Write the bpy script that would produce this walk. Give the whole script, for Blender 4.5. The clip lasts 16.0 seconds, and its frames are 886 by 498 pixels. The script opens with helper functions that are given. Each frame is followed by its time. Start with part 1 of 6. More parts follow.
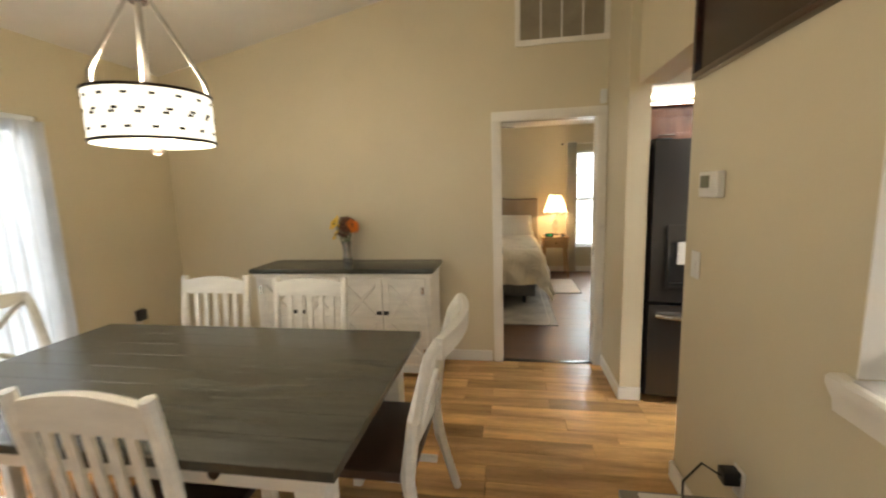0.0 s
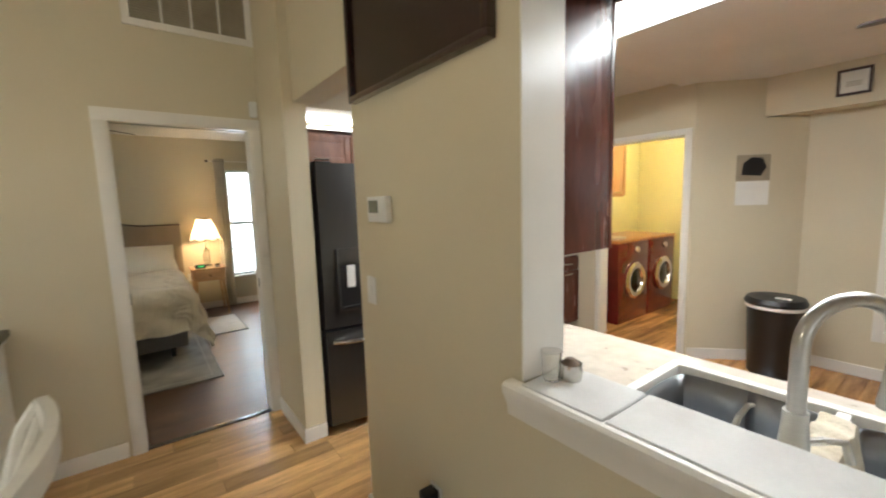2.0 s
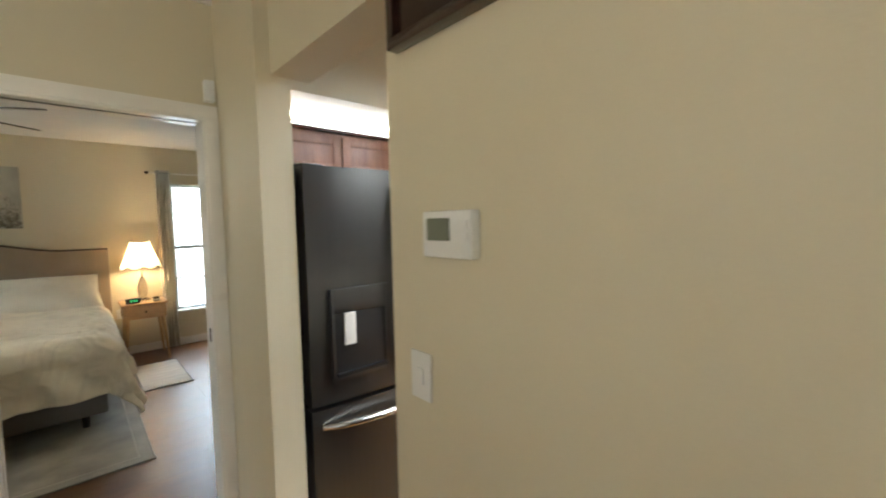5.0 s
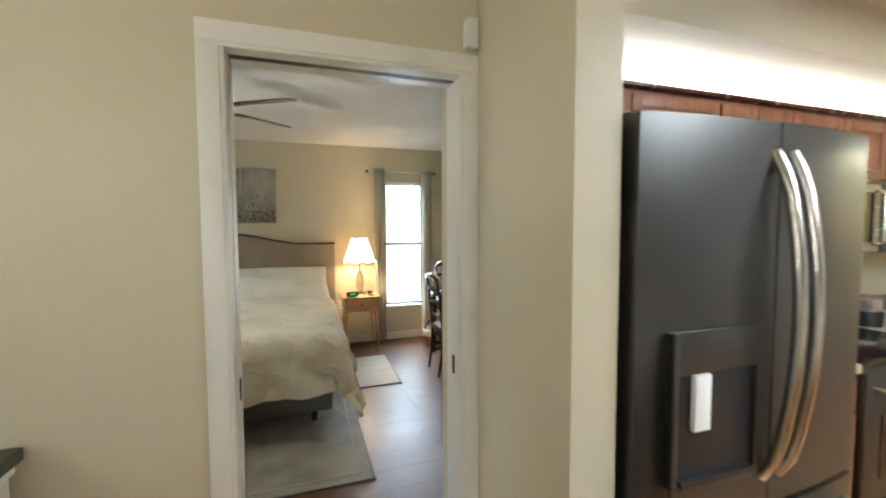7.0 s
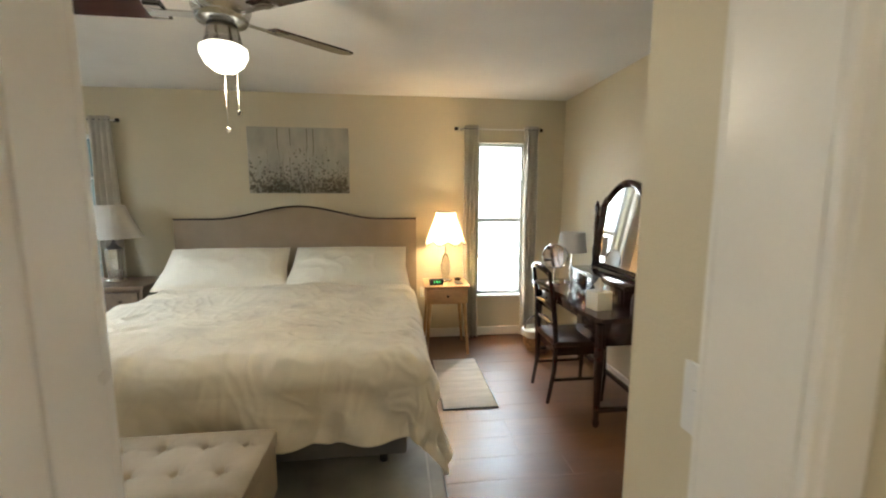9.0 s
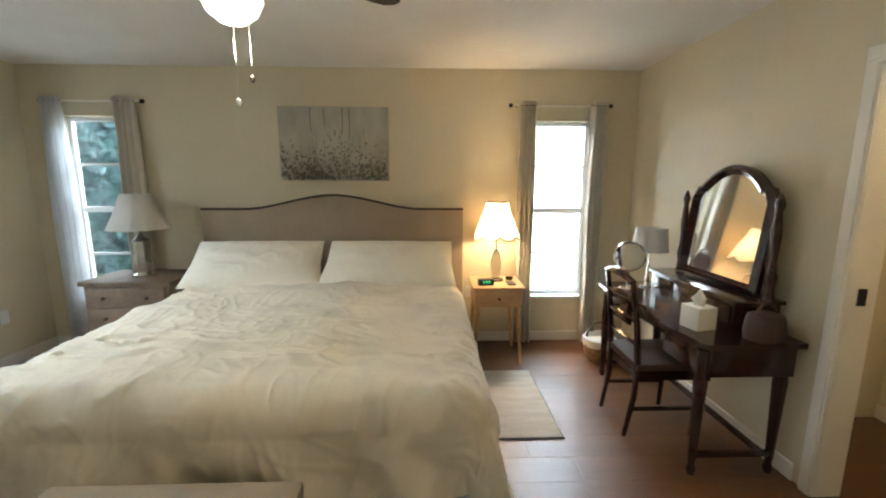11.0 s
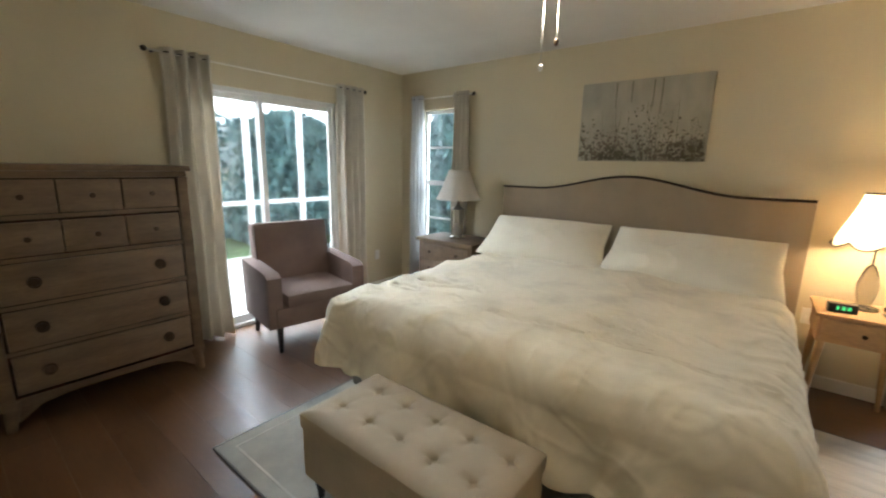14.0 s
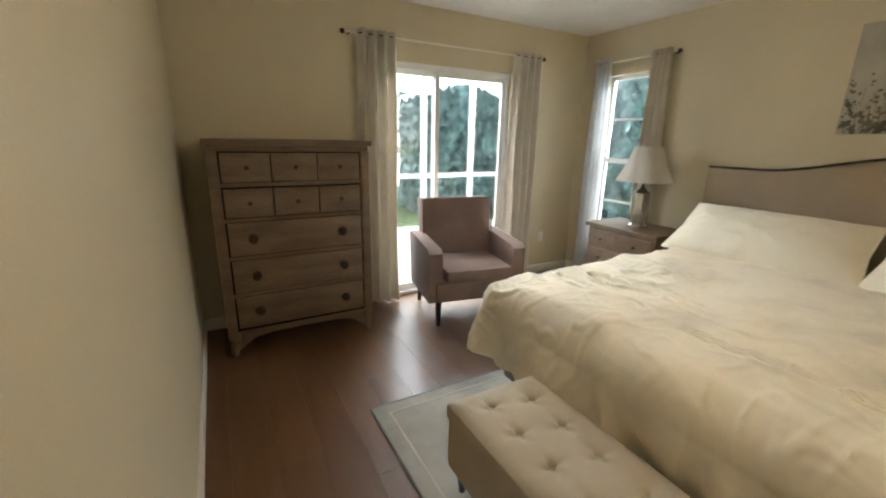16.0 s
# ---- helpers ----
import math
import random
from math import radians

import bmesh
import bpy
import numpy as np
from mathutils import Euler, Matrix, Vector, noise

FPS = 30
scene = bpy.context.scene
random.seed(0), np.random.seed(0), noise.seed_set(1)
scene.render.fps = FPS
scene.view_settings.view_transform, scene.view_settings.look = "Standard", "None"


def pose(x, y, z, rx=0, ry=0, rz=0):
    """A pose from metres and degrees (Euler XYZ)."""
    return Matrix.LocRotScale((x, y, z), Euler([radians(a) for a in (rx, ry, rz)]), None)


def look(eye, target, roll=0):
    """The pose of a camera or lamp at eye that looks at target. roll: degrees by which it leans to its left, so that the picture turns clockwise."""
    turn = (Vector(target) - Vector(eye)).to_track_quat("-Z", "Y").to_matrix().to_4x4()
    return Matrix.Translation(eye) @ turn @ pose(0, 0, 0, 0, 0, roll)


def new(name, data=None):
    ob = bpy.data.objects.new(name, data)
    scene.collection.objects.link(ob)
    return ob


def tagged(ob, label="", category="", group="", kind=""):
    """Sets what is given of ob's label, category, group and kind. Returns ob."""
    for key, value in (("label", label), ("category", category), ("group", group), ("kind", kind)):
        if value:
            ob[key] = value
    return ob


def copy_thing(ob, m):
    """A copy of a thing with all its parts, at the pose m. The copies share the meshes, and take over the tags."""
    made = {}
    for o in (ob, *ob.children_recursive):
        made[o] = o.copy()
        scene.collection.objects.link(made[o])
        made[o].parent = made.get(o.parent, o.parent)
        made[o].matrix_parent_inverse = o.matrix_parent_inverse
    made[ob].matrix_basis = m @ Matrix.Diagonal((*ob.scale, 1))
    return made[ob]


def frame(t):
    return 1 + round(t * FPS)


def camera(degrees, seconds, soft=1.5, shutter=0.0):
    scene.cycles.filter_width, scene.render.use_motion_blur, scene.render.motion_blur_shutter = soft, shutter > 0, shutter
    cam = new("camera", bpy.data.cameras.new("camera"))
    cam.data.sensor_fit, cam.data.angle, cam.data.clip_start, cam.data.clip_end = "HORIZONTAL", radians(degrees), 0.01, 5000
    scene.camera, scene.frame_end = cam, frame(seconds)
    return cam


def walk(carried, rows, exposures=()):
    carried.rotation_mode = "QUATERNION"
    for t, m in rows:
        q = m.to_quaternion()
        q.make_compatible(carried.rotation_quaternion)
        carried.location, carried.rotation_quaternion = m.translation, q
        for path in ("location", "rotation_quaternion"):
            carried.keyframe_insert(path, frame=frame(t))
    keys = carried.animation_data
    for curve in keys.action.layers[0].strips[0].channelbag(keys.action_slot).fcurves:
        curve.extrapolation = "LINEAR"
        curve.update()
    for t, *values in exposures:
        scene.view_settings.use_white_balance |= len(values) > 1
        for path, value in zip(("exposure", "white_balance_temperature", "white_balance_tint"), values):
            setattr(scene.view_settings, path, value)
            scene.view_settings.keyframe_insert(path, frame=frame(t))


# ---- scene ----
cam = camera(95.2, 16.0, soft=2.0, shutter=0.4)
PATH = [
    (0, (0.063, -3.406, 1.507), (-0.261, -1.454, 1.215), -1.9),
    (0.5, (0.028, -3.28, 1.521), (0.087, -1.302, 1.233), -1.9),
    (1, (-0.013, -3.154, 1.525), (0.585, -1.265, 1.255), -1.7),
    (1.5, (0.022, -3.11, 1.513), (1.016, -1.391, 1.271), -1.6),
    (2, (0.091, -3.067, 1.52), (1.279, -1.476, 1.281), -1.7),
    (2.5, (0.244, -3.019, 1.514), (1.665, -1.626, 1.308), -1.5),
    (3, (0.304, -2.977, 1.511), (1.858, -1.733, 1.32), -1.6),
    (5.5, (0.218, -2.028, 1.519), (1.382, -0.406, 1.403), -0.9),
    (6, (0.179, -1.83, 1.508), (1.108, -0.061, 1.403), -0.6),
    (6.5, (0.175, -1.638, 1.504), (0.953, 0.202, 1.406), -0.3),
    (7, (0.221, -1.38, 1.497), (0.859, 0.513, 1.384), -0.2),
    (7.5, (0.247, -1.146, 1.491), (0.745, 0.786, 1.35), -0.4),
    (8, (0.242, -0.86, 1.48), (0.62, 1.094, 1.29), -0.1),
    (8.5, (0.265, -0.592, 1.479), (0.585, 1.368, 1.248), -0.0),
    (9, (0.332, -0.352, 1.503), (0.565, 1.618, 1.25), 0.1),
    (11.5, (0.235, 0.177, 1.536), (0.166, 2.148, 1.199), -0.0),
    (12, (0.243, 0.204, 1.487), (-0.103, 2.147, 1.158), 0.2),
    (12.5, (0.219, 0.206, 1.497), (-0.388, 2.077, 1.136), 0.6),
    (13, (0.269, 0.216, 1.499), (-0.604, 1.974, 1.115), 0.6),
    (13.5, (0.313, 0.248, 1.455), (-0.75, 1.899, 1.078), 1.1),
    (14, (0.265, 0.21, 1.461), (-0.943, 1.754, 1.064), 1.2),
    (14.5, (0.206, 0.2, 1.486), (-1.15, 1.603, 1.046), 1.1),
    (15, (0.141, 0.227, 1.496), (-1.376, 1.438, 1.018), 0.8),
    (15.5, (0.097, 0.312, 1.481), (-1.524, 1.371, 0.98), 1.2),
    (16, (0.074, 0.339, 1.467), (-1.61, 1.278, 0.937), 1.2),
]
walk(cam, [(t, look(eye, aim, lean)) for t, eye, aim, lean in PATH],
     [(0, -0.1, 6600, 10), (1.2, -0.05, 5900, 6), (2.5, -0.4, 5950, 8), (3.2, -0.45, 6300, 9), (5.5, 0.1, 5500, 4), (6.5, 0.25, 5400, 4), (8, 0.1, 5800, 5), (9, 0.2, 6100, 7), (11.5, 0.1, 5900, 6), (12.5, 0.0, 6000, 7), (13, -0.05, 5900, 7), (14, 0.05, 6050, 8), (15, 0.2, 6250, 8), (16, 0.2, 6650, 9)])

# ---- world, sun, large lights ----
world = bpy.data.worlds.new("sky_world")
scene.world = world
world.use_nodes = True
wn = world.node_tree.nodes
sky = wn.new("ShaderNodeTexSky")
sky.sky_type = "NISHITA"
sky.sun_disc = False
sky.sun_elevation, sky.sun_rotation = radians(52), radians(241)
sky.air_density, sky.dust_density = 1.0, 3.0
world.node_tree.links.new(sky.outputs[0], wn["Background"].inputs[0])
wn["Background"].inputs[1].default_value = 0.15
sun = new("sun", bpy.data.lights.new("sun", "SUN"))
sun.data.energy, sun.data.angle, sun.data.color = 1.2, radians(12), (1.0, 0.95, 0.88)
sun.matrix_world = look((-9, -5, 13), (0, 0, 0))


def area(name, eye, target, sx, sy, watts, color):
    l = bpy.data.lights.new(name, "AREA")
    l.shape, l.size, l.size_y, l.energy, l.color = "RECTANGLE", sx, sy, watts, color
    o = new(name, l)
    o.matrix_world = look(eye, target)
    return o


def bulb(name, at, watts, color, r=0.04):
    l = bpy.data.lights.new(name, "POINT")
    l.energy, l.color, l.shadow_soft_size = watts, color, r
    o = new(name, l)
    o.location = at
    return o


DAY = (0.86, 0.94, 1.0)
WARM = (1.0, 0.66, 0.34)
area("daylight_slider", (-6.6, 2.3, 3.35), (0.4, 2.3, 0.9), 4.5, 1.2, 680, DAY)
area("daylight_window_west", (-2.4, 6.6, 3.3), (-2.5, 1.0, 0.8), 3.0, 1.1, 420, DAY)
area("daylight_window_east", (1.46, 6.0, 3.25), (1.2, 1.0, 0.6), 2.6, 1.0, 380, DAY)
area("daylight_dining", (-4.6, -2.1, 3.3), (-1.8, -2.0, 0.5), 2.4, 1.6, 60, DAY)
area("daylight_kitchen", (6.2, -3.5, 3.2), (4.0, -3.3, 1.0), 2.4, 1.2, 110, DAY)
# Unseen fill lamp inside the south wall, added to brighten the dining room
area("fill_behind", (-1.0, -5.93, 1.3), (-0.6, 0, 1.0), 2.2, 1.8, 15, (1.0, 0.95, 0.87))
area("kitchen_tube_light", (2.22, -1.85, 2.36), (2.22, -1.85, 0), 0.3, 1.2, 54, (1.0, 0.98, 0.93))
area("kitchen_tube_light", (2.26, -3.1, 2.36), (2.26, -3.1, 0), 0.3, 1.2, 36, (1.0, 0.98, 0.93))
area("cabinet_top_light", (2.5, 0.08, 2.115), (2.5, 0.02, 3), 2.9, 0.06, 60, (1.0, 0.95, 0.85))
bulb("drum_bulb", (-1.37, -1.90, 1.66), 20, (1.0, 0.84, 0.62), 0.08)
bulb("drum_bulb", (-1.37, -1.90, 1.97), 48, (1.0, 0.84, 0.62), 0.08)
bulb("fan_bulb", (-0.36, 1.50, 1.96), 14, (1.0, 0.84, 0.62), 0.05)
bulb("bedside_bulb", (0.825, 3.60, 1.19), 37, WARM, 0.08)
# Fill lamp added to brighten the laundry; it belongs to no fixture
bulb("laundry_fill", (5.2, -1.0, 2.2), 55, (1.0, 0.90, 0.66), 0.1)
bulb("hall_bulb", (2.85, 1.2, 2.2), 14, (1.0, 0.72, 0.4), 0.1)

# ---- materials ----
MATS = {}


def mat(name, color, rough=0.6, metal=0.0, var=0.12, scale=6.0, bump=0.05, fine=120.0, stretch=(1, 1, 1), rnd=0.0,
        grain=0.0, emit=None, power=0.0, coat=0.0, alpha=1.0, trans=0.0, second=None, spots=0.5):
    m = bpy.data.materials.new(name)
    m.use_nodes = True
    n, k = m.node_tree.nodes, m.node_tree.links
    p = n["Principled BSDF"]
    p.inputs["Roughness"].default_value, p.inputs["Metallic"].default_value = rough, metal
    p.inputs["Coat Weight"].default_value = coat
    p.inputs["Transmission Weight"].default_value = trans
    tc, mp = n.new("ShaderNodeTexCoord"), n.new("ShaderNodeMapping")
    mp.inputs["Scale"].default_value = stretch
    k.new(tc.outputs["Object"], mp.inputs[0])
    vec = mp.outputs[0]
    info = n.new("ShaderNodeObjectInfo")
    if rnd:
        shift = n.new("ShaderNodeVectorMath")
        shift.operation = "MULTIPLY_ADD"
        comb = n.new("ShaderNodeCombineXYZ")
        for i in range(3):
            k.new(info.outputs["Random"], comb.inputs[i])
        shift.inputs[1].default_value = (37, 51, 23)
        k.new(comb.outputs[0], shift.inputs[0])
        k.new(vec, shift.inputs[2])
        vec = shift.outputs[0]
    a, b = n.new("ShaderNodeTexNoise"), n.new("ShaderNodeTexNoise")
    a.inputs["Scale"].default_value, b.inputs["Scale"].default_value = scale, fine
    a.inputs["Detail"].default_value = 5
    b.inputs["Detail"].default_value = 3
    k.new(vec, a.inputs["Vector"])
    k.new(vec, b.inputs["Vector"])
    ramp = n.new("ShaderNodeValToRGB")
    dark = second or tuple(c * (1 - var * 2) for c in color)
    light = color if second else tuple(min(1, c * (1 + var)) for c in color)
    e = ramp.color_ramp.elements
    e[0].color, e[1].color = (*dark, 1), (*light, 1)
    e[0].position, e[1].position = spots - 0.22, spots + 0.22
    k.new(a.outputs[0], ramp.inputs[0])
    out = ramp.outputs[0]

    def mul(src, fac_socket, lo, hi):
        r = n.new("ShaderNodeMapRange")
        r.inputs[3].default_value, r.inputs[4].default_value = lo, hi
        k.new(fac_socket, r.inputs[0])
        mx = n.new("ShaderNodeMix")
        mx.data_type, mx.blend_type = "RGBA", "MULTIPLY"
        mx.inputs[0].default_value = 1
        k.new(src, mx.inputs[6])
        k.new(r.outputs[0], mx.inputs[7])
        return mx.outputs[2]

    out = mul(out, b.outputs[0], 1 - var * 0.7, 1 + var * 0.7)
    if rnd:
        out = mul(out, info.outputs["Random"], 1 - rnd, 1 + rnd * 0.7)
    if grain:
        w = n.new("ShaderNodeTexNoise")
        w.inputs["Scale"].default_value = scale * 6
        w.inputs["Detail"].default_value = 6
        w.inputs["Distortion"].default_value = 1.2
        k.new(vec, w.inputs["Vector"])
        out = mul(out, w.outputs[0], 1 - grain, 1 + grain)
    k.new(out, p.inputs["Base Color"])
    if bump:
        bp = n.new("ShaderNodeBump")
        bp.inputs["Strength"].default_value, bp.inputs["Distance"].default_value = bump * 3, 0.002
        k.new(b.outputs[0], bp.inputs["Height"])
        k.new(bp.outputs[0], p.inputs["Normal"])
    rr = n.new("ShaderNodeMapRange")
    rr.inputs[3].default_value, rr.inputs[4].default_value = max(0.02, rough - 0.07), min(1, rough + 0.07)
    k.new(a.outputs[0], rr.inputs[0])
    k.new(rr.outputs[0], p.inputs["Roughness"])
    if emit:
        p.inputs["Emission Color"].default_value = (*emit, 1)
        p.inputs["Emission Strength"].default_value = power
    MATS[name] = m
    return m


WALL = mat("beige_wall_paint", (0.645, 0.575, 0.41), 0.5, var=0.03, scale=1.3, bump=0.12, fine=160)
WALLY = mat("yellow_wall_paint", (0.80, 0.70, 0.30), 0.6, var=0.04, scale=1.3, bump=0.1, fine=160)
CEIL = mat("white_ceiling_paint", (0.78, 0.76, 0.72), 0.8, var=0.03, scale=2, bump=0.25, fine=90)
TRIM = mat("white_trim_paint", (0.82, 0.79, 0.72), 0.3, var=0.03, scale=4, bump=0.02)
OAK = mat("oak_plank", (0.64, 0.38, 0.15), 0.22, var=0.22, scale=1.6, stretch=(1, 9, 9), rnd=0.42, grain=0.3, bump=0.04, fine=40)
LAMI = mat("laminate_plank", (0.132, 0.064, 0.029), 0.36, var=0.10, scale=1.5, stretch=(1, 7, 7), rnd=0.07, grain=0.22, bump=0.008, fine=40)
JOINT = mat("dark_joint", (0.13, 0.065, 0.032), 0.8, var=0.1)
WHITEW = mat("white_distressed_wood", (0.82, 0.80, 0.73), 0.45, var=0.05, scale=5, stretch=(1, 1, 5), grain=0.06, bump=0.08, fine=60)
TABLEW = mat("dark_grey_stained_wood", (0.052, 0.053, 0.043), 0.24, var=0.16, scale=2.2, stretch=(1, 9, 1), grain=0.25, bump=0.03, fine=50)
DARKW = mat("dark_mahogany_wood", (0.035, 0.012, 0.010), 0.16, var=0.25, scale=3, stretch=(1, 1, 6), grain=0.3, bump=0.03, coat=0.4)
CHERRY = mat("dark_cherry_cabinet", (0.11, 0.032, 0.02), 0.26, var=0.2, scale=3, stretch=(5, 5, 1), grain=0.3, bump=0.03)
OAKCAB = mat("golden_oak_cabinet", (0.42, 0.19, 0.05), 0.4, var=0.2, scale=3, stretch=(5, 5, 1), grain=0.3, bump=0.05)
GREYW = mat("weathered_grey_brown_wood", (0.165, 0.112, 0.070), 0.5, var=0.18, scale=2.6, stretch=(5, 1, 5), grain=0.35, bump=0.08, fine=70)
LIGHTW = mat("light_honey_wood", (0.52, 0.33, 0.17), 0.42, var=0.14, scale=3, stretch=(1, 4, 4), grain=0.25, bump=0.04)
BOWLM = mat("satin_steel_bowl", (0.32, 0.33, 0.34), 0.42, 0.9, var=0.05, bump=0)
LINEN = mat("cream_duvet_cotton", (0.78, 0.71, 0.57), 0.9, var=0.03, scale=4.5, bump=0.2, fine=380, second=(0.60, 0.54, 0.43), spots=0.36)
PILLOW = mat("cream_pillow_cotton", (0.76, 0.71, 0.59), 0.9, var=0.03, scale=5, bump=0.2, fine=380, second=(0.68, 0.62, 0.51), spots=0.32)
HEADF = mat("taupe_headboard_fabric", (0.33, 0.265, 0.19), 0.95, var=0.05, scale=5, bump=0.3, fine=500)
GREYF = mat("grey_box_spring_fabric", (0.20, 0.19, 0.18), 0.95, var=0.08, bump=0.25, fine=400)
BENCHF = mat("oatmeal_bench_fabric", (0.47, 0.40, 0.30), 0.95, var=0.06, bump=0.35, fine=480)
MAUVE = mat("mauve_grey_upholstery", (0.20, 0.14, 0.122), 0.9, var=0.08, bump=0.3, fine=450)
CURT = mat("greige_curtain_fabric", (0.78, 0.73, 0.64), 0.9, var=0.05, bump=0.2, fine=300, trans=0.0)
SHEER = mat("white_sheer_fabric", (0.86, 0.87, 0.88), 0.9, var=0.04, bump=0.1, fine=300)
RUGM = mat("grey_floral_rug", (0.46, 0.44, 0.39), 0.98, var=0.1, scale=3.5, bump=0.5, fine=220, second=(0.22, 0.22, 0.20), spots=0.40)
RUGB = mat("pale_rug_border", (0.55, 0.53, 0.48), 0.98, var=0.1, bump=0.5, fine=220)
RUGS = mat("cream_runner_rug", (0.62, 0.58, 0.52), 0.98, var=0.1, scale=4, stretch=(1, 5, 1), bump=0.5, fine=220)
BLACKP = mat("black_plastic", (0.015, 0.015, 0.016), 0.4, var=0.15)
BLACKG = mat("black_glass", (0.008, 0.008, 0.009), 0.06, var=0.1, bump=0)
STEELD = mat("black_stainless_steel", (0.108, 0.105, 0.10), 0.32, 0.85, var=0.02, scale=2, stretch=(30, 30, 1), bump=0.01)
STEEL = mat("brushed_stainless_steel", (0.55, 0.55, 0.54), 0.26, 1.0, var=0.06, scale=3, stretch=(1, 1, 20), bump=0.01)
CHROME = mat("polished_chrome", (0.8, 0.79, 0.77), 0.1, 1.0, var=0.03, bump=0)
HANDLE = mat("satin_steel_handle", (0.62, 0.60, 0.56), 0.24, 1.0, var=0.03, bump=0)
NICKEL = mat("brushed_nickel", (0.50, 0.49, 0.46), 0.36, 1.0, var=0.04, scale=3, stretch=(1, 1, 20), bump=0.01)
BRONZE = mat("dark_bronze_metal", (0.05, 0.037, 0.03), 0.4, 0.7, var=0.2)
BRASSK = mat("aged_brass_knob", (0.06, 0.04, 0.025), 0.4, 0.8, var=0.2)
MIRROR = mat("mirror_silver", (0.88, 0.88, 0.88), 0.02, 1.0, var=0.0, bump=0)
WHITEP = mat("white_plastic", (0.78, 0.77, 0.73), 0.35, var=0.03, bump=0.01)
MARBLE = mat("white_marble", (0.76, 0.75, 0.72), 0.2, var=0.06, scale=4, bump=0.01, second=(0.52, 0.51, 0.49), spots=0.33)
COUNTER = mat("beige_laminate_counter", (0.56, 0.50, 0.41), 0.3, var=0.12, scale=18, bump=0.01, second=(0.42, 0.36, 0.29), spots=0.42)
REDM = mat("dark_red_enamel", (0.14, 0.012, 0.010), 0.22, 0.2, var=0.1, coat=0.5, bump=0)
GLASSM = mat("clear_glass", (0.97, 0.98, 0.98), 0.02, trans=1.0, var=0, bump=0)
GLASSB = mat("textured_lamp_glass", (0.95, 0.93, 0.88), 0.08, trans=0.95, var=0.04, bump=0.1, fine=60)
MERC = mat("mercury_glass", (0.72, 0.70, 0.66), 0.18, 0.8, var=0.12, scale=12, bump=0.05)
SHADEW = mat("white_lampshade_fabric", (0.74, 0.71, 0.66), 0.9, var=0.04, bump=0.2, fine=300)
SHADEL = mat("lit_cream_lampshade", (0.85, 0.74, 0.55), 0.9, var=0.04, bump=0.2, fine=300, emit=(1.0, 0.70, 0.36), power=0.25)
DRUM = mat("lit_glass_drum_shade", (0.85, 0.83, 0.76), 0.5, var=0.05, scale=14, bump=0.2, emit=(1.0, 0.95, 0.8), power=1.5)
GLOBE = mat("lit_frosted_globe", (0.9, 0.88, 0.8), 0.4, var=0.02, emit=(1.0, 0.93, 0.76), power=3.0)
TUBE = mat("lit_tube_diffuser", (0.9, 0.9, 0.88), 0.4, var=0.02, emit=(1.0, 0.98, 0.93), power=5.0)
GREEND = mat("green_clock_digits", (0.05, 0.5, 0.15), 0.4, var=0, emit=(0.1, 1.0, 0.35), power=0.6)
WICKER = mat("woven_wicker", (0.33, 0.20, 0.10), 0.8, var=0.3, scale=30, bump=0.4)
BACK = mat("overcast_backdrop", (0.8, 0.8, 0.8), 1.0, var=0.0, bump=0, emit=(0.93, 0.97, 1.0), power=6.0)
BACKK = mat("kitchen_backdrop", (0.6, 0.62, 0.62), 1.0, var=0.3, scale=0.8, bump=0, emit=(0.93, 0.97, 1.0), power=0.8)
LEAFM = mat("hedge_leaf", (0.19, 0.33, 0.34), 0.35, var=0.4, scale=3, bump=0.1)
GRASS = mat("lawn_grass", (0.09, 0.15, 0.05), 0.9, var=0.3, scale=4, bump=0.5)
PATIO = mat("pale_patio_concrete", (0.62, 0.62, 0.60), 0.8, var=0.08, scale=3, bump=0.3)
WHITEM = mat("white_screen_frame", (0.82, 0.84, 0.85), 0.4, var=0.03)
STUCCO = mat("white_stucco_house", (0.74, 0.74, 0.72), 0.8, var=0.06, scale=3, bump=0.4)
CANVAS = mat("painted_meadow_canvas", (0.47, 0.44, 0.36), 0.85, var=0.06, scale=3.2, stretch=(2.4, 1, 1.2), bump=0.15, second=(0.33, 0.32, 0.265), spots=0.5)
PETAL = mat("painted_flower_strokes", (0.19, 0.17, 0.125), 0.85, var=0.2, bump=0.1)
DARKPIC = mat("dark_brown_picture", (0.030, 0.013, 0.009), 0.18, var=0.5, scale=3, bump=0.02)
FLY = mat("yellow_petals", (0.80, 0.50, 0.02), 0.7, var=0.15)
FLO = mat("orange_petals", (0.72, 0.20, 0.02), 0.7, var=0.2)
FLB = mat("brown_flower_heart", (0.10, 0.035, 0.015), 0.8, var=0.2)
STEMM = mat("green_stems", (0.06, 0.12, 0.03), 0.6, var=0.2)
PAPER = mat("white_paper", (0.78, 0.76, 0.70), 0.8, var=0.03)
TOWEL = mat("cream_crochet_towel", (0.60, 0.53, 0.40), 0.95, var=0.15, bump=0.6, fine=90)
REDP = mat("red_plastic", (0.6, 0.03, 0.02), 0.4, var=0.1)
LEATHER = mat("dark_brown_leather", (0.05, 0.022, 0.014), 0.4, var=0.2, bump=0.2)
SEATD = mat("dark_brown_seat", (0.06, 0.03, 0.018), 0.45, var=0.2)
GREYT = mat("grey_painted_top", (0.20, 0.19, 0.16), 0.5, var=0.1)
VENTM = mat("beige_vent_filter", (0.36, 0.31, 0.22), 0.8, var=0.1)

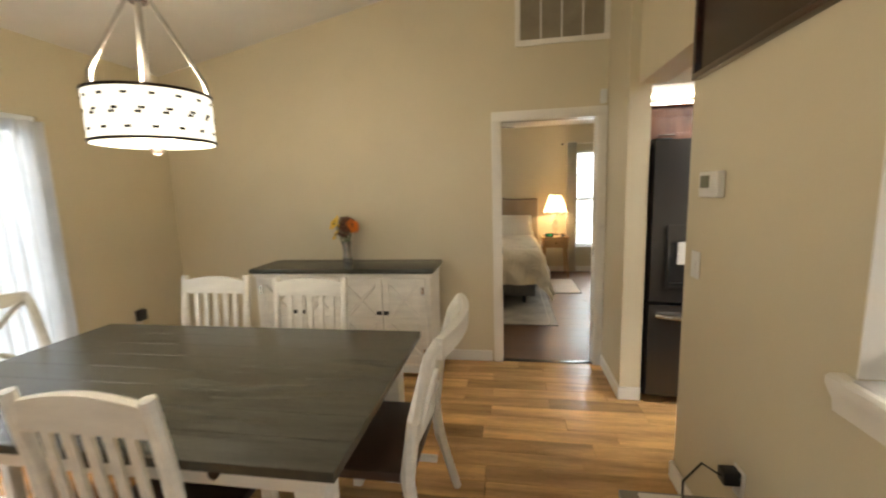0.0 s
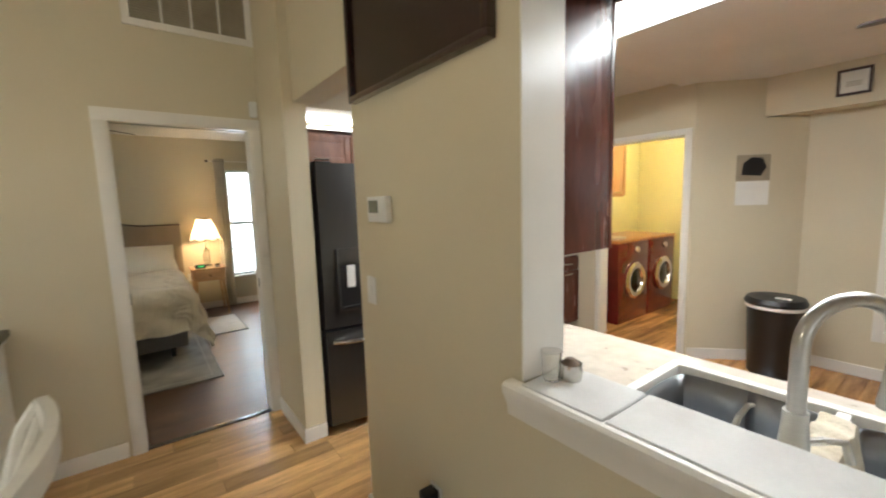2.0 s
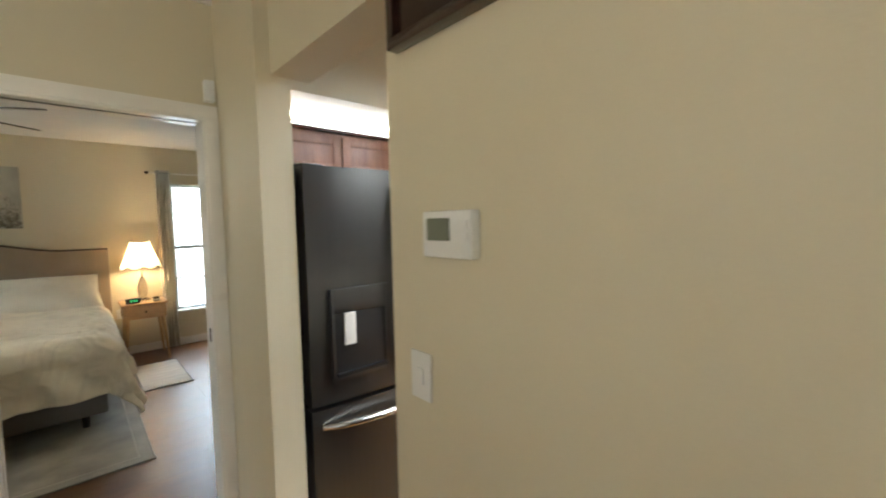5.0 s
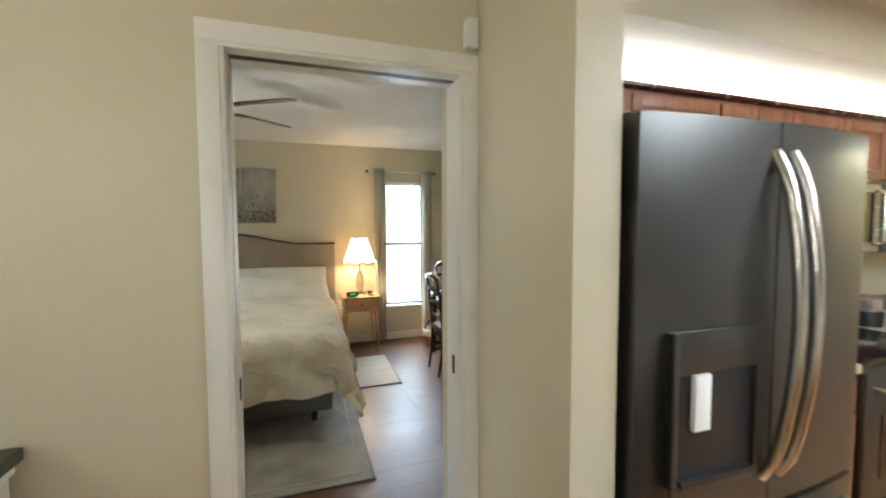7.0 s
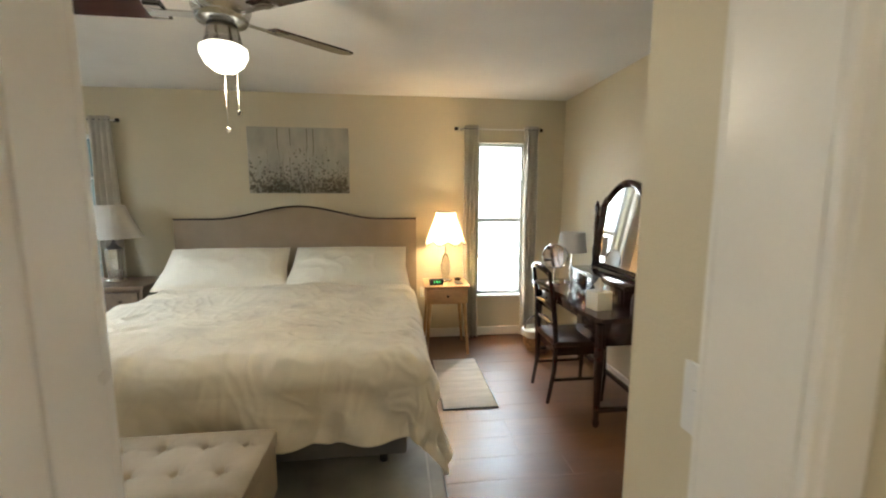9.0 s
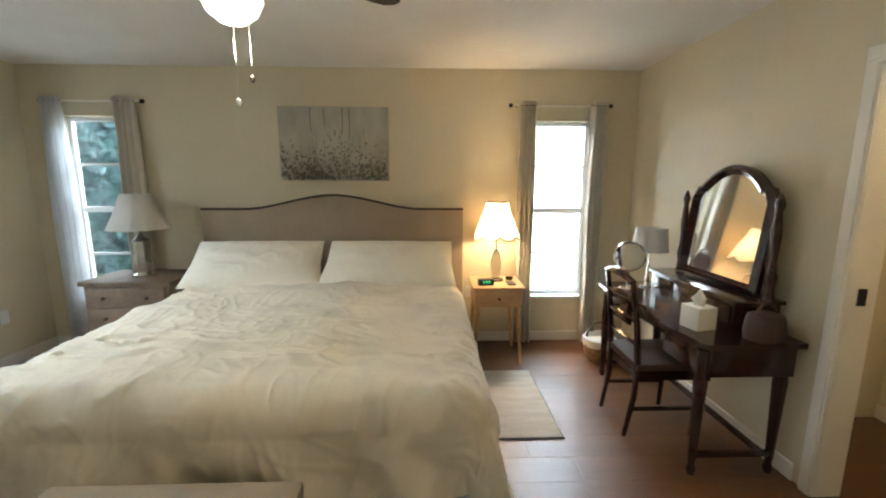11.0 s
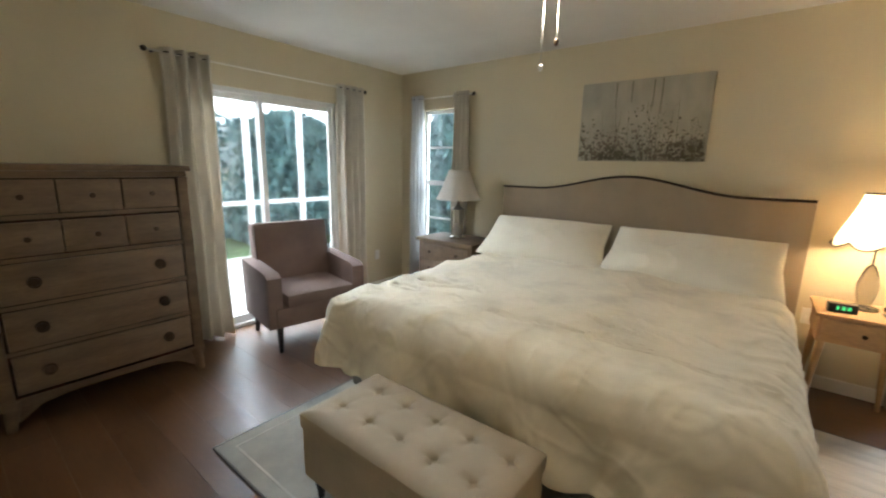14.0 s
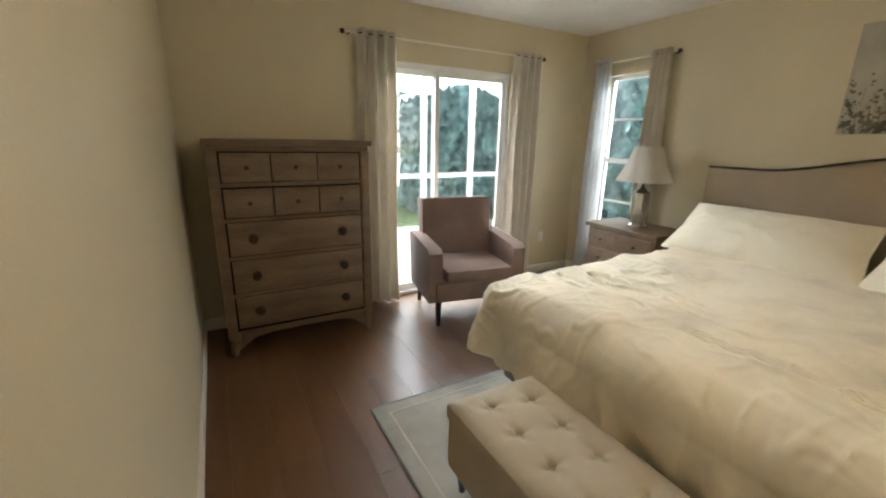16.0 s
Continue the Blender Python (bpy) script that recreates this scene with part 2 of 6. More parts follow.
for m_, share in ((CURT, 0.22), (SHEER, 0.6), (SHADEW, 0.3), (SHADEL, 0.6)):
    nn, kk = m_.node_tree.nodes, m_.node_tree.links
    tr_, mix_ = nn.new("ShaderNodeBsdfTranslucent"), nn.new("ShaderNodeMixShader")
    kk.new(nn["Principled BSDF"].inputs["Base Color"].links[0].from_socket, tr_.inputs["Color"])
    mix_.inputs[0].default_value = share
    kk.new(nn["Principled BSDF"].outputs[0], mix_.inputs[1])
    kk.new(tr_.outputs[0], mix_.inputs[2])
    kk.new(mix_.outputs[0], nn["Material Output"].inputs["Surface"])

# ---- mesh helpers ----


def b_box(bm, x0, x1, y0, y1, z0, z1, rot=None):
    m = Matrix.Translation(((x0 + x1) / 2, (y0 + y1) / 2, (z0 + z1) / 2)) @ Matrix.Diagonal((x1 - x0, y1 - y0, z1 - z0, 1))
    if rot is not None:
        m = rot @ m
    bmesh.ops.create_cube(bm, size=1, matrix=m)
    return bm


def b_rod(bm, p, q, r0, r1=None, seg=14):
    p, q = Vector(p), Vector(q)
    d = q - p
    m = Matrix.Translation((p + q) / 2) @ d.to_track_quat("Z", "Y").to_matrix().to_4x4()
    bmesh.ops.create_cone(bm, cap_ends=True, segments=seg, radius1=r0, radius2=r0 if r1 is None else r1, depth=d.length, matrix=m)
    return bm


def b_lathe(bm, prof, c=(0, 0, 0), seg=28, wob=None, capped=True):
    rings = []
    for i, (r, z) in enumerate(prof):
        ring = []
        for j in range(seg):
            a = 2 * math.pi * j / seg
            rr, zz = (r, z) if wob is None else wob(i, a, r, z)
            ring.append(bm.verts.new((c[0] + rr * math.cos(a), c[1] + rr * math.sin(a), c[2] + zz)))
        rings.append(ring)
    for u, v in zip(rings, rings[1:]):
        for j in range(seg):
            bm.faces.new((u[j], u[(j + 1) % seg], v[(j + 1) % seg], v[j]))
    if capped and prof[0][0] > 1e-3:
        bm.faces.new(rings[0][::-1])
    if capped and prof[-1][0] > 1e-3:
        bm.faces.new(rings[-1])
    return bm


def b_tube(bm, pts, r, seg=10):
    pts = [Vector(p) for p in pts]
    rings = []
    for i, p in enumerate(pts):
        d = (pts[min(i + 1, len(pts) - 1)] - pts[max(i - 1, 0)]).normalized()
        q = d.to_track_quat("Z", "Y").to_matrix()
        rr = r[i] if isinstance(r, (list, tuple)) else r
        rings.append([bm.verts.new(p + q @ Vector((rr * math.cos(2 * math.pi * j / seg), rr * math.sin(2 * math.pi * j / seg), 0))) for j in range(seg)])
    for u, v in zip(rings, rings[1:]):
        k = min(range(seg), key=lambda s: (u[0].co - v[s].co).length)
        for j in range(seg):
            bm.faces.new((u[j], u[(j + 1) % seg], v[(j + 1 + k) % seg], v[(j + k) % seg]))
    bm.faces.new(rings[0][::-1])
    bm.faces.new(rings[-1])
    return bm


def b_extrude(bm, outline, axis, a, b):
    """A closed outline of (u, v) pairs drawn out along an axis from a to b."""
    def at(u, v, w):
        return {"x": (w, u, v), "y": (u, w, v), "z": (u, v, w)}[axis]
    lo = [bm.verts.new(at(u, v, a)) for u, v in outline]
    hi = [bm.verts.new(at(u, v, b)) for u, v in outline]
    bm.faces.new(lo)
    bm.faces.new(hi[::-1])
    for i in range(len(lo)):
        j = (i + 1) % len(lo)
        bm.faces.new((lo[j], lo[i], hi[i], hi[j]))
    return bm


def b_sheet(bm, fn, nu, nv):
    g = [[bm.verts.new(fn(i / nu, j / nv)) for j in range(nv + 1)] for i in range(nu + 1)]
    for i in range(nu):
        for j in range(nv):
            bm.faces.new((g[i][j], g[i + 1][j], g[i + 1][j + 1], g[i][j + 1]))
    return bm


def soften(bm, w, seg=2):
    bmesh.ops.bevel(bm, geom=[e for e in bm.edges if e.is_manifold and e.calc_face_angle(0) > 0.6], offset=w, segments=seg, affect="EDGES", profile=0.6)
    return bm


def link(name, bm, material, smooth=True):
    bmesh.ops.recalc_face_normals(bm, faces=bm.faces)
    me = bpy.data.meshes.new(name)
    bm.to_mesh(me)
    bm.free()
    me.materials.append(material)
    if smooth:
        me.polygons.foreach_set("use_smooth", [True] * len(me.polygons))
        me.set_sharp_from_angle(angle=radians(38))
    return new(name, me)


def part(name, bm, material, parent, label="", bev=0.0):
    if bev:
        soften(bm, bev)
    ob = link(name, bm, material)
    ob.parent = parent
    if label:
        tagged(ob, label=label)
    return ob


def thing(name, label, category, at=(0, 0, 0), rz=0, group=""):
    ob = new(name)
    ob.matrix_world = pose(*at, 0, 0, rz)
    return tagged(ob, label, category, group)


def solo(name, bm, material, label, category, group="", bev=0.0):
    if bev:
        soften(bm, bev)
    return tagged(link(name, bm, material), label, category, group)


def built(name, bm, material, label="", category="structure"):
    return tagged(link(name, bm, material), label, category, kind="structure")


def box(*a):
    return b_box(bmesh.new(), *a)


def boxes(*rows):
    bm = bmesh.new()
    for r in rows:
        b_box(bm, *r)
    return bm


def rod(*a):
    return b_rod(bmesh.new(), *a)


def solid(ob, t, sub=0):
    m = ob.modifiers.new("thickness", "SOLIDIFY")
    m.thickness, m.offset = t, 0
    if sub:
        s = ob.modifiers.new("round", "SUBSURF")
        s.levels = s.render_levels = sub
    return ob

# ---- structure ----
DW0, DW1 = 0.0, 0.13          # door wall, dining and bedroom faces
NY, WX, EX = 3.88, -3.27, 2.13  # bedroom north, west and east wall faces
BC, KC = 2.51, 2.46           # bedroom and kitchen ceilings
TOP = 3.7

built("wall_door", boxes((-3.2, -0.02, DW0, DW1, 0, TOP), (-0.02, 0.77, DW0, DW1, 2.05, TOP), (0.77, 0.82, DW0, DW1, 0, TOP)), WALL, "beige painted wall around the bedroom door")
built("wall_stub", boxes((0.82, 0.957, -0.57, 0.41, 0, TOP)), WALL, "short beige wall end beside the fridge")
built("wall_header", boxes((0.88, 1.04, -1.37, -0.57, 2.12, TOP)), WALL, "beige header over the kitchen entry")
built("wall_pass", boxes((0.88, 1.04, -2.355, -1.37, 0, TOP), (0.88, 1.04, -4.7, -2.355, 0, 0.979), (0.88, 1.04, -4.7, -2.355, 2.16, TOP), (0.88, 1.04, -6.0, -4.7, 0, TOP)), WALL, "beige wall with a wide kitchen pass-through")
built("wall_dining_west", boxes((-3.2, -3.07, -1.05, 0, 0, TOP), (-3.2, -3.07, -3.05, -1.05, 2.08, TOP), (-3.2, -3.07, -6.0, -3.05, 0, TOP)), WALL, "beige dining wall with a glass door opening")
# Closes the room out of view; its window opening is added
built("wall_south", boxes((-3.2, -2.2, -6.13, -6.0, 0, TOP), (-2.2, 0.2, -6.13, -6.0, 2.3, TOP), (-2.2, 0.2, -6.13, -6.0, 0, 0.3), (0.2, 4.78, -6.13, -6.0, 0, TOP)), WALL, "unseen beige wall closing the room, with an added window")
built("wall_kitchen_back", boxes((0.957, 4.18, 0.27, 0.41, 0, TOP)), WALL, "beige kitchen wall behind the cabinets")
built("wall_kitchen_east", boxes((4.05, 4.18, -0.60, 0.27, 0, 2.6), (4.05, 4.18, -1.44, -0.60, 2.05, 2.6), (4.05, 4.18, -1.50, -1.44, 0, 2.6)), WALL, "beige kitchen wall with the laundry doorway")
bm = bmesh.new()
b_extrude(bm, [(4.05, -1.50), (4.18, -1.50), (4.80, -2.14), (4.65, -2.14)], "z", 0, 2.6)
built("wall_kitchen_angled", bm, WALL, "angled beige kitchen wall")


def arched_wall():
    """Window wall with two arched openings."""
    bm = bmesh.new()
    y_edges = [(-2.61, -3.25), (-3.43, -4.07), (-4.25, -4.89)]
    prev = -2.14
    for a, b in y_edges:
        b_box(bm, 4.65, 4.78, a, prev, 0, 2.6)
        b_box(bm, 4.65, 4.78, b, a, 0, 0.31)
        mid, r = (a + b) / 2, (a - b) / 2
        n = 16
        for i in range(n):
            t0, t1 = math.pi * i / n, math.pi * (i + 1) / n
            p0, p1 = (mid + r * math.cos(t0), 1.64 + r * math.sin(t0)), (mid + r * math.cos(t1), 1.64 + r * math.sin(t1))
            b_extrude(bm, [p0, (p0[0], 2.6), (p1[0], 2.6), p1], "x", 4.65, 4.78)
        prev = b
    b_box(bm, 4.65, 4.78, -6.0, prev, 0, 2.6)
    return bm


built("wall_kitchen_windows", arched_wall(), WALL, "beige wall with arched windows")
built("kitchen_soffit", boxes((4.42, 4.65, -6.0, -1.78, 2.14, KC + 0.1)), WALL, "beige soffit above the arched windows")
built("cabinet_soffit", boxes((0.958, 4.049, -0.33, 0.269, 2.16, 3.35)), WALL, "beige soffit above the kitchen cabinets")
built("wall_bedroom_south", boxes((0.957, 2.27, 0.411, 0.43, 0, 2.6), (-3.41, -3.2, DW0, DW1, 0, 2.6)), WALL, "beige bedroom wall")
built("wall_bedroom_north", boxes((-3.41, -2.96, NY, 4.02, 0, 2.6), (-2.96, -2.46, NY, 4.02, 2.09, 2.6), (-2.96, -2.46, NY, 4.02, 0, 0.46), (-2.46, 1.20, NY, 4.02, 0, 2.6), (1.20, 1.72, NY, 4.02, 2.07, 2.6), (1.20, 1.72, NY, 4.02, 0, 0.45), (1.72, 2.27, NY, 4.02, 0, 2.6)), WALL, "beige bedroom wall with two narrow windows")
built("wall_bedroom_west", boxes((-3.41, WX, DW1, 1.50, 0, 2.6), (-3.41, WX, 1.50, 2.92, 2.07, 2.6), (-3.41, WX, 2.92, NY, 0, 2.6)), WALL, "beige bedroom wall with a sliding glass door")
built("wall_bedroom_east", boxes((EX, 2.27, 1.86, NY, 0, 2.6), (EX, 2.27, 1.05, 1.86, 2.05, 2.6), (EX, 2.27, 0.43, 1.05, 0, 2.6)), WALL, "beige bedroom wall behind the vanity")
built("wall_hall", boxes((3.2, 3.3, 0.41, 2.6, 0, 2.6), (2.27, 3.2, 2.5, 2.6, 0, 2.6)), WALL, "beige wall of the side hall")
built("wall_laundry", boxes((4.18, 6.3, 0.10, 0.2, 0, 2.6), (6.2, 6.3, -1.8, 0.10, 0, 2.6), (4.22, 6.3, -1.56, -1.50, 0, 2.6)), WALLY, "bright yellow laundry walls")
bm = bmesh.new()
b_extrude(bm, [(-3.2, 2.574), (0.9, 3.394), (0.9, 3.48), (-3.2, 2.66)], "y", -6.13, 0.0)
built("ceiling_dining", bm, CEIL, "sloping white dining ceiling")
built("ceiling_kitchen", boxes((1.04, 4.65, -6.0, -1.37, KC, KC + 0.1), (4.05, 4.65, -1.37, 0.27, KC + 0.14, KC + 0.2)), CEIL, "white kitchen ceiling")
bm = bmesh.new()
b_extrude(bm, [(1.04, 3.22), (4.06, 2.50), (4.06, 2.60), (1.04, 3.32)], "y", -1.37, 0.27)
built("ceiling_kitchen_vault", bm, CEIL, "sloping white ceiling over the range")
built("wall_gable", b_extrude(bmesh.new(), [(1.04, KC + 0.1), (4.05, KC + 0.1), (1.04, 3.3)], "y", -1.45, -1.371), WALL, "beige drop above the kitchen ceiling edge")
built("ceiling_laundry", boxes((4.05, 6.3, -1.56, 0.2, 2.6, 2.7)), CEIL, "white laundry ceiling")
built("ceiling_bedroom", boxes((-3.41, 2.27, DW1, 4.02, BC, BC + 0.12), (2.27, 3.3, 0.41, 2.6, BC, BC + 0.12)), CEIL, "white bedroom ceiling")


def baseboard(rows):
    bm = bmesh.new()
    for r in rows:
        b_box(bm, *r)
    soften(bm, 0.004, 1)
    built("baseboard", bm, TRIM, "white painted baseboard")


H = 0.095
baseboard([(-3.07, -0.09, -0.016, -0.001, 0, H), (0.806, 0.819, -0.57, -0.02, 0, H), (0.806, 0.957, -0.586, -0.571, 0, H), (0.864, 0.879, -4.7, -1.37, 0, H), (0.864, 1.04, -1.369, -1.355, 0, H), (-3.069, -3.054, -1.0, -0.016, 0, H)])
baseboard([(-3.255, -0.09, 0.131, 0.146, 0, H), (-3.269, -3.254, 0.146, 1.48, 0, H), (-3.269, -3.254, 2.98, 3.88, 0, H), (-3.254, 2.115, 3.864, 3.879, 0, H), (2.114, 2.129, 1.95, 3.864, 0, H), (3.18, 3.199, 0.43, 2.5, 0, H)])
baseboard([(4.634, 4.649, -5.9, -2.14, 0, H)])
bm = bmesh.new()
b_extrude(bm, [(4.045, -1.505), (4.648, -2.144), (4.632, -2.144), (4.033, -1.512)], "z", 0, H)
built("baseboard", bm, TRIM, "white painted baseboard")


def casing(name, plane, sign, a, b, top, axis, w=0.075):
    """Door casing on one face of a wall: two legs and a head with a stepped profile."""
    root = tagged(new(name), "white painted door casing", "trim", kind="structure")
    for lo, hi, z0, z1 in ((a - w, a, 0, top), (b, b + w, 0, top), (a - w, b + w, top, top + w)):
        bm = bmesh.new()
        for ins, d in ((0.0, 0.014), (0.012, 0.021)):
            zz = z0 + ins if z0 > 0 else 0
            c0, c1 = sorted((plane + sign * 0.001, plane + sign * d))
            if axis == "x":
                b_box(bm, lo + ins, hi - ins, c0, c1, zz, z1 - (ins if z0 > 0 else 0))
            else:
                b_box(bm, c0, c1, lo + ins, hi - ins, zz, z1 - (ins if z0 > 0 else 0))
        part("leg" if z0 == 0 else "head", bm, TRIM, root, bev=0.003)
    return root


casing("door_casing", 0.0, -1, 0.0, 0.75, 2.03, "x")
casing("door_casing", 0.13, 1, 0.0, 0.75, 2.03, "x", 0.06)
casing("door_casing", 4.05, -1, -1.42, -0.62, 2.03, "y", 0.06)
casing("door_casing", EX, -1, 1.07, 1.84, 2.03, "y", 0.07)
jambs = tagged(new("door_1"), "white pocket door jamb with a dark track above", "door frame", kind="structure")
part("jamb", box(-0.02, 0.0, 0.0, 0.045, 0, 2.05), TRIM, jambs)
part("jamb", box(-0.02, 0.0, 0.085, 0.13, 0, 2.05), TRIM, jambs)
part("jamb", box(0.75, 0.77, 0.0, 0.13, 0, 2.05), TRIM, jambs)
part("head", box(0.0, 0.75, 0.0, 0.045, 2.03, 2.05), TRIM, jambs)
part("head", box(0.0, 0.75, 0.085, 0.13, 2.03, 2.05), TRIM, jambs)
part("track", box(0.0, 0.75, 0.046, 0.084, 2.032, 2.049), BRONZE, jambs, "dark metal sliding track")
part("door_edge", box(-0.02, 0.004, 0.047, 0.083, 0.01, 2.03), TRIM, jambs, "white edge of the slid-back door")
part("pull", box(0.004, 0.007, 0.055, 0.075, 0.93, 1.0), BLACKP, jambs, "dark recessed edge pull")
part("strike", box(0.747, 0.75, 0.055, 0.075, 0.93, 1.0), BRASSK, jambs, "small metal strike plate")
j2 = tagged(new("door_2"), "white laundry door jamb", "door frame", kind="structure")
part("jamb", box(4.05, 4.18, -0.62, -0.60, 0, 2.05), TRIM, j2)
part("jamb", box(4.05, 4.18, -1.44, -1.42, 0, 2.05), TRIM, j2)
part("head", box(4.05, 4.18, -1.42, -0.62, 2.03, 2.05), TRIM, j2)
j3 = tagged(new("door_3"), "white jamb of the side doorway", "door frame", kind="structure")
part("jamb", box(EX, 2.27, 1.84, 1.86, 0, 2.05), TRIM, j3)
part("jamb", box(EX, 2.27, 1.05, 1.07, 0, 2.05), TRIM, j3)
part("head", box(EX, 2.27, 1.07, 1.84, 2.03, 2.05), TRIM, j3)
part("strike", box(2.18, 2.22, 1.836, 1.84, 0.98, 1.06), BLACKP, j3, "black strike plate")


def window(name, x0, x1, z0, z1, muntins):
    root = tagged(new(name), "white framed window with a grid of panes", "window", kind="structure")
    y0, y1, f = NY + 0.075, NY + 0.115, 0.035
    bm = boxes((x0, x0 + f, y0, y1, z0, z1), (x1 - f, x1, y0, y1, z0, z1), (x0, x1, y0, y1, z1 - f, z1), (x0, x1, y0, y1, z0, z0 + f))
    part("window_frame", bm, WHITEM, root, bev=0.003)
    mid = (z0 + z1) / 2
    part("meeting_rail", box(x0 + f, x1 - f, y0 + 0.005, y1 - 0.002, mid - 0.025, mid + 0.025), WHITEM, root)
    for z in muntins:
        part("muntin", box(x0 + f, x1 - f, y0 + 0.012, y1 - 0.012, z - 0.011, z + 0.011), WHITEM, root)
    for a, b in ((z0 + f, mid - 0.025), (mid + 0.025, z1 - f)):
        g = part("pane", box(x0 + f, x1 - f, y0 + 0.018, y0 + 0.022, a, b), GLASSM, root)
        g.visible_shadow = False
    part("window_sill", box(x0 - 0.01, x1 + 0.01, NY - 0.025, y0, z0 - 0.022, z0), TRIM, root, bev=0.004)
    return root


window("window_1", -2.96, -2.46, 0.46, 2.09, [0.86, 1.68])
window("window_2", 1.20, 1.72, 0.45, 2.07, [0.86, 1.67])

# sliding glass door
sg = tagged(new("door_4"), "white aluminium sliding glass door", "sliding door", kind="structure")
part("door_frame", boxes((-3.37, -3.29, 1.50, 1.54, 0, 2.07), (-3.37, -3.29, 2.88, 2.92, 0, 2.07), (-3.37, -3.29, 1.54, 2.88, 2.03, 2.07), (-3.37, -3.29, 1.54, 2.88, 0, 0.03)), WHITEM, sg, bev=0.003)
for a, b, px in ((1.54, 2.15, -3.345), (2.11, 2.88, -3.315)):
    part("sash", boxes((px - 0.015, px + 0.015, a, a + 0.045, 0.03, 2.03), (px - 0.015, px + 0.015, b - 0.045, b, 0.03, 2.03), (px - 0.015, px + 0.015, a + 0.045, b - 0.045, 1.98, 2.03), (px - 0.015, px + 0.015, a + 0.045, b - 0.045, 0.03, 0.10)), WHITEM, sg, bev=0.003)
    g = part("pane", box(px - 0.002, px + 0.002, a + 0.045, b - 0.045, 0.10, 1.98), GLASSM, sg)
    g.visible_shadow = False

# dining glass door
dg = tagged(new("door_5"), "white framed glass door of the dining room", "glass door", kind="structure")
part("door_frame", boxes((-3.17, -3.09, -1.10, -1.05, 0, 2.08), (-3.17, -3.09, -3.05, -3.0, 0, 2.08), (-3.17, -3.09, -3.0, -1.10, 2.03, 2.08), (-3.17, -3.09, -2.08, -2.02, 0, 2.03), (-3.17, -3.09, -3.0, -1.10, 0, 0.08)), WHITEM, dg, bev=0.003)
for a, b in ((-2.02, -1.10), (-3.0, -2.08)):
    g = part("pane", box(-3.132, -3.128, a, b, 0.08, 2.03), GLASSM, dg)
    g.visible_shadow = False
# Added window, out of view, behind the fill lamp
sw = tagged(new("window_6"), "unseen window added behind the dining room", "window", kind="structure")
part("window_frame", boxes((-2.2, -2.15, -6.1, -6.04, 0.3, 2.3), (0.15, 0.2, -6.1, -6.04, 0.3, 2.3), (-2.15, 0.15, -6.1, -6.04, 2.25, 2.3), (-2.15, 0.15, -6.1, -6.04, 0.3, 0.35), (-1.03, -0.97, -6.1, -6.04, 0.35, 2.25)), WHITEM, sw, bev=0.003)

# arched kitchen windows with shutters
for n, (a, b) in enumerate(((-2.61, -3.25), (-3.43, -4.07), (-4.25, -4.89))):
    root = tagged(new("window_%d" % (n + 3)), "white arched window with plantation shutters below a sunburst", "window", kind="structure")
    mid, r = (a + b) / 2, (a - b) / 2
    bm = bmesh.new()
    for rr, w in ((r - 0.002, 0.045),):
        k = 20
        for i in range(k):
            t0, t1 = math.pi * i / k, math.pi * (i + 1) / k
            b_extrude(bm, [(mid + rr * math.cos(t0), 1.64 + rr * math.sin(t0)), (mid + rr * math.cos(t1), 1.64 + rr * math.sin(t1)), (mid + (rr - w) * math.cos(t1), 1.64 + (rr - w) * math.sin(t1)), (mid + (rr - w) * math.cos(t0), 1.64 + (rr - w) * math.sin(t0))], "x", 4.66, 4.72)
    part("arch_frame", bm, TRIM, root)
    for ang in (35, 65, 90, 115, 145):
        c, s = math.cos(radians(ang)), math.sin(radians(ang))
        part("sunburst_bar", b_rod(bmesh.new(), (4.69, mid + 0.03 * c, 1.65 + 0.03 * s), (4.69, mid + (r - 0.03) * c, 1.65 + (r - 0.03) * s), 0.008), TRIM, root)
    part("shutter_frame", boxes((4.64, 4.70, b, b + 0.06, 0.31, 1.64), (4.64, 4.70, a - 0.06, a, 0.31, 1.64), (4.64, 4.70, b + 0.06, a - 0.06, 1.54, 1.64), (4.64, 4.70, b + 0.06, a - 0.06, 1.03, 1.09), (4.64, 4.70, b + 0.06, a - 0.06, 0.31, 0.39)), TRIM, root, bev=0.003)
    for i in range(7):
        z = 1.12 + i * 0.062
        part("louvre", box(4.640, 4.70, b + 0.06, a - 0.06, z - 0.005, z + 0.005), TRIM, root)
    for i in range(10):
        z = 0.42 + i * 0.062
        part("louvre", b_box(bmesh.new(), -0.032, 0.032, b + 0.06, a - 0.06, -0.004, 0.004, Matrix.Translation((4.67, 0, z)) @ Matrix.Rotation(radians(72), 4, "Y")), TRIM, root)

# pass-through ledge and jamb lining
pt = tagged(new("pass_through_trim"), "white moulded ledge and jamb of the pass-through", "trim", kind="structure")
part("jamb_lining", box(0.875, 1.045, -2.361, -2.355, 1.03, 2.16), TRIM, pt)
part("head_lining", box(0.875, 1.045, -4.70, -2.361, 2.153, 2.159), TRIM, pt)
bm = bmesh.new()
b_extrude(bm, [(0.879, 0.925), (0.862, 0.925), (0.858, 0.955), (0.846, 0.98), (0.838, 1.0), (0.838, 1.017), (0.848, 1.025), (0.879, 1.025)], "y", -4.75, -2.315)
part("ledge_nosing", bm, TRIM, pt)
bm = boxes((0.862, 1.062, -2.60, -2.362, 0.981, 1.029))
part("ledge_tile", soften(bm, 0.004, 1), MARBLE, pt, "white veined marble ledge tile")
bm = boxes((0.862, 1.062, -4.70, -2.603, 0.981, 1.029))
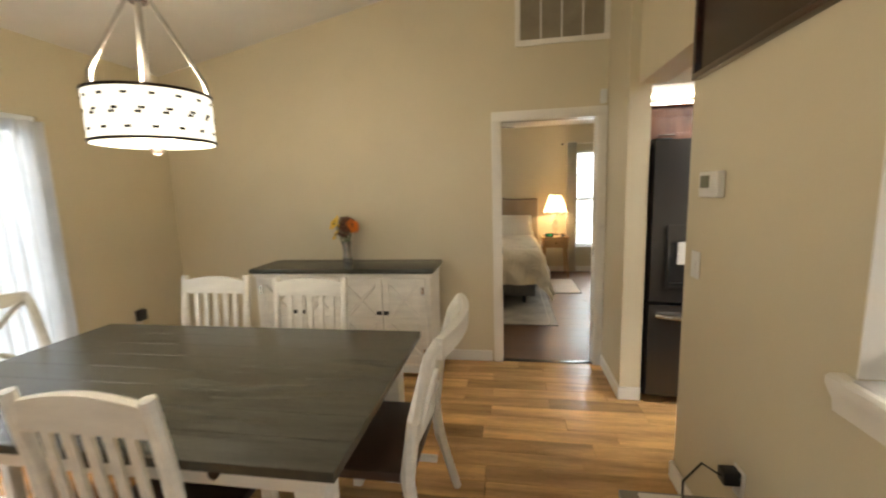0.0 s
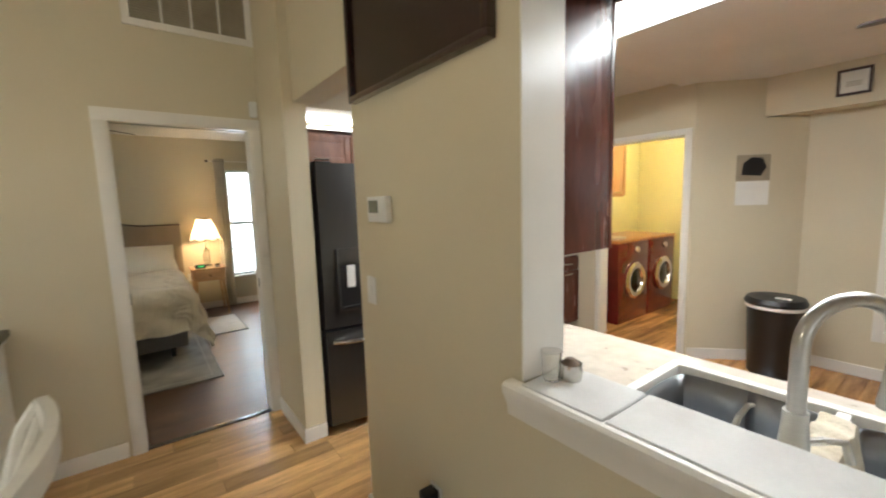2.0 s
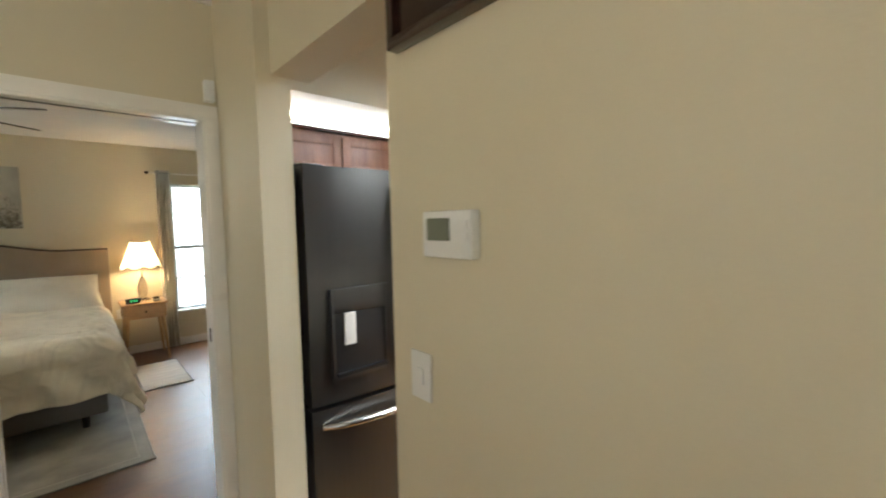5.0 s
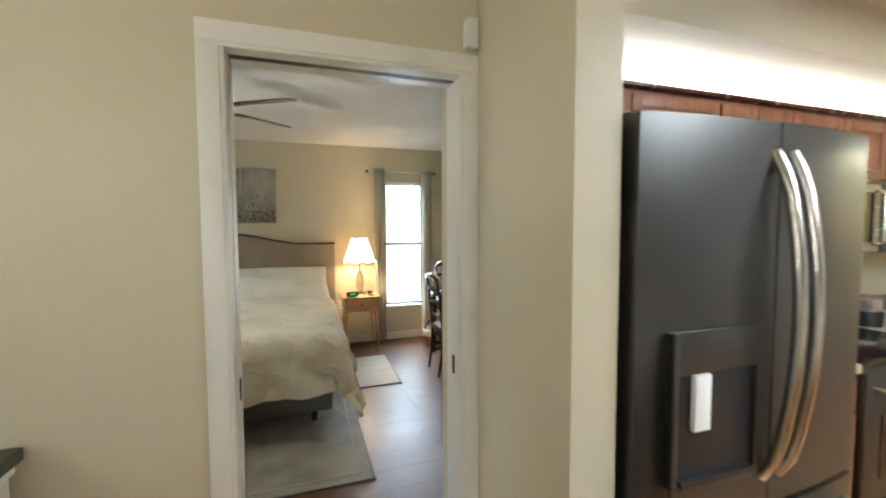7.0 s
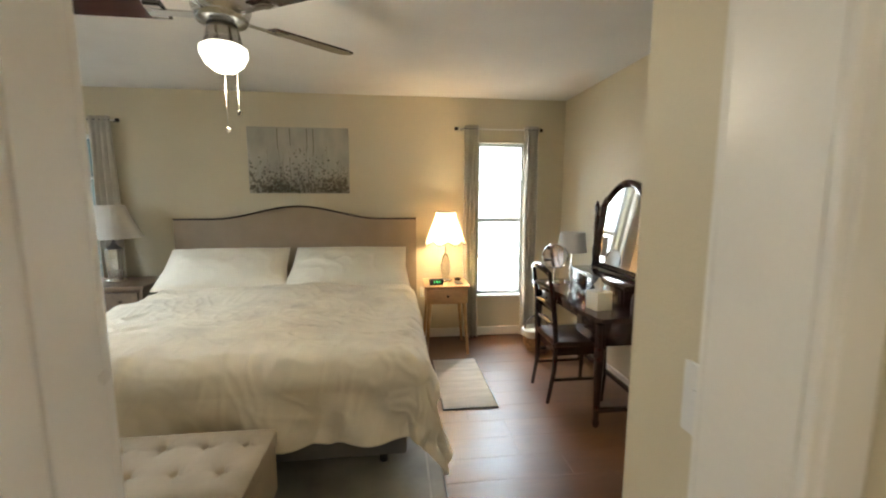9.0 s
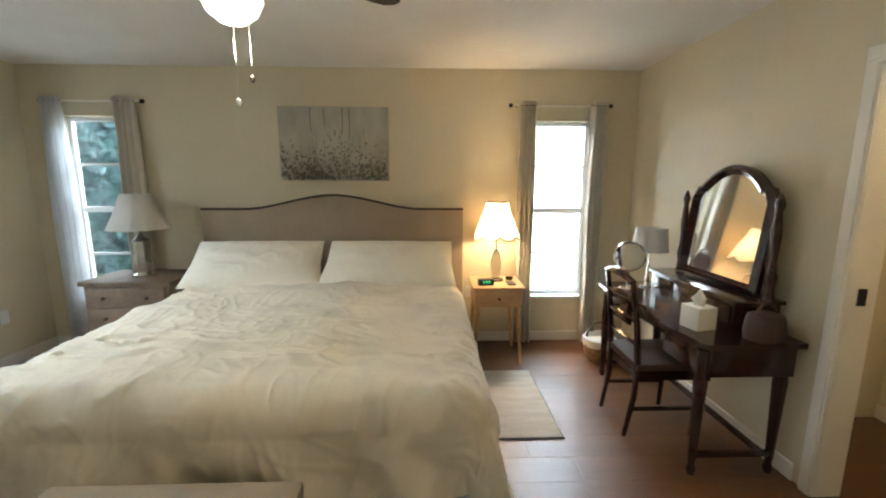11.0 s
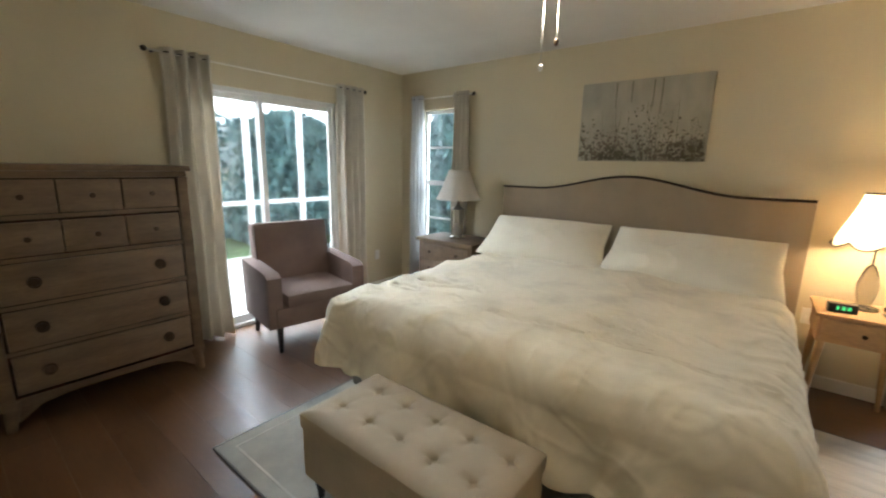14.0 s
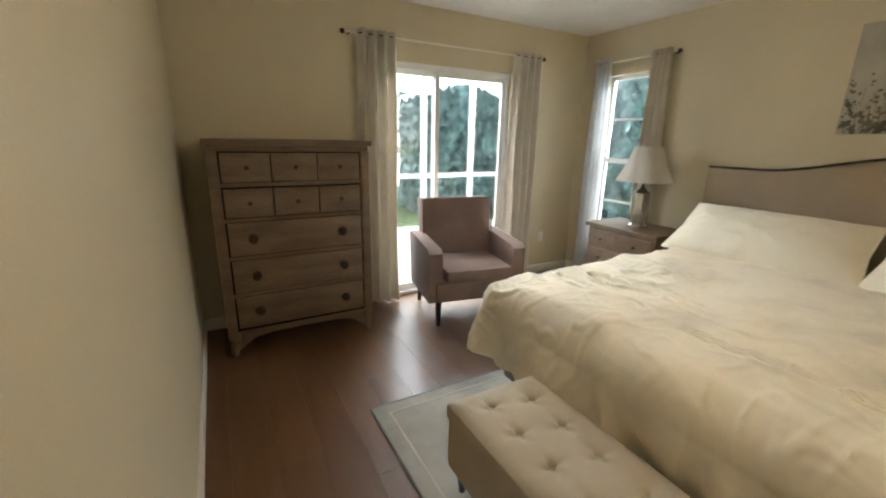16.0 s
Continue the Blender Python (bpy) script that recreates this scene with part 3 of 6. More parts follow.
part("ledge_tile", soften(bm, 0.004, 1), MARBLE, pt, "white veined marble ledge tile")

# ---- outdoors ----
# Glowing panels added outside: whited-out views that also send soft daylight in
built("backdrop", boxes((-1.2, 5.0, 6.2, 6.25, -0.14, 6.0)), BACK, "glowing white panel for the whited-out view past the narrow window", "backdrop")
built("backdrop", boxes((-13.05, -13.0, -12, 16, -0.14, 9.0)), BACK, "glowing white panel for the overcast sky beyond the hedge", "backdrop")
built("backdrop", boxes((9.0, 9.05, -9, 2, -0.14, 6.0)), BACKK, "glowing pale panel for the whited-out view past the kitchen windows", "backdrop")
built("ground", boxes((-60, 60, -60, 60, -0.35, -0.14)), GRASS, "lawn around the house")
built("pavement", boxes((-6.2, -3.42, 0.2, 5.2, -0.139, -0.03)), PATIO, "pale concrete patio")
sf = thing("screen_enclosure", "white aluminium posts and rails of a patio screen", "screen")
for y in (0.3, 1.42, 2.38, 3.36, 4.28, 5.0):
    part("post", box(-6.1, -6.04, y - 0.04, y + 0.04, -0.03, 2.7), WHITEM, sf)
for z in (0.85, 2.65):
    part("rail", box(-6.095, -6.045, 0.34, 4.96, z - 0.03, z + 0.03), WHITEM, sf)
nb = thing("neighbour_house", "white stucco neighbouring house", "house")
part("wall", box(-12.6, -11, -8, 1.6, -0.14, 3.0), STUCCO, nb)
part("roof", b_extrude(bmesh.new(), [(-12.7, 3.0), (-10.6, 3.0), (-11.8, 4.0)], "y", -8.4, 1.9), GREYT, nb)
part("window", box(-11.0, -10.96, 0.0, 0.9, 1.0, 2.2), BLACKG, nb)

def hedge(name, x0, x1, y0, y1, h, n, seed):
    rng = random.Random(seed)
    verts, faces = [], []
    for _ in range(n):
        side = rng.random()
        x, y, z = rng.uniform(x0, x1), rng.uniform(y0, y1), rng.uniform(-0.1, h)
        if side < 0.6:
            x = x1 + rng.gauss(0, 0.10) if x1 - x0 < y1 - y0 else x
            y = y0 + rng.gauss(0, 0.10) if x1 - x0 >= y1 - y0 else y
        z *= 1 + 0.06 * math.sin(x * 3 + y * 2.3)
        s = rng.uniform(0.05, 0.11)
        q = Euler((rng.uniform(0, 6), rng.uniform(0, 6), rng.uniform(0, 6))).to_matrix()
        k = len(verts)
        for u, v in ((-1, 0), (0, -0.45), (1, 0), (0, 0.45)):
            verts.append(Vector((x, y, z)) + q @ Vector((u * s, v * s, 0.2 * s * abs(u))))
        faces.append((k, k + 1, k + 2, k + 3))
    k = len(verts)
    cx0, cx1, cy0, cy1, ch = x0 + 0.05, x1 - 0.12, y0 + 0.12, y1 - 0.05, h - 0.15
    verts += [Vector(p) for p in ((cx0, cy0, -0.14), (cx1, cy0, -0.14), (cx1, cy1, -0.14), (cx0, cy1, -0.14), (cx0, cy0, ch), (cx1, cy0, ch), (cx1, cy1, ch), (cx0, cy1, ch))]
    faces += [tuple(k + i for i in f) for f in ((0, 1, 5, 4), (1, 2, 6, 5), (2, 3, 7, 6), (3, 0, 4, 7), (4, 5, 6, 7))]
    me = bpy.data.meshes.new(name)
    me.from_pydata(verts, [], faces)
    me.materials.append(LEAFM)
    return tagged(new(name, me), "tall dense dark green hedge", "hedge", kind="stuff")


hedge("hedge", -9.0, -7.6, 4.0, 9.0, 2.38, 30000, 3)
hedge("hedge", -7.6, -2.2, 7.5, 8.6, 2.5, 14000, 4)
hedge("hedge", -9.0, -7.9, -3.5, 0.0, 1.2, 2500, 5)

# ---- bedroom ----


def curtain(name, x, y, along, w, folds, z0, z1, material, label, splay=0.0):
    """A pleated panel hung from grommets; along is 'x' or 'y'."""
    root = thing(name, label, "curtain", (x, y, 0), 0 if along == "x" else 90, "bedroom curtains")

    def fn(u, v):
        z = z1 - v * (z1 - z0)
        amp = 0.036 + 0.010 * v
        ww = w * (1 + splay * v)
        return (u * ww - ww / 2 + 0.006 * math.sin(9 * v + u * 5), amp * math.sin(u * folds * 2 * math.pi + 0.6 * math.sin(3 * v)), z)
    ob = part("panel", b_sheet(bmesh.new(), fn, folds * 10, 14), material, root)
    solid(ob, 0.004)
    for i in range(folds):
        part("grommet", b_lathe(bmesh.new(), [(0.016, -0.003), (0.024, -0.003), (0.024, 0.003), (0.016, 0.003)], ((i + 0.5) / folds * w - w / 2, 0, z1 - 0.035), 12), BRONZE, root)
    return root


def rod_set(x, y, z, length, along, wall):
    root = thing("curtain_rod", "slim white curtain rod with dark ball finials", "curtain rod", (x, y, z), 0 if along == "x" else 90, "curtain rods")
    part("pole", rod((-length / 2, 0, 0), (length / 2, 0, 0), 0.008), TRIM, root)
    for s in (-1, 1):
        part("finial", b_lathe(bmesh.new(), [(0.0, -0.02), (0.017, -0.01), (0.02, 0.0), (0.015, 0.014), (0.0, 0.02)], (s * (length / 2 + 0.012), 0, 0), 12), BRONZE, root, "dark ball finial")
        part("bracket", rod((s * (length / 2 - 0.05), 0, 0), (s * (length / 2 - 0.05), wall, 0), 0.006), BRONZE, root)


rod_set(1.40, 3.80, 2.19, 0.86, "x", 0.078)
rod_set(-2.60, 3.80, 2.20, 0.80, "x", 0.078)
rod_set(-3.19, 2.25, 2.215, 1.94, "y", 0.078)
curtain("curtain", 1.115, 3.80, "x", 0.15, 4, 0.02, 2.225, CURT, "greige grommet curtain beside the bright window")
curtain("curtain", 1.74, 3.80, "x", 0.15, 4, 0.02, 2.225, CURT, "greige grommet curtain beside the bright window")
curtain("curtain", -2.95, 3.80, "x", 0.19, 4, 0.02, 2.235, SHEER, "pale curtain pulled into the corner", 0.3)
curtain("curtain", -2.345, 3.80, "x", 0.20, 4, 0.02, 2.235, CURT, "greige grommet curtain behind the bedside lamp")
curtain("curtain", -3.19, 1.53, "y", 0.34, 4, 0.02, 2.25, CURT, "greige grommet curtain beside the dresser")
curtain("curtain", -3.19, 3.04, "y", 0.34, 4, 0.02, 2.25, CURT, "greige grommet curtain beside the sliding door")

# bed
bed = thing("bed", "king bed with a taupe upholstered headboard and grey base", "bed", (-0.6, 3.72, 0))
HW = 1.14
top = []
for i in range(41):
    u = -HW + 2 * HW * i / 40
    k = max(0.0, 1 - abs(u) / 0.78)
    top.append((u, 1.297 + 0.122 * (k * k * (3 - 2 * k))))
bm = bmesh.new()
b_extrude(bm, [(-HW, 0.15)] + [(HW, 0.15)] + top[::-1], "y", 0.0, 0.09)
part("headboard", soften(bm, 0.012), HEADF, bed)
bm = bmesh.new()
b_tube(bm, [(u, -0.004, z - 0.004) for u, z in top], 0.009, 8)
part("piping", bm, BRONZE, bed, "dark nailhead trim along the headboard")
part("base", box(-0.98, 0.98, -2.04, -0.02, 0.13, 0.36), GREYF, bed, "grey fabric box spring", 0.02)
part("mattress", box(-0.97, 0.97, -2.03, -0.02, 0.362, 0.60), LINEN, bed, "cream mattress", 0.05)
for lx, ly in ((-0.85, -1.9), (0.85, -1.9), (-0.85, -0.2), (0.85, -0.2), (0, -1.9)):
    part("leg", rod((lx, ly, 0.012), (lx, ly, 0.13), 0.022, 0.03), BLACKP, bed)


def ridge(x, y, z, k=6.0):
    """Narrow creased ridges along the zero lines of a noise field."""
    return max(0.0, 1 - k * abs(noise.noise(Vector((x, y, z))))) ** 1.5


def duvet_fn(u, v):
    """Across from side to side (u) and from head to foot (v)."""
    W, L, side, foot, R = 0.97, 1.66, 0.47, 0.46, 0.13
    s = -(W + side) + u * 2 * (W + side)
    t = v * (L + foot)
    n1 = noise.noise(Vector((s * 1.6, t * 1.6, 3.1)))
    n2 = noise.noise(Vector((s * 4.2, t * 5.0, 1.7)))
    over_s, over_t = max(0.0, abs(s) - W), max(0.0, t - L)
    o = math.hypot(over_s, over_t)
    x, y, z = s, -0.38 - t, 0.70
    hang = 0.0
    if o > 0:
        arc = R * math.pi / 2
        if o < arc:
            out, down = R * math.sin(o / R), R * (1 - math.cos(o / R))
        else:
            hang = min(1.0, (o - arc) / 0.2)
            out, down = R + 0.16 * (o - arc), R + 0.97 * (o - arc)
        dx, dy = over_s / o, over_t / o
        along = t if dx > dy else s
        corner = 4 * (dx * dy) ** 2
        wave = math.sin(along * 10.5 + 4 * n1) + 0.5 * math.sin(along * 23 + 5 * n2)
        out += hang * (0.028 * wave + 0.05 * corner * (1 if s > 0 else -0.3))
        if s < 0:
            down *= 1 - 0.22 * corner
        x = math.copysign(W + out * dx, s) if over_s > 0 else s
        y = -0.38 - (L + out * dy) if over_t > 0 else y
        z -= down
    flat = max(0.0, 1 - o / 0.2)
    band = math.exp(-((t - 1.22 - 0.10 * n1) / 0.24) ** 2)
    low = 0.5 + 0.5 * noise.noise(Vector((s * 1.9, t * 2.2, 9.3)))
    crease = ridge(s * 2.6 + t * 1.6, t * 8.0 - s * 2.2 + 1.2 * n1, 4.4, 8.0) * 0.030 * (0.12 + 0.88 * band) * low
    crease += ridge(s * 3.4 - t * 2.0, t * 4.0 + s * 2.6, 6.1, 9.0) * 0.007 * low
    crease += ridge(s * 9.0, t * 7.0 + 2 * n1, 2.9, 5.0) * 0.005
    puff = 0.030 * n1 + 0.014 * n2 + 0.035 * math.cos(s / W * 1.35) * flat
    rim = math.exp(-((abs(s) - W) / 0.16) ** 2)
    puff += rim * 0.016 * ridge(s * 2.0, t * 7.5 + n2, 8.2, 3.0)
    z += puff * (0.25 + 0.75 * flat) + crease * (0.3 + 0.7 * flat)
    if o > 0:
        push = 0.5 * puff + crease
        x += math.copysign(push * over_s / o, s)
        y -= push * over_t / o
    return (x, y, max(z, 0.13))


duvet = thing("duvet", "rumpled cream cotton duvet draped over the bed", "duvet", (-0.6, 3.72, 0))
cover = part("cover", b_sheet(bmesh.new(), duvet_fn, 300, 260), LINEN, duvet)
solid(cover, 0.02)


def stitched_row(v, u0, u1):
    pts = [Vector(duvet_fn(u0 + (u1 - u0) * i / 70, v)) + Vector((0, 0, 0.0105)) for i in range(71)]
    part("pin_tuck", b_tube(bmesh.new(), pts, 0.0028, 5), LINEN, duvet, "raised stitched tuck")


for k in range(4):
    stitched_row(0.655 + 0.008 * k, 0.44, 0.80)


def pillow(x, y, z, w, rz, tilt):
    def shell(sg):
        def fn(u, v):
            a, b = 2 * u - 1, 2 * v - 1
            k = max(0.0, (1 - abs(a) ** 2.6)) ** 0.6 * max(0.0, (1 - abs(b) ** 2.4)) ** 0.6
            pin = 1 - 0.05 * (1 - abs(a)) * abs(b) - 0.04 * (1 - abs(b)) * abs(a)
            wr = 0.010 * noise.noise(Vector((a * 4 + x, b * 3, sg))) + 0.010 * ridge(a * 3.4 + x, b * 2.4, 1.3 * sg, 5.0)
            sag = 1 + 0.035 * (-b)
            return (a * w / 2 * pin * sag, b * 0.235 * pin, sg * 0.11 * k + (wr * k if sg > 0 else 0))
        return fn
    bm = bmesh.new()
    b_sheet(bm, shell(1), 64, 36)
    b_sheet(bm, shell(-1), 64, 36)
    bmesh.ops.remove_doubles(bm, verts=bm.verts, dist=0.0008)
    place = Matrix.Translation((x, y, z)) @ Matrix.Rotation(radians(rz), 4, "Z") @ Matrix.Rotation(radians(tilt), 4, "X")
    root = thing("pillow", "plump cream pillow leaning on the headboard", "pillow", (0, 0, 0), 0, "pillows on the bed")
    root.matrix_world = place
    part("pillowcase", bm, PILLOW, root)
    edge = shell(-1)
    loop = [edge(i / 24, 0) for i in range(24)] + [edge(1, i / 12) for i in range(12)] + [edge(1 - i / 24, 1) for i in range(24)] + [edge(0, 1 - i / 12) for i in range(13)]
    part("piping", b_tube(bmesh.new(), loop, 0.005, 6), PILLOW, root, "corded seam")


pillow(-1.17, 3.42, 0.870, 1.06, 2.0, 41)
pillow(-0.09, 3.41, 0.870, 1.06, -2.5, 41)

# bench
bench = thing("tufted_bench", "oatmeal tufted storage bench at the foot of the bed", "bench", (-0.69, 1.275, 0))


def tuft_fn(u, v):
    x, y = (u - 0.5) * 0.92, (v - 0.5) * 0.44
    z = 0.455
    z -= 0.028 * max(abs(2 * u - 1), abs(2 * v - 1)) ** 10
    for i, (bx, by) in enumerate(BUT):
        d = math.hypot(x - bx, y - by)
        z -= 0.026 * math.exp(-(d / 0.014) ** 2) + 0.012 * math.exp(-(d / 0.05) ** 2) * (1 + 0.5 * math.cos(4 * math.atan2(y - by, x - bx)))
    return (x, y, z)


BUT = [(-0.34 + 0.17 * i + 0.04 * k, -0.085 + 0.17 * k) for k in range(2) for i in range(5)]
top_ob = part("cushion", b_sheet(bmesh.new(), tuft_fn, 92, 46), BENCHF, bench, "button-tufted cushion top")
part("body", box(-0.455, 0.455, -0.215, 0.215, 0.13, 0.432), BENCHF, bench, "", 0.012)
part("lid_edge", box(-0.462, 0.462, -0.222, 0.222, 0.362, 0.428), BENCHF, bench, "", 0.012)
for bx, by in BUT:
    part("button", b_lathe(bmesh.new(), [(0.0, -0.004), (0.010, 0.0), (0.007, 0.005), (0.0, 0.006)], (bx, by, 0.420), 10), BENCHF, bench)
for lx in (-0.40, 0.40):
    for ly in (-0.17, 0.17):
        part("leg", b_lathe(bmesh.new(), [(0.014, 0.012), (0.018, 0.05), (0.026, 0.10), (0.022, 0.13)], (lx, ly, 0.008), 14), DARKW, bench, "dark turned leg")

# rugs
def rug(name, x0, x1, y0, y1, m, border, label, z=0.0):
    root = thing(name, label, "rug")
    part("carpet", box(x0, x1, y0, y1, z + 0.001, z + 0.009), m, root, "", 0.003)
    if border:
        d = 0.07
        part("border", boxes((x0 + d, x1 - d, y0 + d, y0 + d + 0.012, z + 0.009, z + 0.011), (x0 + d, x1 - d, y1 - d - 0.012, y1 - d, z + 0.009, z + 0.011), (x0 + d, x0 + d + 0.012, y0 + d, y1 - d, z + 0.009, z + 0.011), (x1 - d - 0.012, x1 - d, y0 + d, y1 - d, z + 0.009, z + 0.011)), RUGB, root, "pale border line")
    part("binding", boxes((x0 - 0.008, x0, y0 - 0.008, y1 + 0.008, z + 0.001, z + 0.010), (x1, x1 + 0.008, y0 - 0.008, y1 + 0.008, z + 0.001, z + 0.010), (x0, x1, y0 - 0.008, y0, z + 0.001, z + 0.010), (x0, x1, y1, y1 + 0.008, z + 0.001, z + 0.010)), GREYF, root, "grey bound edge")


rug("area_rug", -1.79, 0.57, 0.95, 3.2, RUGM, True, "grey-green faded floral rug under the bed")
rug("runner_rug", 0.66, 1.05, 2.34, 3.22, RUGS, False, "cream striped bedside rug")

# wall art
art = thing("wall_art", "canvas print of pale meadow flowers", "picture")
part("canvas", box(-1.08, -0.12, 3.845, 3.878, 1.541, 2.178), CANVAS, art, "", 0.004)
rng = random.Random(11)
bm = bmesh.new()
for _ in range(560):
    x = rng.uniform(-1.07, -0.13)
    z = 1.548 + abs(rng.gauss(0, 0.16 + 0.05 * math.sin(x * 9)))
    if z > 1.98:
        continue
    s = rng.uniform(0.004, 0.015) * (1.25 - (z - 1.54) * 1.2)
    c = [bm.verts.new((x + s * math.cos(a) * rng.uniform(0.6, 1.3), 3.843, z + s * math.sin(a) * rng.uniform(0.5, 1.2))) for a in (0.2, 1.4, 2.6, 3.9, 5.2)]
    bm.faces.new(c)
for _ in range(170):
    x, z, h = rng.uniform(-1.06, -0.14), 1.545, abs(rng.gauss(0, 0.16)) + 0.05
    d = rng.uniform(-0.02, 0.02)
    bm.faces.new([bm.verts.new(p) for p in ((x - 0.0012, 3.8435, z), (x + 0.0012, 3.8435, z), (x + d + 0.001, 3.8435, min(z + h, 2.0)), (x + d - 0.001, 3.8435, min(z + h, 2.0)))])
for x in (-0.80, -0.68, -0.52, -0.46):
    h = rng.uniform(0.12, 0.30)
    bm.faces.new([bm.verts.new(p) for p in ((x, 3.8435, 2.16 - h), (x + 0.005, 3.8435, 2.16 - h), (x + 0.007, 3.8435, 2.165), (x - 0.003, 3.8435, 2.165))])
tagged(part("brushwork", bm, PETAL, art, "painted grasses and blossoms"), kind="stuff")


def drawer_knob(parent, x, y, z, r=0.014, axis="y"):
    bm = b_lathe(bmesh.new(), [(0.006, 0), (0.006, 0.012), (r, 0.016), (r, 0.024), (0.0, 0.027)], (0, 0, 0), 12)
    bmesh.ops.transform(bm, matrix=Matrix.Translation((x, y, z)) @ Matrix.Rotation(radians(90), 4, "X" if axis == "y" else "Y") @ Matrix.Diagonal((1, 1, -1 if axis == "x" else 1, 1)), verts=bm.verts)
    part("knob", bm, BRASSK, parent, "round dark knob")


# light nightstand
ns = thing("nightstand", "light wood nightstand with splayed tapered legs", "nightstand", (0.815, 3.545, 0))
part("top", box(-0.215, 0.215, -0.215, 0.215, 0.655, 0.675), LIGHTW, ns, "", 0.004)
part("body", box(-0.195, 0.195, -0.19, 0.205, 0.50, 0.654), LIGHTW, ns, "", 0.003)
dr = part("drawer", box(-0.175, 0.175, -0.203, -0.19, 0.515, 0.642), LIGHTW, ns, "", 0.003)
drawer_knob(dr, 0, -0.203, 0.58, 0.012)
for sx in (-1, 1):
    for sy in (-1, 1):
        part("leg", rod((sx * 0.165, sy * 0.16, 0.50), (sx * 0.20, sy * 0.195, 0.0), 0.021, 0.012), LIGHTW, ns)
lamp = thing("table_lamp", "lit lamp with a scalloped cream shade and glass base", "lamp", (0.825, 3.60, 0.676))


LOBES = 8


def scallop(i, a, r, z):
    """Eight gored panels, the lower rim cut into drooping scallops."""
    gore = abs(math.sin(LOBES / 2 * a))
    drop = (1 - i / 8) ** 2
    return r * (1 - 0.05 * (1 - gore) * (0.4 + drop)), z - 0.034 * gore * drop


SHADE_LINE = [(0.205, 0.405), (0.190, 0.435), (0.172, 0.475), (0.154, 0.515), (0.137, 0.555), (0.122, 0.59), (0.110, 0.625), (0.101, 0.655), (0.097, 0.685)]
shade = part("shade", b_lathe(bmesh.new(), [(0.205, 0.405)] + SHADE_LINE[1:], (0, 0, 0), 96, scallop, False), SHADEL, lamp)
shade.data.polygons.foreach_set("use_smooth", [True] * len(shade.data.polygons))
for i, rr, zz in ((0, 0.205, 0.405), (8, 0.097, 0.685)):
    rim = []
    for k in range(97):
        an = 2 * math.pi * k / 96
        r_, z_ = scallop(i, an, rr, zz)
        rim.append((r_ * math.cos(an), r_ * math.sin(an), z_))
    part("shade_trim", b_tube(bmesh.new(), rim, 0.0042, 6), BRONZE, shade, "dark braid edge")
for k in range(LOBES):
    an = 2 * math.pi * k / LOBES
    seam = [(scallop(i, an, r_, z_)[0] * math.cos(an), scallop(i, an, r_, z_)[0] * math.sin(an), z_) for i, (r_, z_) in enumerate(SHADE_LINE)]
    part("seam", b_tube(bmesh.new(), seam, 0.002, 5), SHADEL, shade)
part("base", b_lathe(bmesh.new(), [(0.07, 0.0), (0.07, 0.015), (0.03, 0.03), (0.045, 0.09), (0.05, 0.15), (0.03, 0.24), (0.014, 0.27)], (0, 0, 0), 24), GLASSB, lamp, "moulded glass base")
part("stem", rod((0, 0, 0.27), (0, 0, 0.66), 0.006), CHROME, lamp)
clock = thing("alarm_clock", "small black alarm clock with green digits", "clock", (0.715, 3.43, 0.676), 8)
part("case", box(-0.065, 0.065, -0.025, 0.03, 0, 0.055), BLACKP, clock, "", 0.005)
for i, w in enumerate((0.012, 0.016, 0.016)):
    part("digit", box(-0.03 + i * 0.024, -0.03 + i * 0.024 + w, -0.027, -0.0255, 0.018, 0.04), GREEND, clock)
solo("phone", soften(box(0.90, 0.97, 3.40, 3.54, 0.676, 0.686), 0.003), BLACKP, "black phone lying on the nightstand", "phone")
tr = b_lathe(bmesh.new(), [(0.0, 0.0), (0.03, 0.0), (0.036, 0.02), (0.033, 0.02), (0.028, 0.004), (0.0, 0.004)], (0.95, 3.62, 0.676), 16)
solo("trinket_dish", tr, BRASSK, "small brass dish on the nightstand", "dish")

# grey nightstand
n2 = thing("nightstand", "weathered grey-brown two-drawer nightstand", "nightstand", (-2.19, 3.57, 0))
part("top", box(-0.36, 0.36, -0.235, 0.25, 0.705, 0.74), GREYW, n2, "", 0.008)
part("body", box(-0.335, 0.335, -0.205, 0.24, 0.10, 0.704), GREYW, n2, "", 0.004)
for z in (0.53, 0.36, 0.17):
    d = part("drawer", box(-0.30, 0.30, -0.218, -0.205, z, z + 0.15), GREYW, n2, "", 0.004)
    for x in (-0.17, 0.17):
        drawer_knob(d, x, -0.218, z + 0.075, 0.014)
for sx in (-0.30, 0.30):
    for sy in (-0.17, 0.2):
        part("foot", rod((sx, sy, 0.10), (sx, sy, 0.0), 0.03, 0.02), GREYW, n2)
l2 = thing("table_lamp", "unlit lamp with a white pleated shade and mercury glass base", "lamp", (-2.17, 3.56, 0.741))
part("shade", b_lathe(bmesh.new(), [(0.225, 0.40), (0.19, 0.47), (0.15, 0.56), (0.115, 0.66), (0.105, 0.69), (0.102, 0.69), (0.147, 0.56), (0.187, 0.47), (0.222, 0.40), (0.225, 0.40)], (0, 0, 0), 64, lambda i, a, r, z: (r * (1 + 0.012 * math.sin(24 * a)), z)), SHADEW, l2)
part("base", b_lathe(bmesh.new(), [(0.085, 0.0), (0.085, 0.02), (0.05, 0.03), (0.06, 0.06), (0.075, 0.25), (0.07, 0.30), (0.03, 0.33), (0.012, 0.36), (0.012, 0.64)], (0, 0, 0), 8), MERC, l2, "faceted mercury glass base")

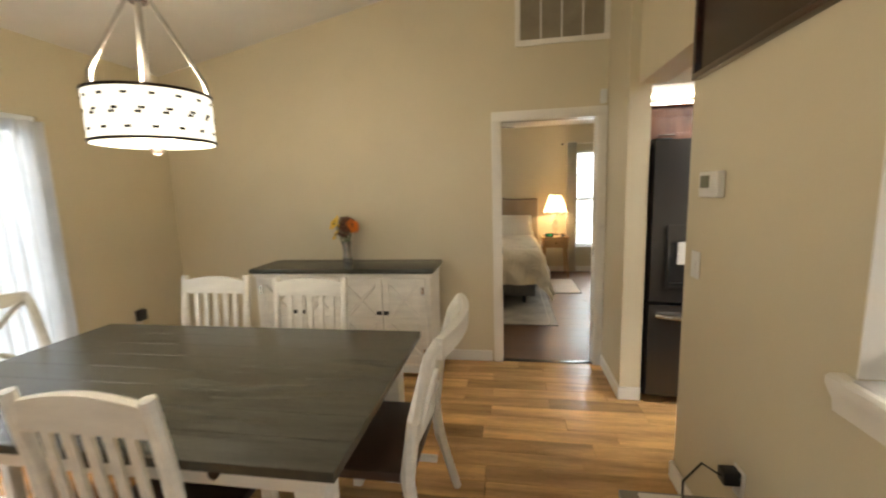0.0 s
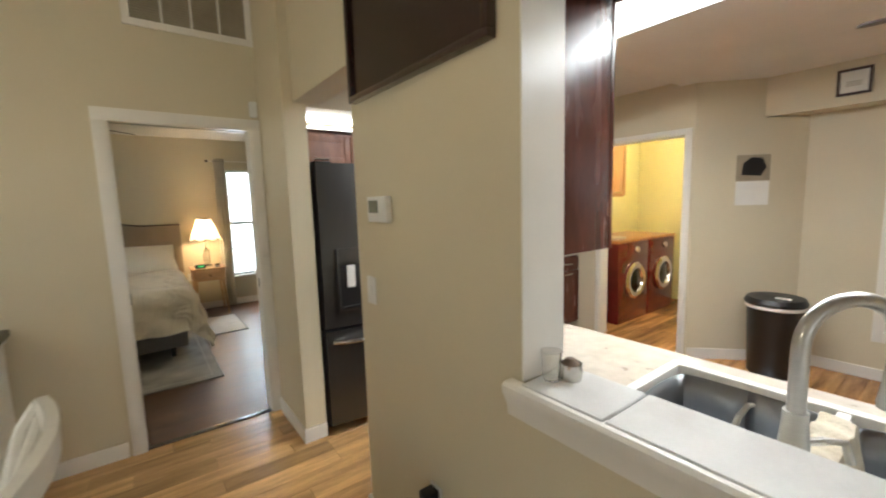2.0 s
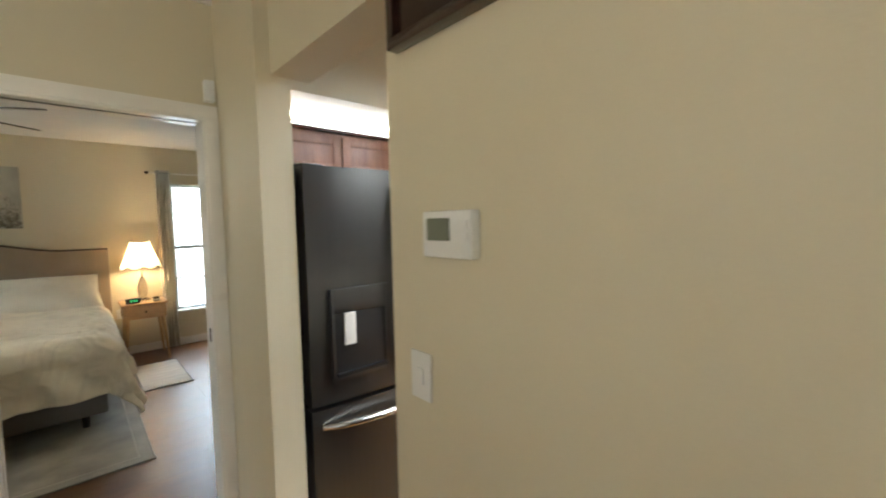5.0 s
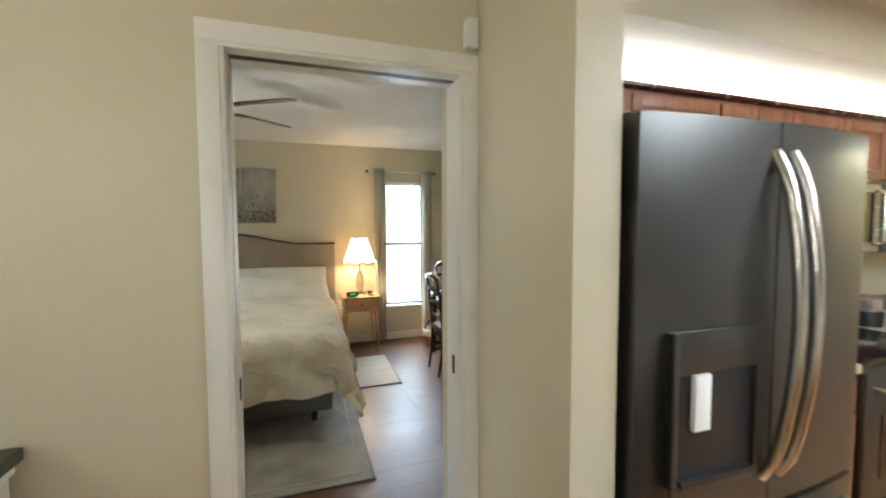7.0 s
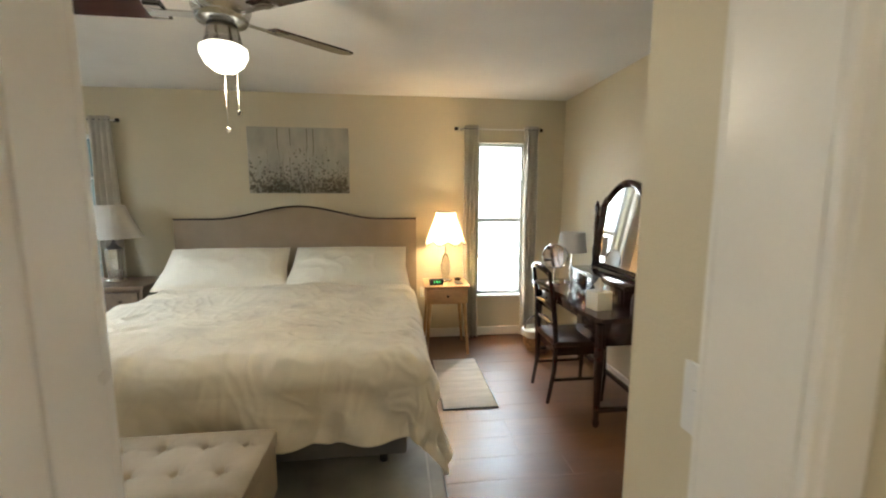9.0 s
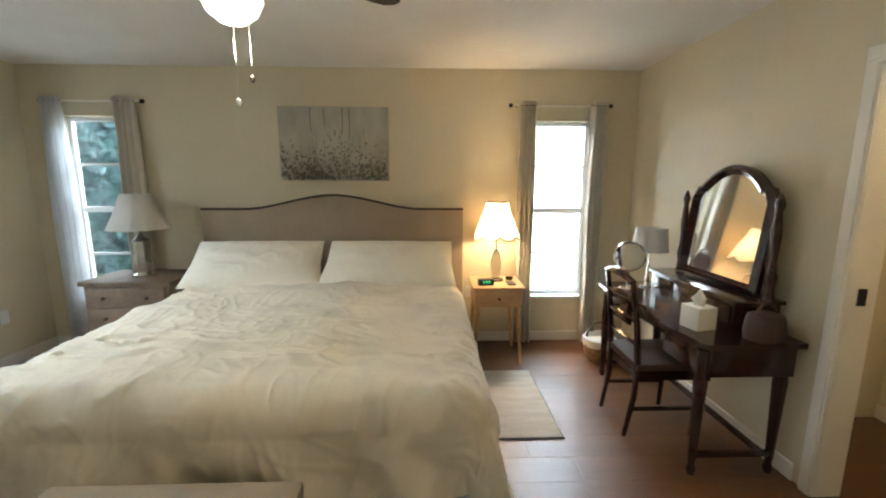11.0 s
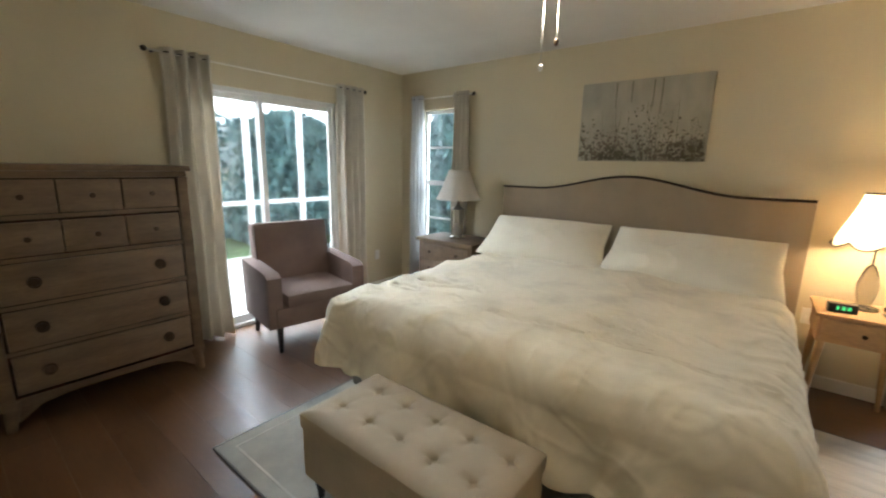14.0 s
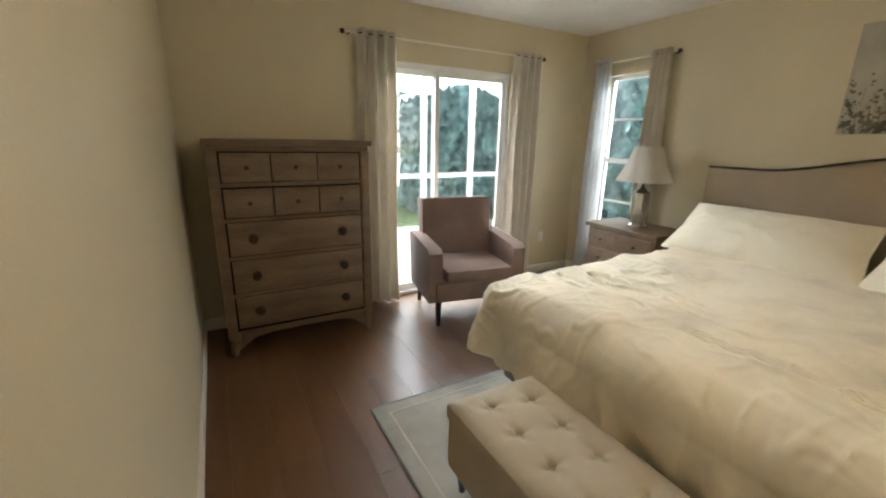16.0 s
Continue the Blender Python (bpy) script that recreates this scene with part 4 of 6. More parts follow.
# dresser
ds = thing("dresser", "tall weathered grey-brown chest of drawers with ring pulls", "dresser", (-2.985, 0.79, 0))
part("top", box(-0.265, 0.285, -0.515, 0.515, 1.40, 1.435), GREYW, ds, "", 0.008)
part("cornice", box(-0.262, 0.262, -0.495, 0.495, 1.365, 1.40), GREYW, ds, "", 0.01)
part("body", box(-0.26, 0.235, -0.465, 0.465, 0.17, 1.365), GREYW, ds, "", 0.003)
for sy in (-1, 1):
    part("stile", box(0.20, 0.25, sy * 0.472 - 0.03, sy * 0.472 + 0.03, 0.13, 1.365), GREYW, ds, "", 0.006)
    for x in (-0.225, 0.215):
        part("foot", b_rod(bmesh.new(), (x, sy * 0.455, 0.17), (x + 0.01, sy * 0.475, 0.0), 0.042, 0.022, 12), GREYW, ds, "tapered foot")
    ap = [(sy * 0.44, 0.17), (sy * 0.44, 0.04), (sy * 0.40, 0.07), (sy * 0.34, 0.115), (sy * 0.22, 0.135), (0, 0.14), (0, 0.17)]
    part("apron", b_extrude(bmesh.new(), ap, "x", 0.21, 0.235), GREYW, ds, "curved apron")
part("apron_rail", box(-0.25, 0.215, -0.44, 0.44, 0.14, 0.17), GREYW, ds)
# Thin dark sheet on the carcass, so the gaps round the drawers look shaded
part("drawer_recess", box(0.2351, 0.2358, -0.44, 0.44, 0.18, 1.36), DARKW, ds, "dark sheet standing in for the shade in the drawer gaps")
for z in (1.158, 0.935, 0.685, 0.435):
    part("rail", box(0.228, 0.240, -0.44, 0.44, z - 0.012, z + 0.012), GREYW, ds)


def ring_pull(parent, x, y, z):
    bm = b_lathe(bmesh.new(), [(0.0, 0.0), (0.030, 0.0), (0.026, 0.006), (0.0, 0.009)], (0, 0, 0), 18)
    bmesh.ops.transform(bm, matrix=Matrix.Translation((x, y, z)) @ Matrix.Rotation(radians(90), 4, "Y"), verts=bm.verts)
    b_tube(bm, [(x + 0.014, y + 0.024 * math.sin(a), z - 0.004 + 0.024 * math.cos(a)) for a in [2 * math.pi * i / 18 for i in range(19)]], 0.005, 6)
    part("ring_pull", bm, BRASSK, parent, "dark metal ring pull")


for row, z in enumerate((1.175, 0.955)):
    for c in range(3):
        y = -0.428 + c * 0.288
        d = part("drawer", box(0.237, 0.256, y, y + 0.28, z, z + 0.178), GREYW, ds, "", 0.005)
        drawer_knob(d, 0.256, y + 0.14, z + 0.09, 0.015, "out")
for z in (0.705, 0.455, 0.205):
    d = part("drawer", box(0.237, 0.258, -0.428, 0.428, z, z + 0.215), GREYW, ds, "", 0.006)
    ring_pull(d, 0.258, -0.29, z + 0.11)
    ring_pull(d, 0.258, 0.29, z + 0.11)

# armchair
ac = thing("armchair", "mauve-grey upholstered armchair with dark legs", "armchair", (-2.76, 2.15, 0), -10)
part("seat_base", box(-0.26, 0.29, -0.36, 0.36, 0.20, 0.36), MAUVE, ac, "", 0.02)
part("cushion", box(-0.24, 0.33, -0.285, 0.285, 0.362, 0.47), MAUVE, ac, "thick seat cushion", 0.035)
bm = b_box(bmesh.new(), -0.075, 0.075, -0.33, 0.33, 0.0, 0.60, Matrix.Translation((-0.25, 0, 0.36)) @ Matrix.Rotation(radians(-9), 4, "Y"))
part("backrest", bm, MAUVE, ac, "upright padded back", 0.03)
bm = bmesh.new()
pts = [(-0.275, -0.325, 0.38), (-0.36, -0.325, 0.955), (-0.36, 0.325, 0.955), (-0.275, 0.325, 0.38)]
b_tube(bm, [Vector(p) + Vector((0.115, 0, 0)) for p in pts], 0.008, 6)
part("piping", bm, LEATHER, ac, "dark welt along the back edge")
for sy in (-1, 1):
    bm = bmesh.new()
    b_extrude(bm, [(-0.30, 0.20), (0.27, 0.20), (0.27, 0.60), (0.22, 0.63), (-0.26, 0.66), (-0.34, 0.66)], "y", sy * 0.36 - 0.055, sy * 0.36 + 0.055)
    part("arm", bm, MAUVE, ac, "", 0.022)
    for x in (-0.27, 0.25):
        part("leg", rod((x, sy * 0.33, 0.20), (x + (0.02 if x > 0 else -0.03), sy * 0.335, 0.0), 0.028, 0.017), BLACKP, ac, "dark tapered leg")

# vanity desk
vd = thing("vanity_desk", "dark mahogany vanity desk with a shaped top", "desk", (0, 0, 0))
ol = [(2.10, 1.95), (2.10, 3.22), (1.62, 3.22)]
for i in range(25):
    t = i / 24
    ol.append((1.56 + 0.05 * math.sin(t * math.pi) ** 2 * (1 if 0.25 < t < 0.75 else 0.4) + 0.02 * math.cos(t * 4 * math.pi), 3.20 - t * 1.22))
ol.append((1.60, 1.95))
part("top", b_extrude(bmesh.new(), ol, "z", 0.725, 0.752), DARKW, vd, "", 0.006)
part("apron", boxes((1.66, 2.09, 1.99, 2.01, 0.56, 0.724), (1.66, 2.09, 3.15, 3.17, 0.60, 0.724), (1.64, 1.66, 1.99, 2.38, 0.54, 0.724), (1.66, 1.675, 2.38, 2.80, 0.63, 0.724), (1.64, 1.66, 2.80, 3.17, 0.54, 0.724)), DARKW, vd, "", 0.003)
for y in (2.185, 2.985):
    d = part("drawer", box(1.628, 1.64, y - 0.17, y + 0.17, 0.57, 0.70), DARKW, vd, "", 0.004)
    drawer_knob(d, 1.628, y, 0.635, 0.012, "x")
for lx in (1.63, 2.05):
    for ly in (2.02, 3.14):
        part("leg", b_lathe(bmesh.new(), [(0.016, 0.0), (0.024, 0.03), (0.016, 0.06), (0.020, 0.10), (0.030, 0.40), (0.034, 0.52), (0.030, 0.56), (0.03, 0.70)], (lx, ly, 0), 12), DARKW, vd, "turned leg")
part("stretcher", boxes((1.63, 2.05, 2.005, 2.03, 0.10, 0.13), (1.63, 2.05, 3.125, 3.15, 0.10, 0.13), (1.99, 2.015, 2.03, 3.125, 0.10, 0.13)), DARKW, vd, "", 0.003)
part("jewel_box", box(1.84, 2.09, 2.12, 2.92, 0.753, 0.90), DARKW, vd, "", 0.004)
for i in range(3):
    d = part("small_drawer", box(1.828, 1.84, 2.14 + i * 0.26, 2.37 + i * 0.26, 0.77, 0.885), DARKW, vd, "", 0.003)
    drawer_knob(d, 1.828, 2.255 + i * 0.26, 0.828, 0.009, "x")
part("shelf_top", box(1.825, 2.10, 2.10, 2.94, 0.901, 0.922), DARKW, vd, "", 0.004)
vm = thing("vanity_mirror", "arched mirror in a dark carved frame on the vanity", "mirror", (1.985, 2.50, 0.923))
arch = [(-0.27, 0.06)]
for i in range(25):
    a = math.pi * i / 24
    u = -0.27 * math.cos(a)
    arch.append((u, 0.46 + 0.20 * max(0.0, math.sin(a)) ** 1.6 + (0.025 if abs(abs(u) - 0.25) < 0.03 else 0)))
arch.append((0.27, 0.06))
lean = Matrix.Rotation(radians(6), 4, "Y")


def leaned(bm):
    bmesh.ops.transform(bm, matrix=lean, verts=bm.verts)
    return bm


cx, cz = 0.0, 0.33
outer = [(u * 1.25, cz + (v - cz) * 1.17) for u, v in arch]
bm = bmesh.new()
n = len(arch)
rings = []
for xx, ol_ in ((-0.002, arch), (-0.030, [((u + p) / 2, (v + q) / 2) for (u, v), (p, q) in zip(arch, outer)]), (-0.012, outer), (0.02, outer), (0.02, arch)):
    rings.append([bm.verts.new((xx, u, v)) for u, v in ol_])
for r0, r1 in zip(rings, rings[1:] + rings[:1]):
    for i in range(n):
        j = (i + 1) % n
        bm.faces.new((r0[i], r0[j], r1[j], r1[i]))
part("frame", leaned(bm), DARKW, vm, "dark carved arched frame")
bm = bmesh.new()
b_extrude(bm, arch, "x", 0.0, 0.012)
part("glass", leaned(bm), MIRROR, vm, "silver mirror glass")
for sy in (-1, 1):
    part("post", b_lathe(bmesh.new(), [(0.03, 0.0), (0.022, 0.06), (0.03, 0.12), (0.018, 0.2), (0.026, 0.34), (0.016, 0.46), (0.024, 0.50), (0.01, 0.545), (0.0, 0.56)], (0.03, sy * 0.375, 0.0), 14), DARKW, vm, "turned side post")
    part("pivot", rod((0.03, sy * 0.375, 0.3), (0.03, sy * 0.335, 0.3), 0.008), BRASSK, vm)
dl = thing("table_lamp", "small lamp with a white drum shade on the vanity", "lamp", (1.90, 3.08, 0.753))
part("shade", b_lathe(bmesh.new(), [(0.128, 0.27), (0.108, 0.445), (0.105, 0.445), (0.125, 0.27), (0.128, 0.27)], (0, 0, 0), 28), SHADEW, dl)
part("base", b_lathe(bmesh.new(), [(0.055, 0.0), (0.055, 0.012), (0.012, 0.02), (0.02, 0.06), (0.012, 0.09), (0.02, 0.13), (0.01, 0.17), (0.008, 0.43)], (0, 0, 0), 18), CHROME, dl, "stacked glass ball stem")
mm = thing("makeup_mirror", "round tabletop makeup mirror", "mirror", (1.72, 3.02, 0.753), -22)
part("rim", b_tube(bmesh.new(), [(0.105 * math.cos(a), 0, 0.24 + 0.105 * math.sin(a)) for a in [2 * math.pi * i / 28 for i in range(29)]], 0.008, 8), CHROME, mm)
bm = b_lathe(bmesh.new(), [(0.0, -0.003), (0.103, -0.003), (0.103, 0.003), (0.0, 0.003)], (0, 0, 0), 28)
bmesh.ops.transform(bm, matrix=Matrix.Translation((0, 0, 0.24)) @ Matrix.Rotation(radians(90), 4, "X"), verts=bm.verts)
part("glass", bm, MIRROR, mm)
part("stand", b_lathe(bmesh.new(), [(0.06, 0.0), (0.055, 0.01), (0.008, 0.02), (0.008, 0.137)], (0, 0, 0), 20), CHROME, mm)
tb = thing("tissue_box", "white square tissue box with a pulled tissue", "tissue box", (1.70, 2.19, 0.753), 12)
part("box", box(-0.06, 0.06, -0.06, 0.06, 0, 0.125), PAPER, tb, "", 0.004)
part("tissue", b_lathe(bmesh.new(), [(0.022, 0.125), (0.03, 0.16), (0.012, 0.19), (0.004, 0.215)], (0, 0, 0), 9, lambda i, a, r, z: (r * (1 + 0.5 * math.sin(3 * a + i)), z)), PAPER, tb)
hb = thing("handbag", "dark brown leather bag on the vanity end", "bag", (1.93, 2.02, 0.753), 8)
part("body", b_lathe(bmesh.new(), [(0.085, 0.0), (0.09, 0.04), (0.085, 0.10), (0.075, 0.13), (0.02, 0.14)], (0, 0, 0), 18, lambda i, a, r, z: (r * (0.7 + 0.4 * abs(math.cos(a))), z)), LEATHER, hb)
part("handle", b_tube(bmesh.new(), [(0.06 * math.cos(a), 0, 0.125 + 0.06 * math.sin(a)) for a in [math.pi * i / 10 for i in range(11)]], 0.007, 6), LEATHER, hb)

# vanity chair, back towards the bed
vc = thing("vanity_chair", "dark mahogany splat-back chair tucked at the vanity", "chair", (1.66, 2.52, 0), 0)
part("seat", box(-0.20, 0.20, -0.20, 0.20, 0.43, 0.475), SEATD, vc, "dark padded seat", 0.015)
part("seat_rail", boxes((-0.19, 0.19, -0.19, -0.165, 0.37, 0.429), (-0.19, 0.19, 0.165, 0.19, 0.37, 0.429), (0.165, 0.19, -0.165, 0.165, 0.37, 0.429), (-0.19, -0.165, -0.165, 0.165, 0.37, 0.429)), DARKW, vc)
for sy in (-1, 1):
    part("leg", b_tube(bmesh.new(), [(0.18, sy * 0.175, 0.43), (0.19, sy * 0.18, 0.2), (0.18, sy * 0.175, 0.0)], [0.022, 0.017, 0.014], 8), DARKW, vc)
    part("back_post", b_tube(bmesh.new(), [(-0.23, sy * 0.165, 0.0), (-0.19, sy * 0.17, 0.25), (-0.185, sy * 0.175, 0.45), (-0.21, sy * 0.175, 0.72), (-0.25, sy * 0.165, 0.98)], [0.014, 0.018, 0.02, 0.018, 0.015], 8), DARKW, vc)
part("crest_rail", b_tube(bmesh.new(), [(-0.25, -0.175, 0.965), (-0.262, -0.08, 0.995), (-0.265, 0, 1.0), (-0.262, 0.08, 0.995), (-0.25, 0.175, 0.965)], [0.018, 0.024, 0.028, 0.024, 0.018], 8), DARKW, vc)
for z, x in ((0.58, -0.195), (0.72, -0.21), (0.85, -0.23)):
    part("slat", b_tube(bmesh.new(), [(x, -0.17, z), (x - 0.012, 0, z + 0.02), (x, 0.17, z)], [0.012, 0.02, 0.012], 8), DARKW, vc)
for sy in (-0.174, 0.174):
    part("stretcher", box(-0.19, 0.17, sy - 0.008, sy + 0.008, 0.17, 0.19), DARKW, vc)
bk = thing("basket", "round wicker basket with a pale liner beside the curtain", "basket", (1.72, 3.42, 0))
part("body", b_lathe(bmesh.new(), [(0.10, 0.0), (0.125, 0.06), (0.135, 0.14), (0.135, 0.20), (0.125, 0.20), (0.11, 0.03), (0.0, 0.02)], (0, 0, 0), 36, lambda i, a, r, z: (r * (1 + 0.02 * math.sin(18 * a + i * 3.1)), z)), WICKER, bk)
part("liner", b_lathe(bmesh.new(), [(0.138, 0.14), (0.142, 0.205), (0.125, 0.215), (0.115, 0.17)], (0, 0, 0), 30, lambda i, a, r, z: (r * (1 + 0.03 * math.sin(7 * a)), z)), PAPER, bk)
part("handle", b_tube(bmesh.new(), [(0.12 * math.cos(a), 0, 0.2 + 0.14 * math.sin(a)) for a in [math.pi * i / 12 for i in range(13)]], 0.008, 6), LEATHER, bk)

# ceiling fan
def ceiling_fan(at, ceil, z_motor, r_blade, blades, light_z, phase, label, metal, blade_mat, pitch):
    f = thing("ceiling_fan", label, "ceiling fan", at)
    part("canopy", b_lathe(bmesh.new(), [(0.03, z_motor + 0.10), (0.07, ceil - 0.03), (0.075, ceil)], (0, 0, 0), 24), metal, f)
    part("motor", b_lathe(bmesh.new(), [(0.05, z_motor - 0.08), (0.095, z_motor - 0.06), (0.112, z_motor - 0.01), (0.108, z_motor + 0.05), (0.08, z_motor + 0.085), (0.04, z_motor + 0.11)], (0, 0, 0), 32), metal, f)
    for i in range(blades):
        m = Matrix.Rotation(radians(phase + 360 / blades * i), 4, "Z") @ Matrix.Translation((0, 0, z_motor - 0.03)) @ Matrix.Rotation(radians(pitch), 4, "X")
        bm = bmesh.new()
        b_extrude(bm, [(0.20, -0.055), (r_blade - 0.06, -0.072), (r_blade - 0.015, -0.055), (r_blade, 0.0), (r_blade - 0.015, 0.055), (r_blade - 0.06, 0.072), (0.20, 0.055)], "z", -0.004, 0.004)
        bmesh.ops.transform(bm, matrix=m, verts=bm.verts)
        b = part("blade", bm, blade_mat, f, "dark wood blade")
        bm = boxes((0.09, 0.25, -0.018, 0.018, -0.012, -0.005), (0.21, 0.27, -0.04, 0.04, -0.010, -0.005))
        bmesh.ops.transform(bm, matrix=m, verts=bm.verts)
        part("blade_iron", bm, metal, b)
    part("light_collar", b_lathe(bmesh.new(), [(0.05, light_z + 0.04), (0.075, light_z + 0.05), (0.06, z_motor - 0.08)], (0, 0, 0), 24), metal, f)
    return f


fan = ceiling_fan((-0.36, 1.50, 0), BC, 2.27, 0.62, 5, 2.07, -31, "dark-bladed ceiling fan with a lit bowl and pull chains", STEEL, DARKW, 11)
part("bowl", b_lathe(bmesh.new(), [(0.0, 2.015), (0.036, 2.019), (0.072, 2.045), (0.092, 2.085), (0.090, 2.11), (0.070, 2.12)], (0, 0, 0), 32), GLOBE, fan, "glowing frosted glass bowl")
for x, z in ((-0.01, 1.80), (0.04, 1.87)):
    part("pull_chain", rod((x, 0.02, 2.02), (x, 0.02, z), 0.0013), NICKEL, fan)
    part("chain_fob", b_lathe(bmesh.new(), [(0.0, -0.026), (0.007, -0.02), (0.009, -0.008), (0.003, 0.0)], (x, 0.02, z), 10), WHITEP if x < 0 else BRONZE, fan)

for nm, a, lb in (("wall_switch", (0.811, 0.8195, 0.165, 0.245, 1.115, 1.235), "white switch plate inside the bedroom door"),):
    t = thing(nm, lb, "switch")
    part("plate", box(*a), WHITEP, t, "", 0.002)
    part("toggle", box(a[0] - 0.006, a[0], 0.195, 0.215, 1.155, 1.195), WHITEP, t)


def outlet(at, rz, label):
    o = thing("wall_outlet", label, "outlet", at, rz, "wall outlets")
    part("plate", box(-0.035, 0.035, -0.006, -0.001, -0.057, 0.057), WHITEP, o, "", 0.002)
    for z in (-0.022, 0.022):
        part("socket", box(-0.016, 0.016, -0.008, -0.006, z - 0.014, z + 0.014), WHITEP, o, "", 0.002)
    return o


outlet((WX, 3.45, 0.42), 90, "white outlet between the curtains")
outlet((-1.05, 0.13, 0.36), 180, "white outlet low on the wall")
outlet((0.62, NY, 0.50), 0, "white outlet behind the nightstand")

# ---- dining room ----
dt = thing("dining_table", "square dining table with a dark grey top and white base", "table", (-1.38, -1.93, 0))
for i in range(8):
    y = -0.55 + i * 0.1375
    part("plank", soften(box(-0.97, 0.97, y + 0.0006, y + 0.1369, 0.728, 0.76), 0.0009, 1), TABLEW, dt)
part("apron", boxes((-0.88, 0.88, -0.47, -0.445, 0.62, 0.727), (-0.88, 0.88, 0.445, 0.47, 0.62, 0.727), (-0.905, -0.88, -0.47, 0.47, 0.62, 0.727), (0.88, 0.905, -0.47, 0.47, 0.62, 0.727)), WHITEW, dt, "", 0.003)
for x in (-0.84, 0.84):
    for y in (-0.41, 0.41):
        part("leg", box(x - 0.05, x + 0.05, y - 0.05, y + 0.05, 0, 0.727), WHITEW, dt, "", 0.006)
for x in (-0.4, 0.1, 0.55):
    drawer_knob(dt, x, -0.47, 0.675, 0.018)


def slat_chair():
    c = thing("dining_chair", "white distressed slat-back dining chair", "chair", (-1.85, -1.33, 0), 0, "chairs round the table")
    part("seat", box(-0.225, 0.225, -0.22, 0.21, 0.43, 0.465), SEATD, c, "dark wooden seat", 0.012)
    for x in (-0.225, 0.225):
        part("back_post", b_tube(bmesh.new(), [(x, 0.20, 0.0), (x, 0.20, 0.45), (x, 0.225, 0.75), (x, 0.26, 0.995)], [0.02, 0.024, 0.024, 0.022], 8), WHITEW, c)
        part("leg", box(x - 0.022, x + 0.022, -0.21, -0.166, 0, 0.43), WHITEW, c, "", 0.004)
    bm = bmesh.new()
    b_extrude(bm, [(-0.215, 0.88)] + [(0.215, 0.88)] + [(0.215 - 0.43 * i / 10, 0.965 + 0.028 * math.sin(math.pi * i / 10)) for i in range(11)], "y", 0.232, 0.262)
    part("top_rail", bm, WHITEW, c, "", 0.005)
    part("lower_rail", box(-0.205, 0.205, 0.198, 0.222, 0.55, 0.60), WHITEW, c, "", 0.004)
    for i in range(5):
        x = -0.14 + i * 0.07
        part("slat", b_box(bmesh.new(), x - 0.016, x + 0.016, -0.006, 0.006, 0.0, 0.30, Matrix.Translation((0, 0.215, 0.59)) @ Matrix.Rotation(radians(-6), 4, "X")), WHITEW, c)
    part("stretcher", boxes((-0.235, -0.215, -0.17, 0.19, 0.17, 0.20), (0.215, 0.235, -0.17, 0.19, 0.17, 0.20)), WHITEW, c)
    return c


sc = slat_chair()
copy_thing(sc, pose(-1.165, -1.365, 0, 0, 0, 0))
nc = copy_thing(sc, pose(-1.09, -2.305, 0, 0, 0, 180))
tagged(nc, "white distressed dining chair with its back to the room")


def captain_chair(at, rz, label):
    """Chair with a bowed top rail and a crossed back."""
    c = thing("dining_armchair", label, "chair", at, rz, "chairs round the table")
    part("seat", box(-0.255, 0.255, -0.24, 0.21, 0.43, 0.47), SEATD, c, "dark wooden seat", 0.012)
    for x in (-0.275, 0.275):
        part("back_post", b_tube(bmesh.new(), [(x * 1.05, 0.30, 0.0), (x, 0.22, 0.3), (x, 0.20, 0.47), (x, 0.235, 0.70), (x * 1.03, 0.30, 0.94), (x * 1.05, 0.335, 1.0)], [0.02, 0.026, 0.028, 0.026, 0.022, 0.018], 8), WHITEW, c)
        part("leg", box(x * 0.9 - 0.022, x * 0.9 + 0.022, -0.235, -0.19, 0, 0.43), WHITEW, c, "", 0.004)
    rail = []
    for k in range(9):
        u = -1 + k / 4
        rail.append((0.295 * u, 0.335 + 0.055 * (1 - u * u), 0.985 + 0.01 * (1 - u * u)))
    bm = bmesh.new()
    rings = []
    for k, (rx_, ry_, rz_) in enumerate(rail):
        nx_ = -0.25 * (k / 4 - 1)
        rings.append([bm.verts.new((rx_ + nx_ * d * -1, ry_ + d, rz_ + h)) for d, h in ((-0.013, -0.045), (0.013, -0.045), (0.017, 0.03), (-0.009, 0.03))])
    for r0, r1 in zip(rings, rings[1:]):
        for q in range(4):
            bm.faces.new((r0[q], r0[(q + 1) % 4], r1[(q + 1) % 4], r1[q]))
    bm.faces.new(rings[0][::-1])
    bm.faces.new(rings[-1])
    part("top_rail", bm, WHITEW, c, "bowed flat top rail", 0.004)
    part("lower_rail", b_tube(bmesh.new(), [(-0.275, 0.215, 0.58), (0, 0.24, 0.585), (0.275, 0.215, 0.58)], 0.017, 8), WHITEW, c)
    for a, b in ((-0.265, 0.265), (0.265, -0.265)):
        part("cross_bar", b_tube(bmesh.new(), [(a, 0.225, 0.60), (0, 0.275, 0.78), (b, 0.335, 0.965)], 0.014, 8), WHITEW, c)
    part("stretcher", boxes((-0.245, -0.225, -0.2, 0.21, 0.17, 0.20), (0.225, 0.245, -0.2, 0.21, 0.17, 0.20)), WHITEW, c)
    return c


captain_chair((-0.51, -1.84, 0), -90, "white cross-back dining chair with a curved top rail")
captain_chair((-2.30, -1.88, 0), 90, "white cross-back dining chair at the table end")

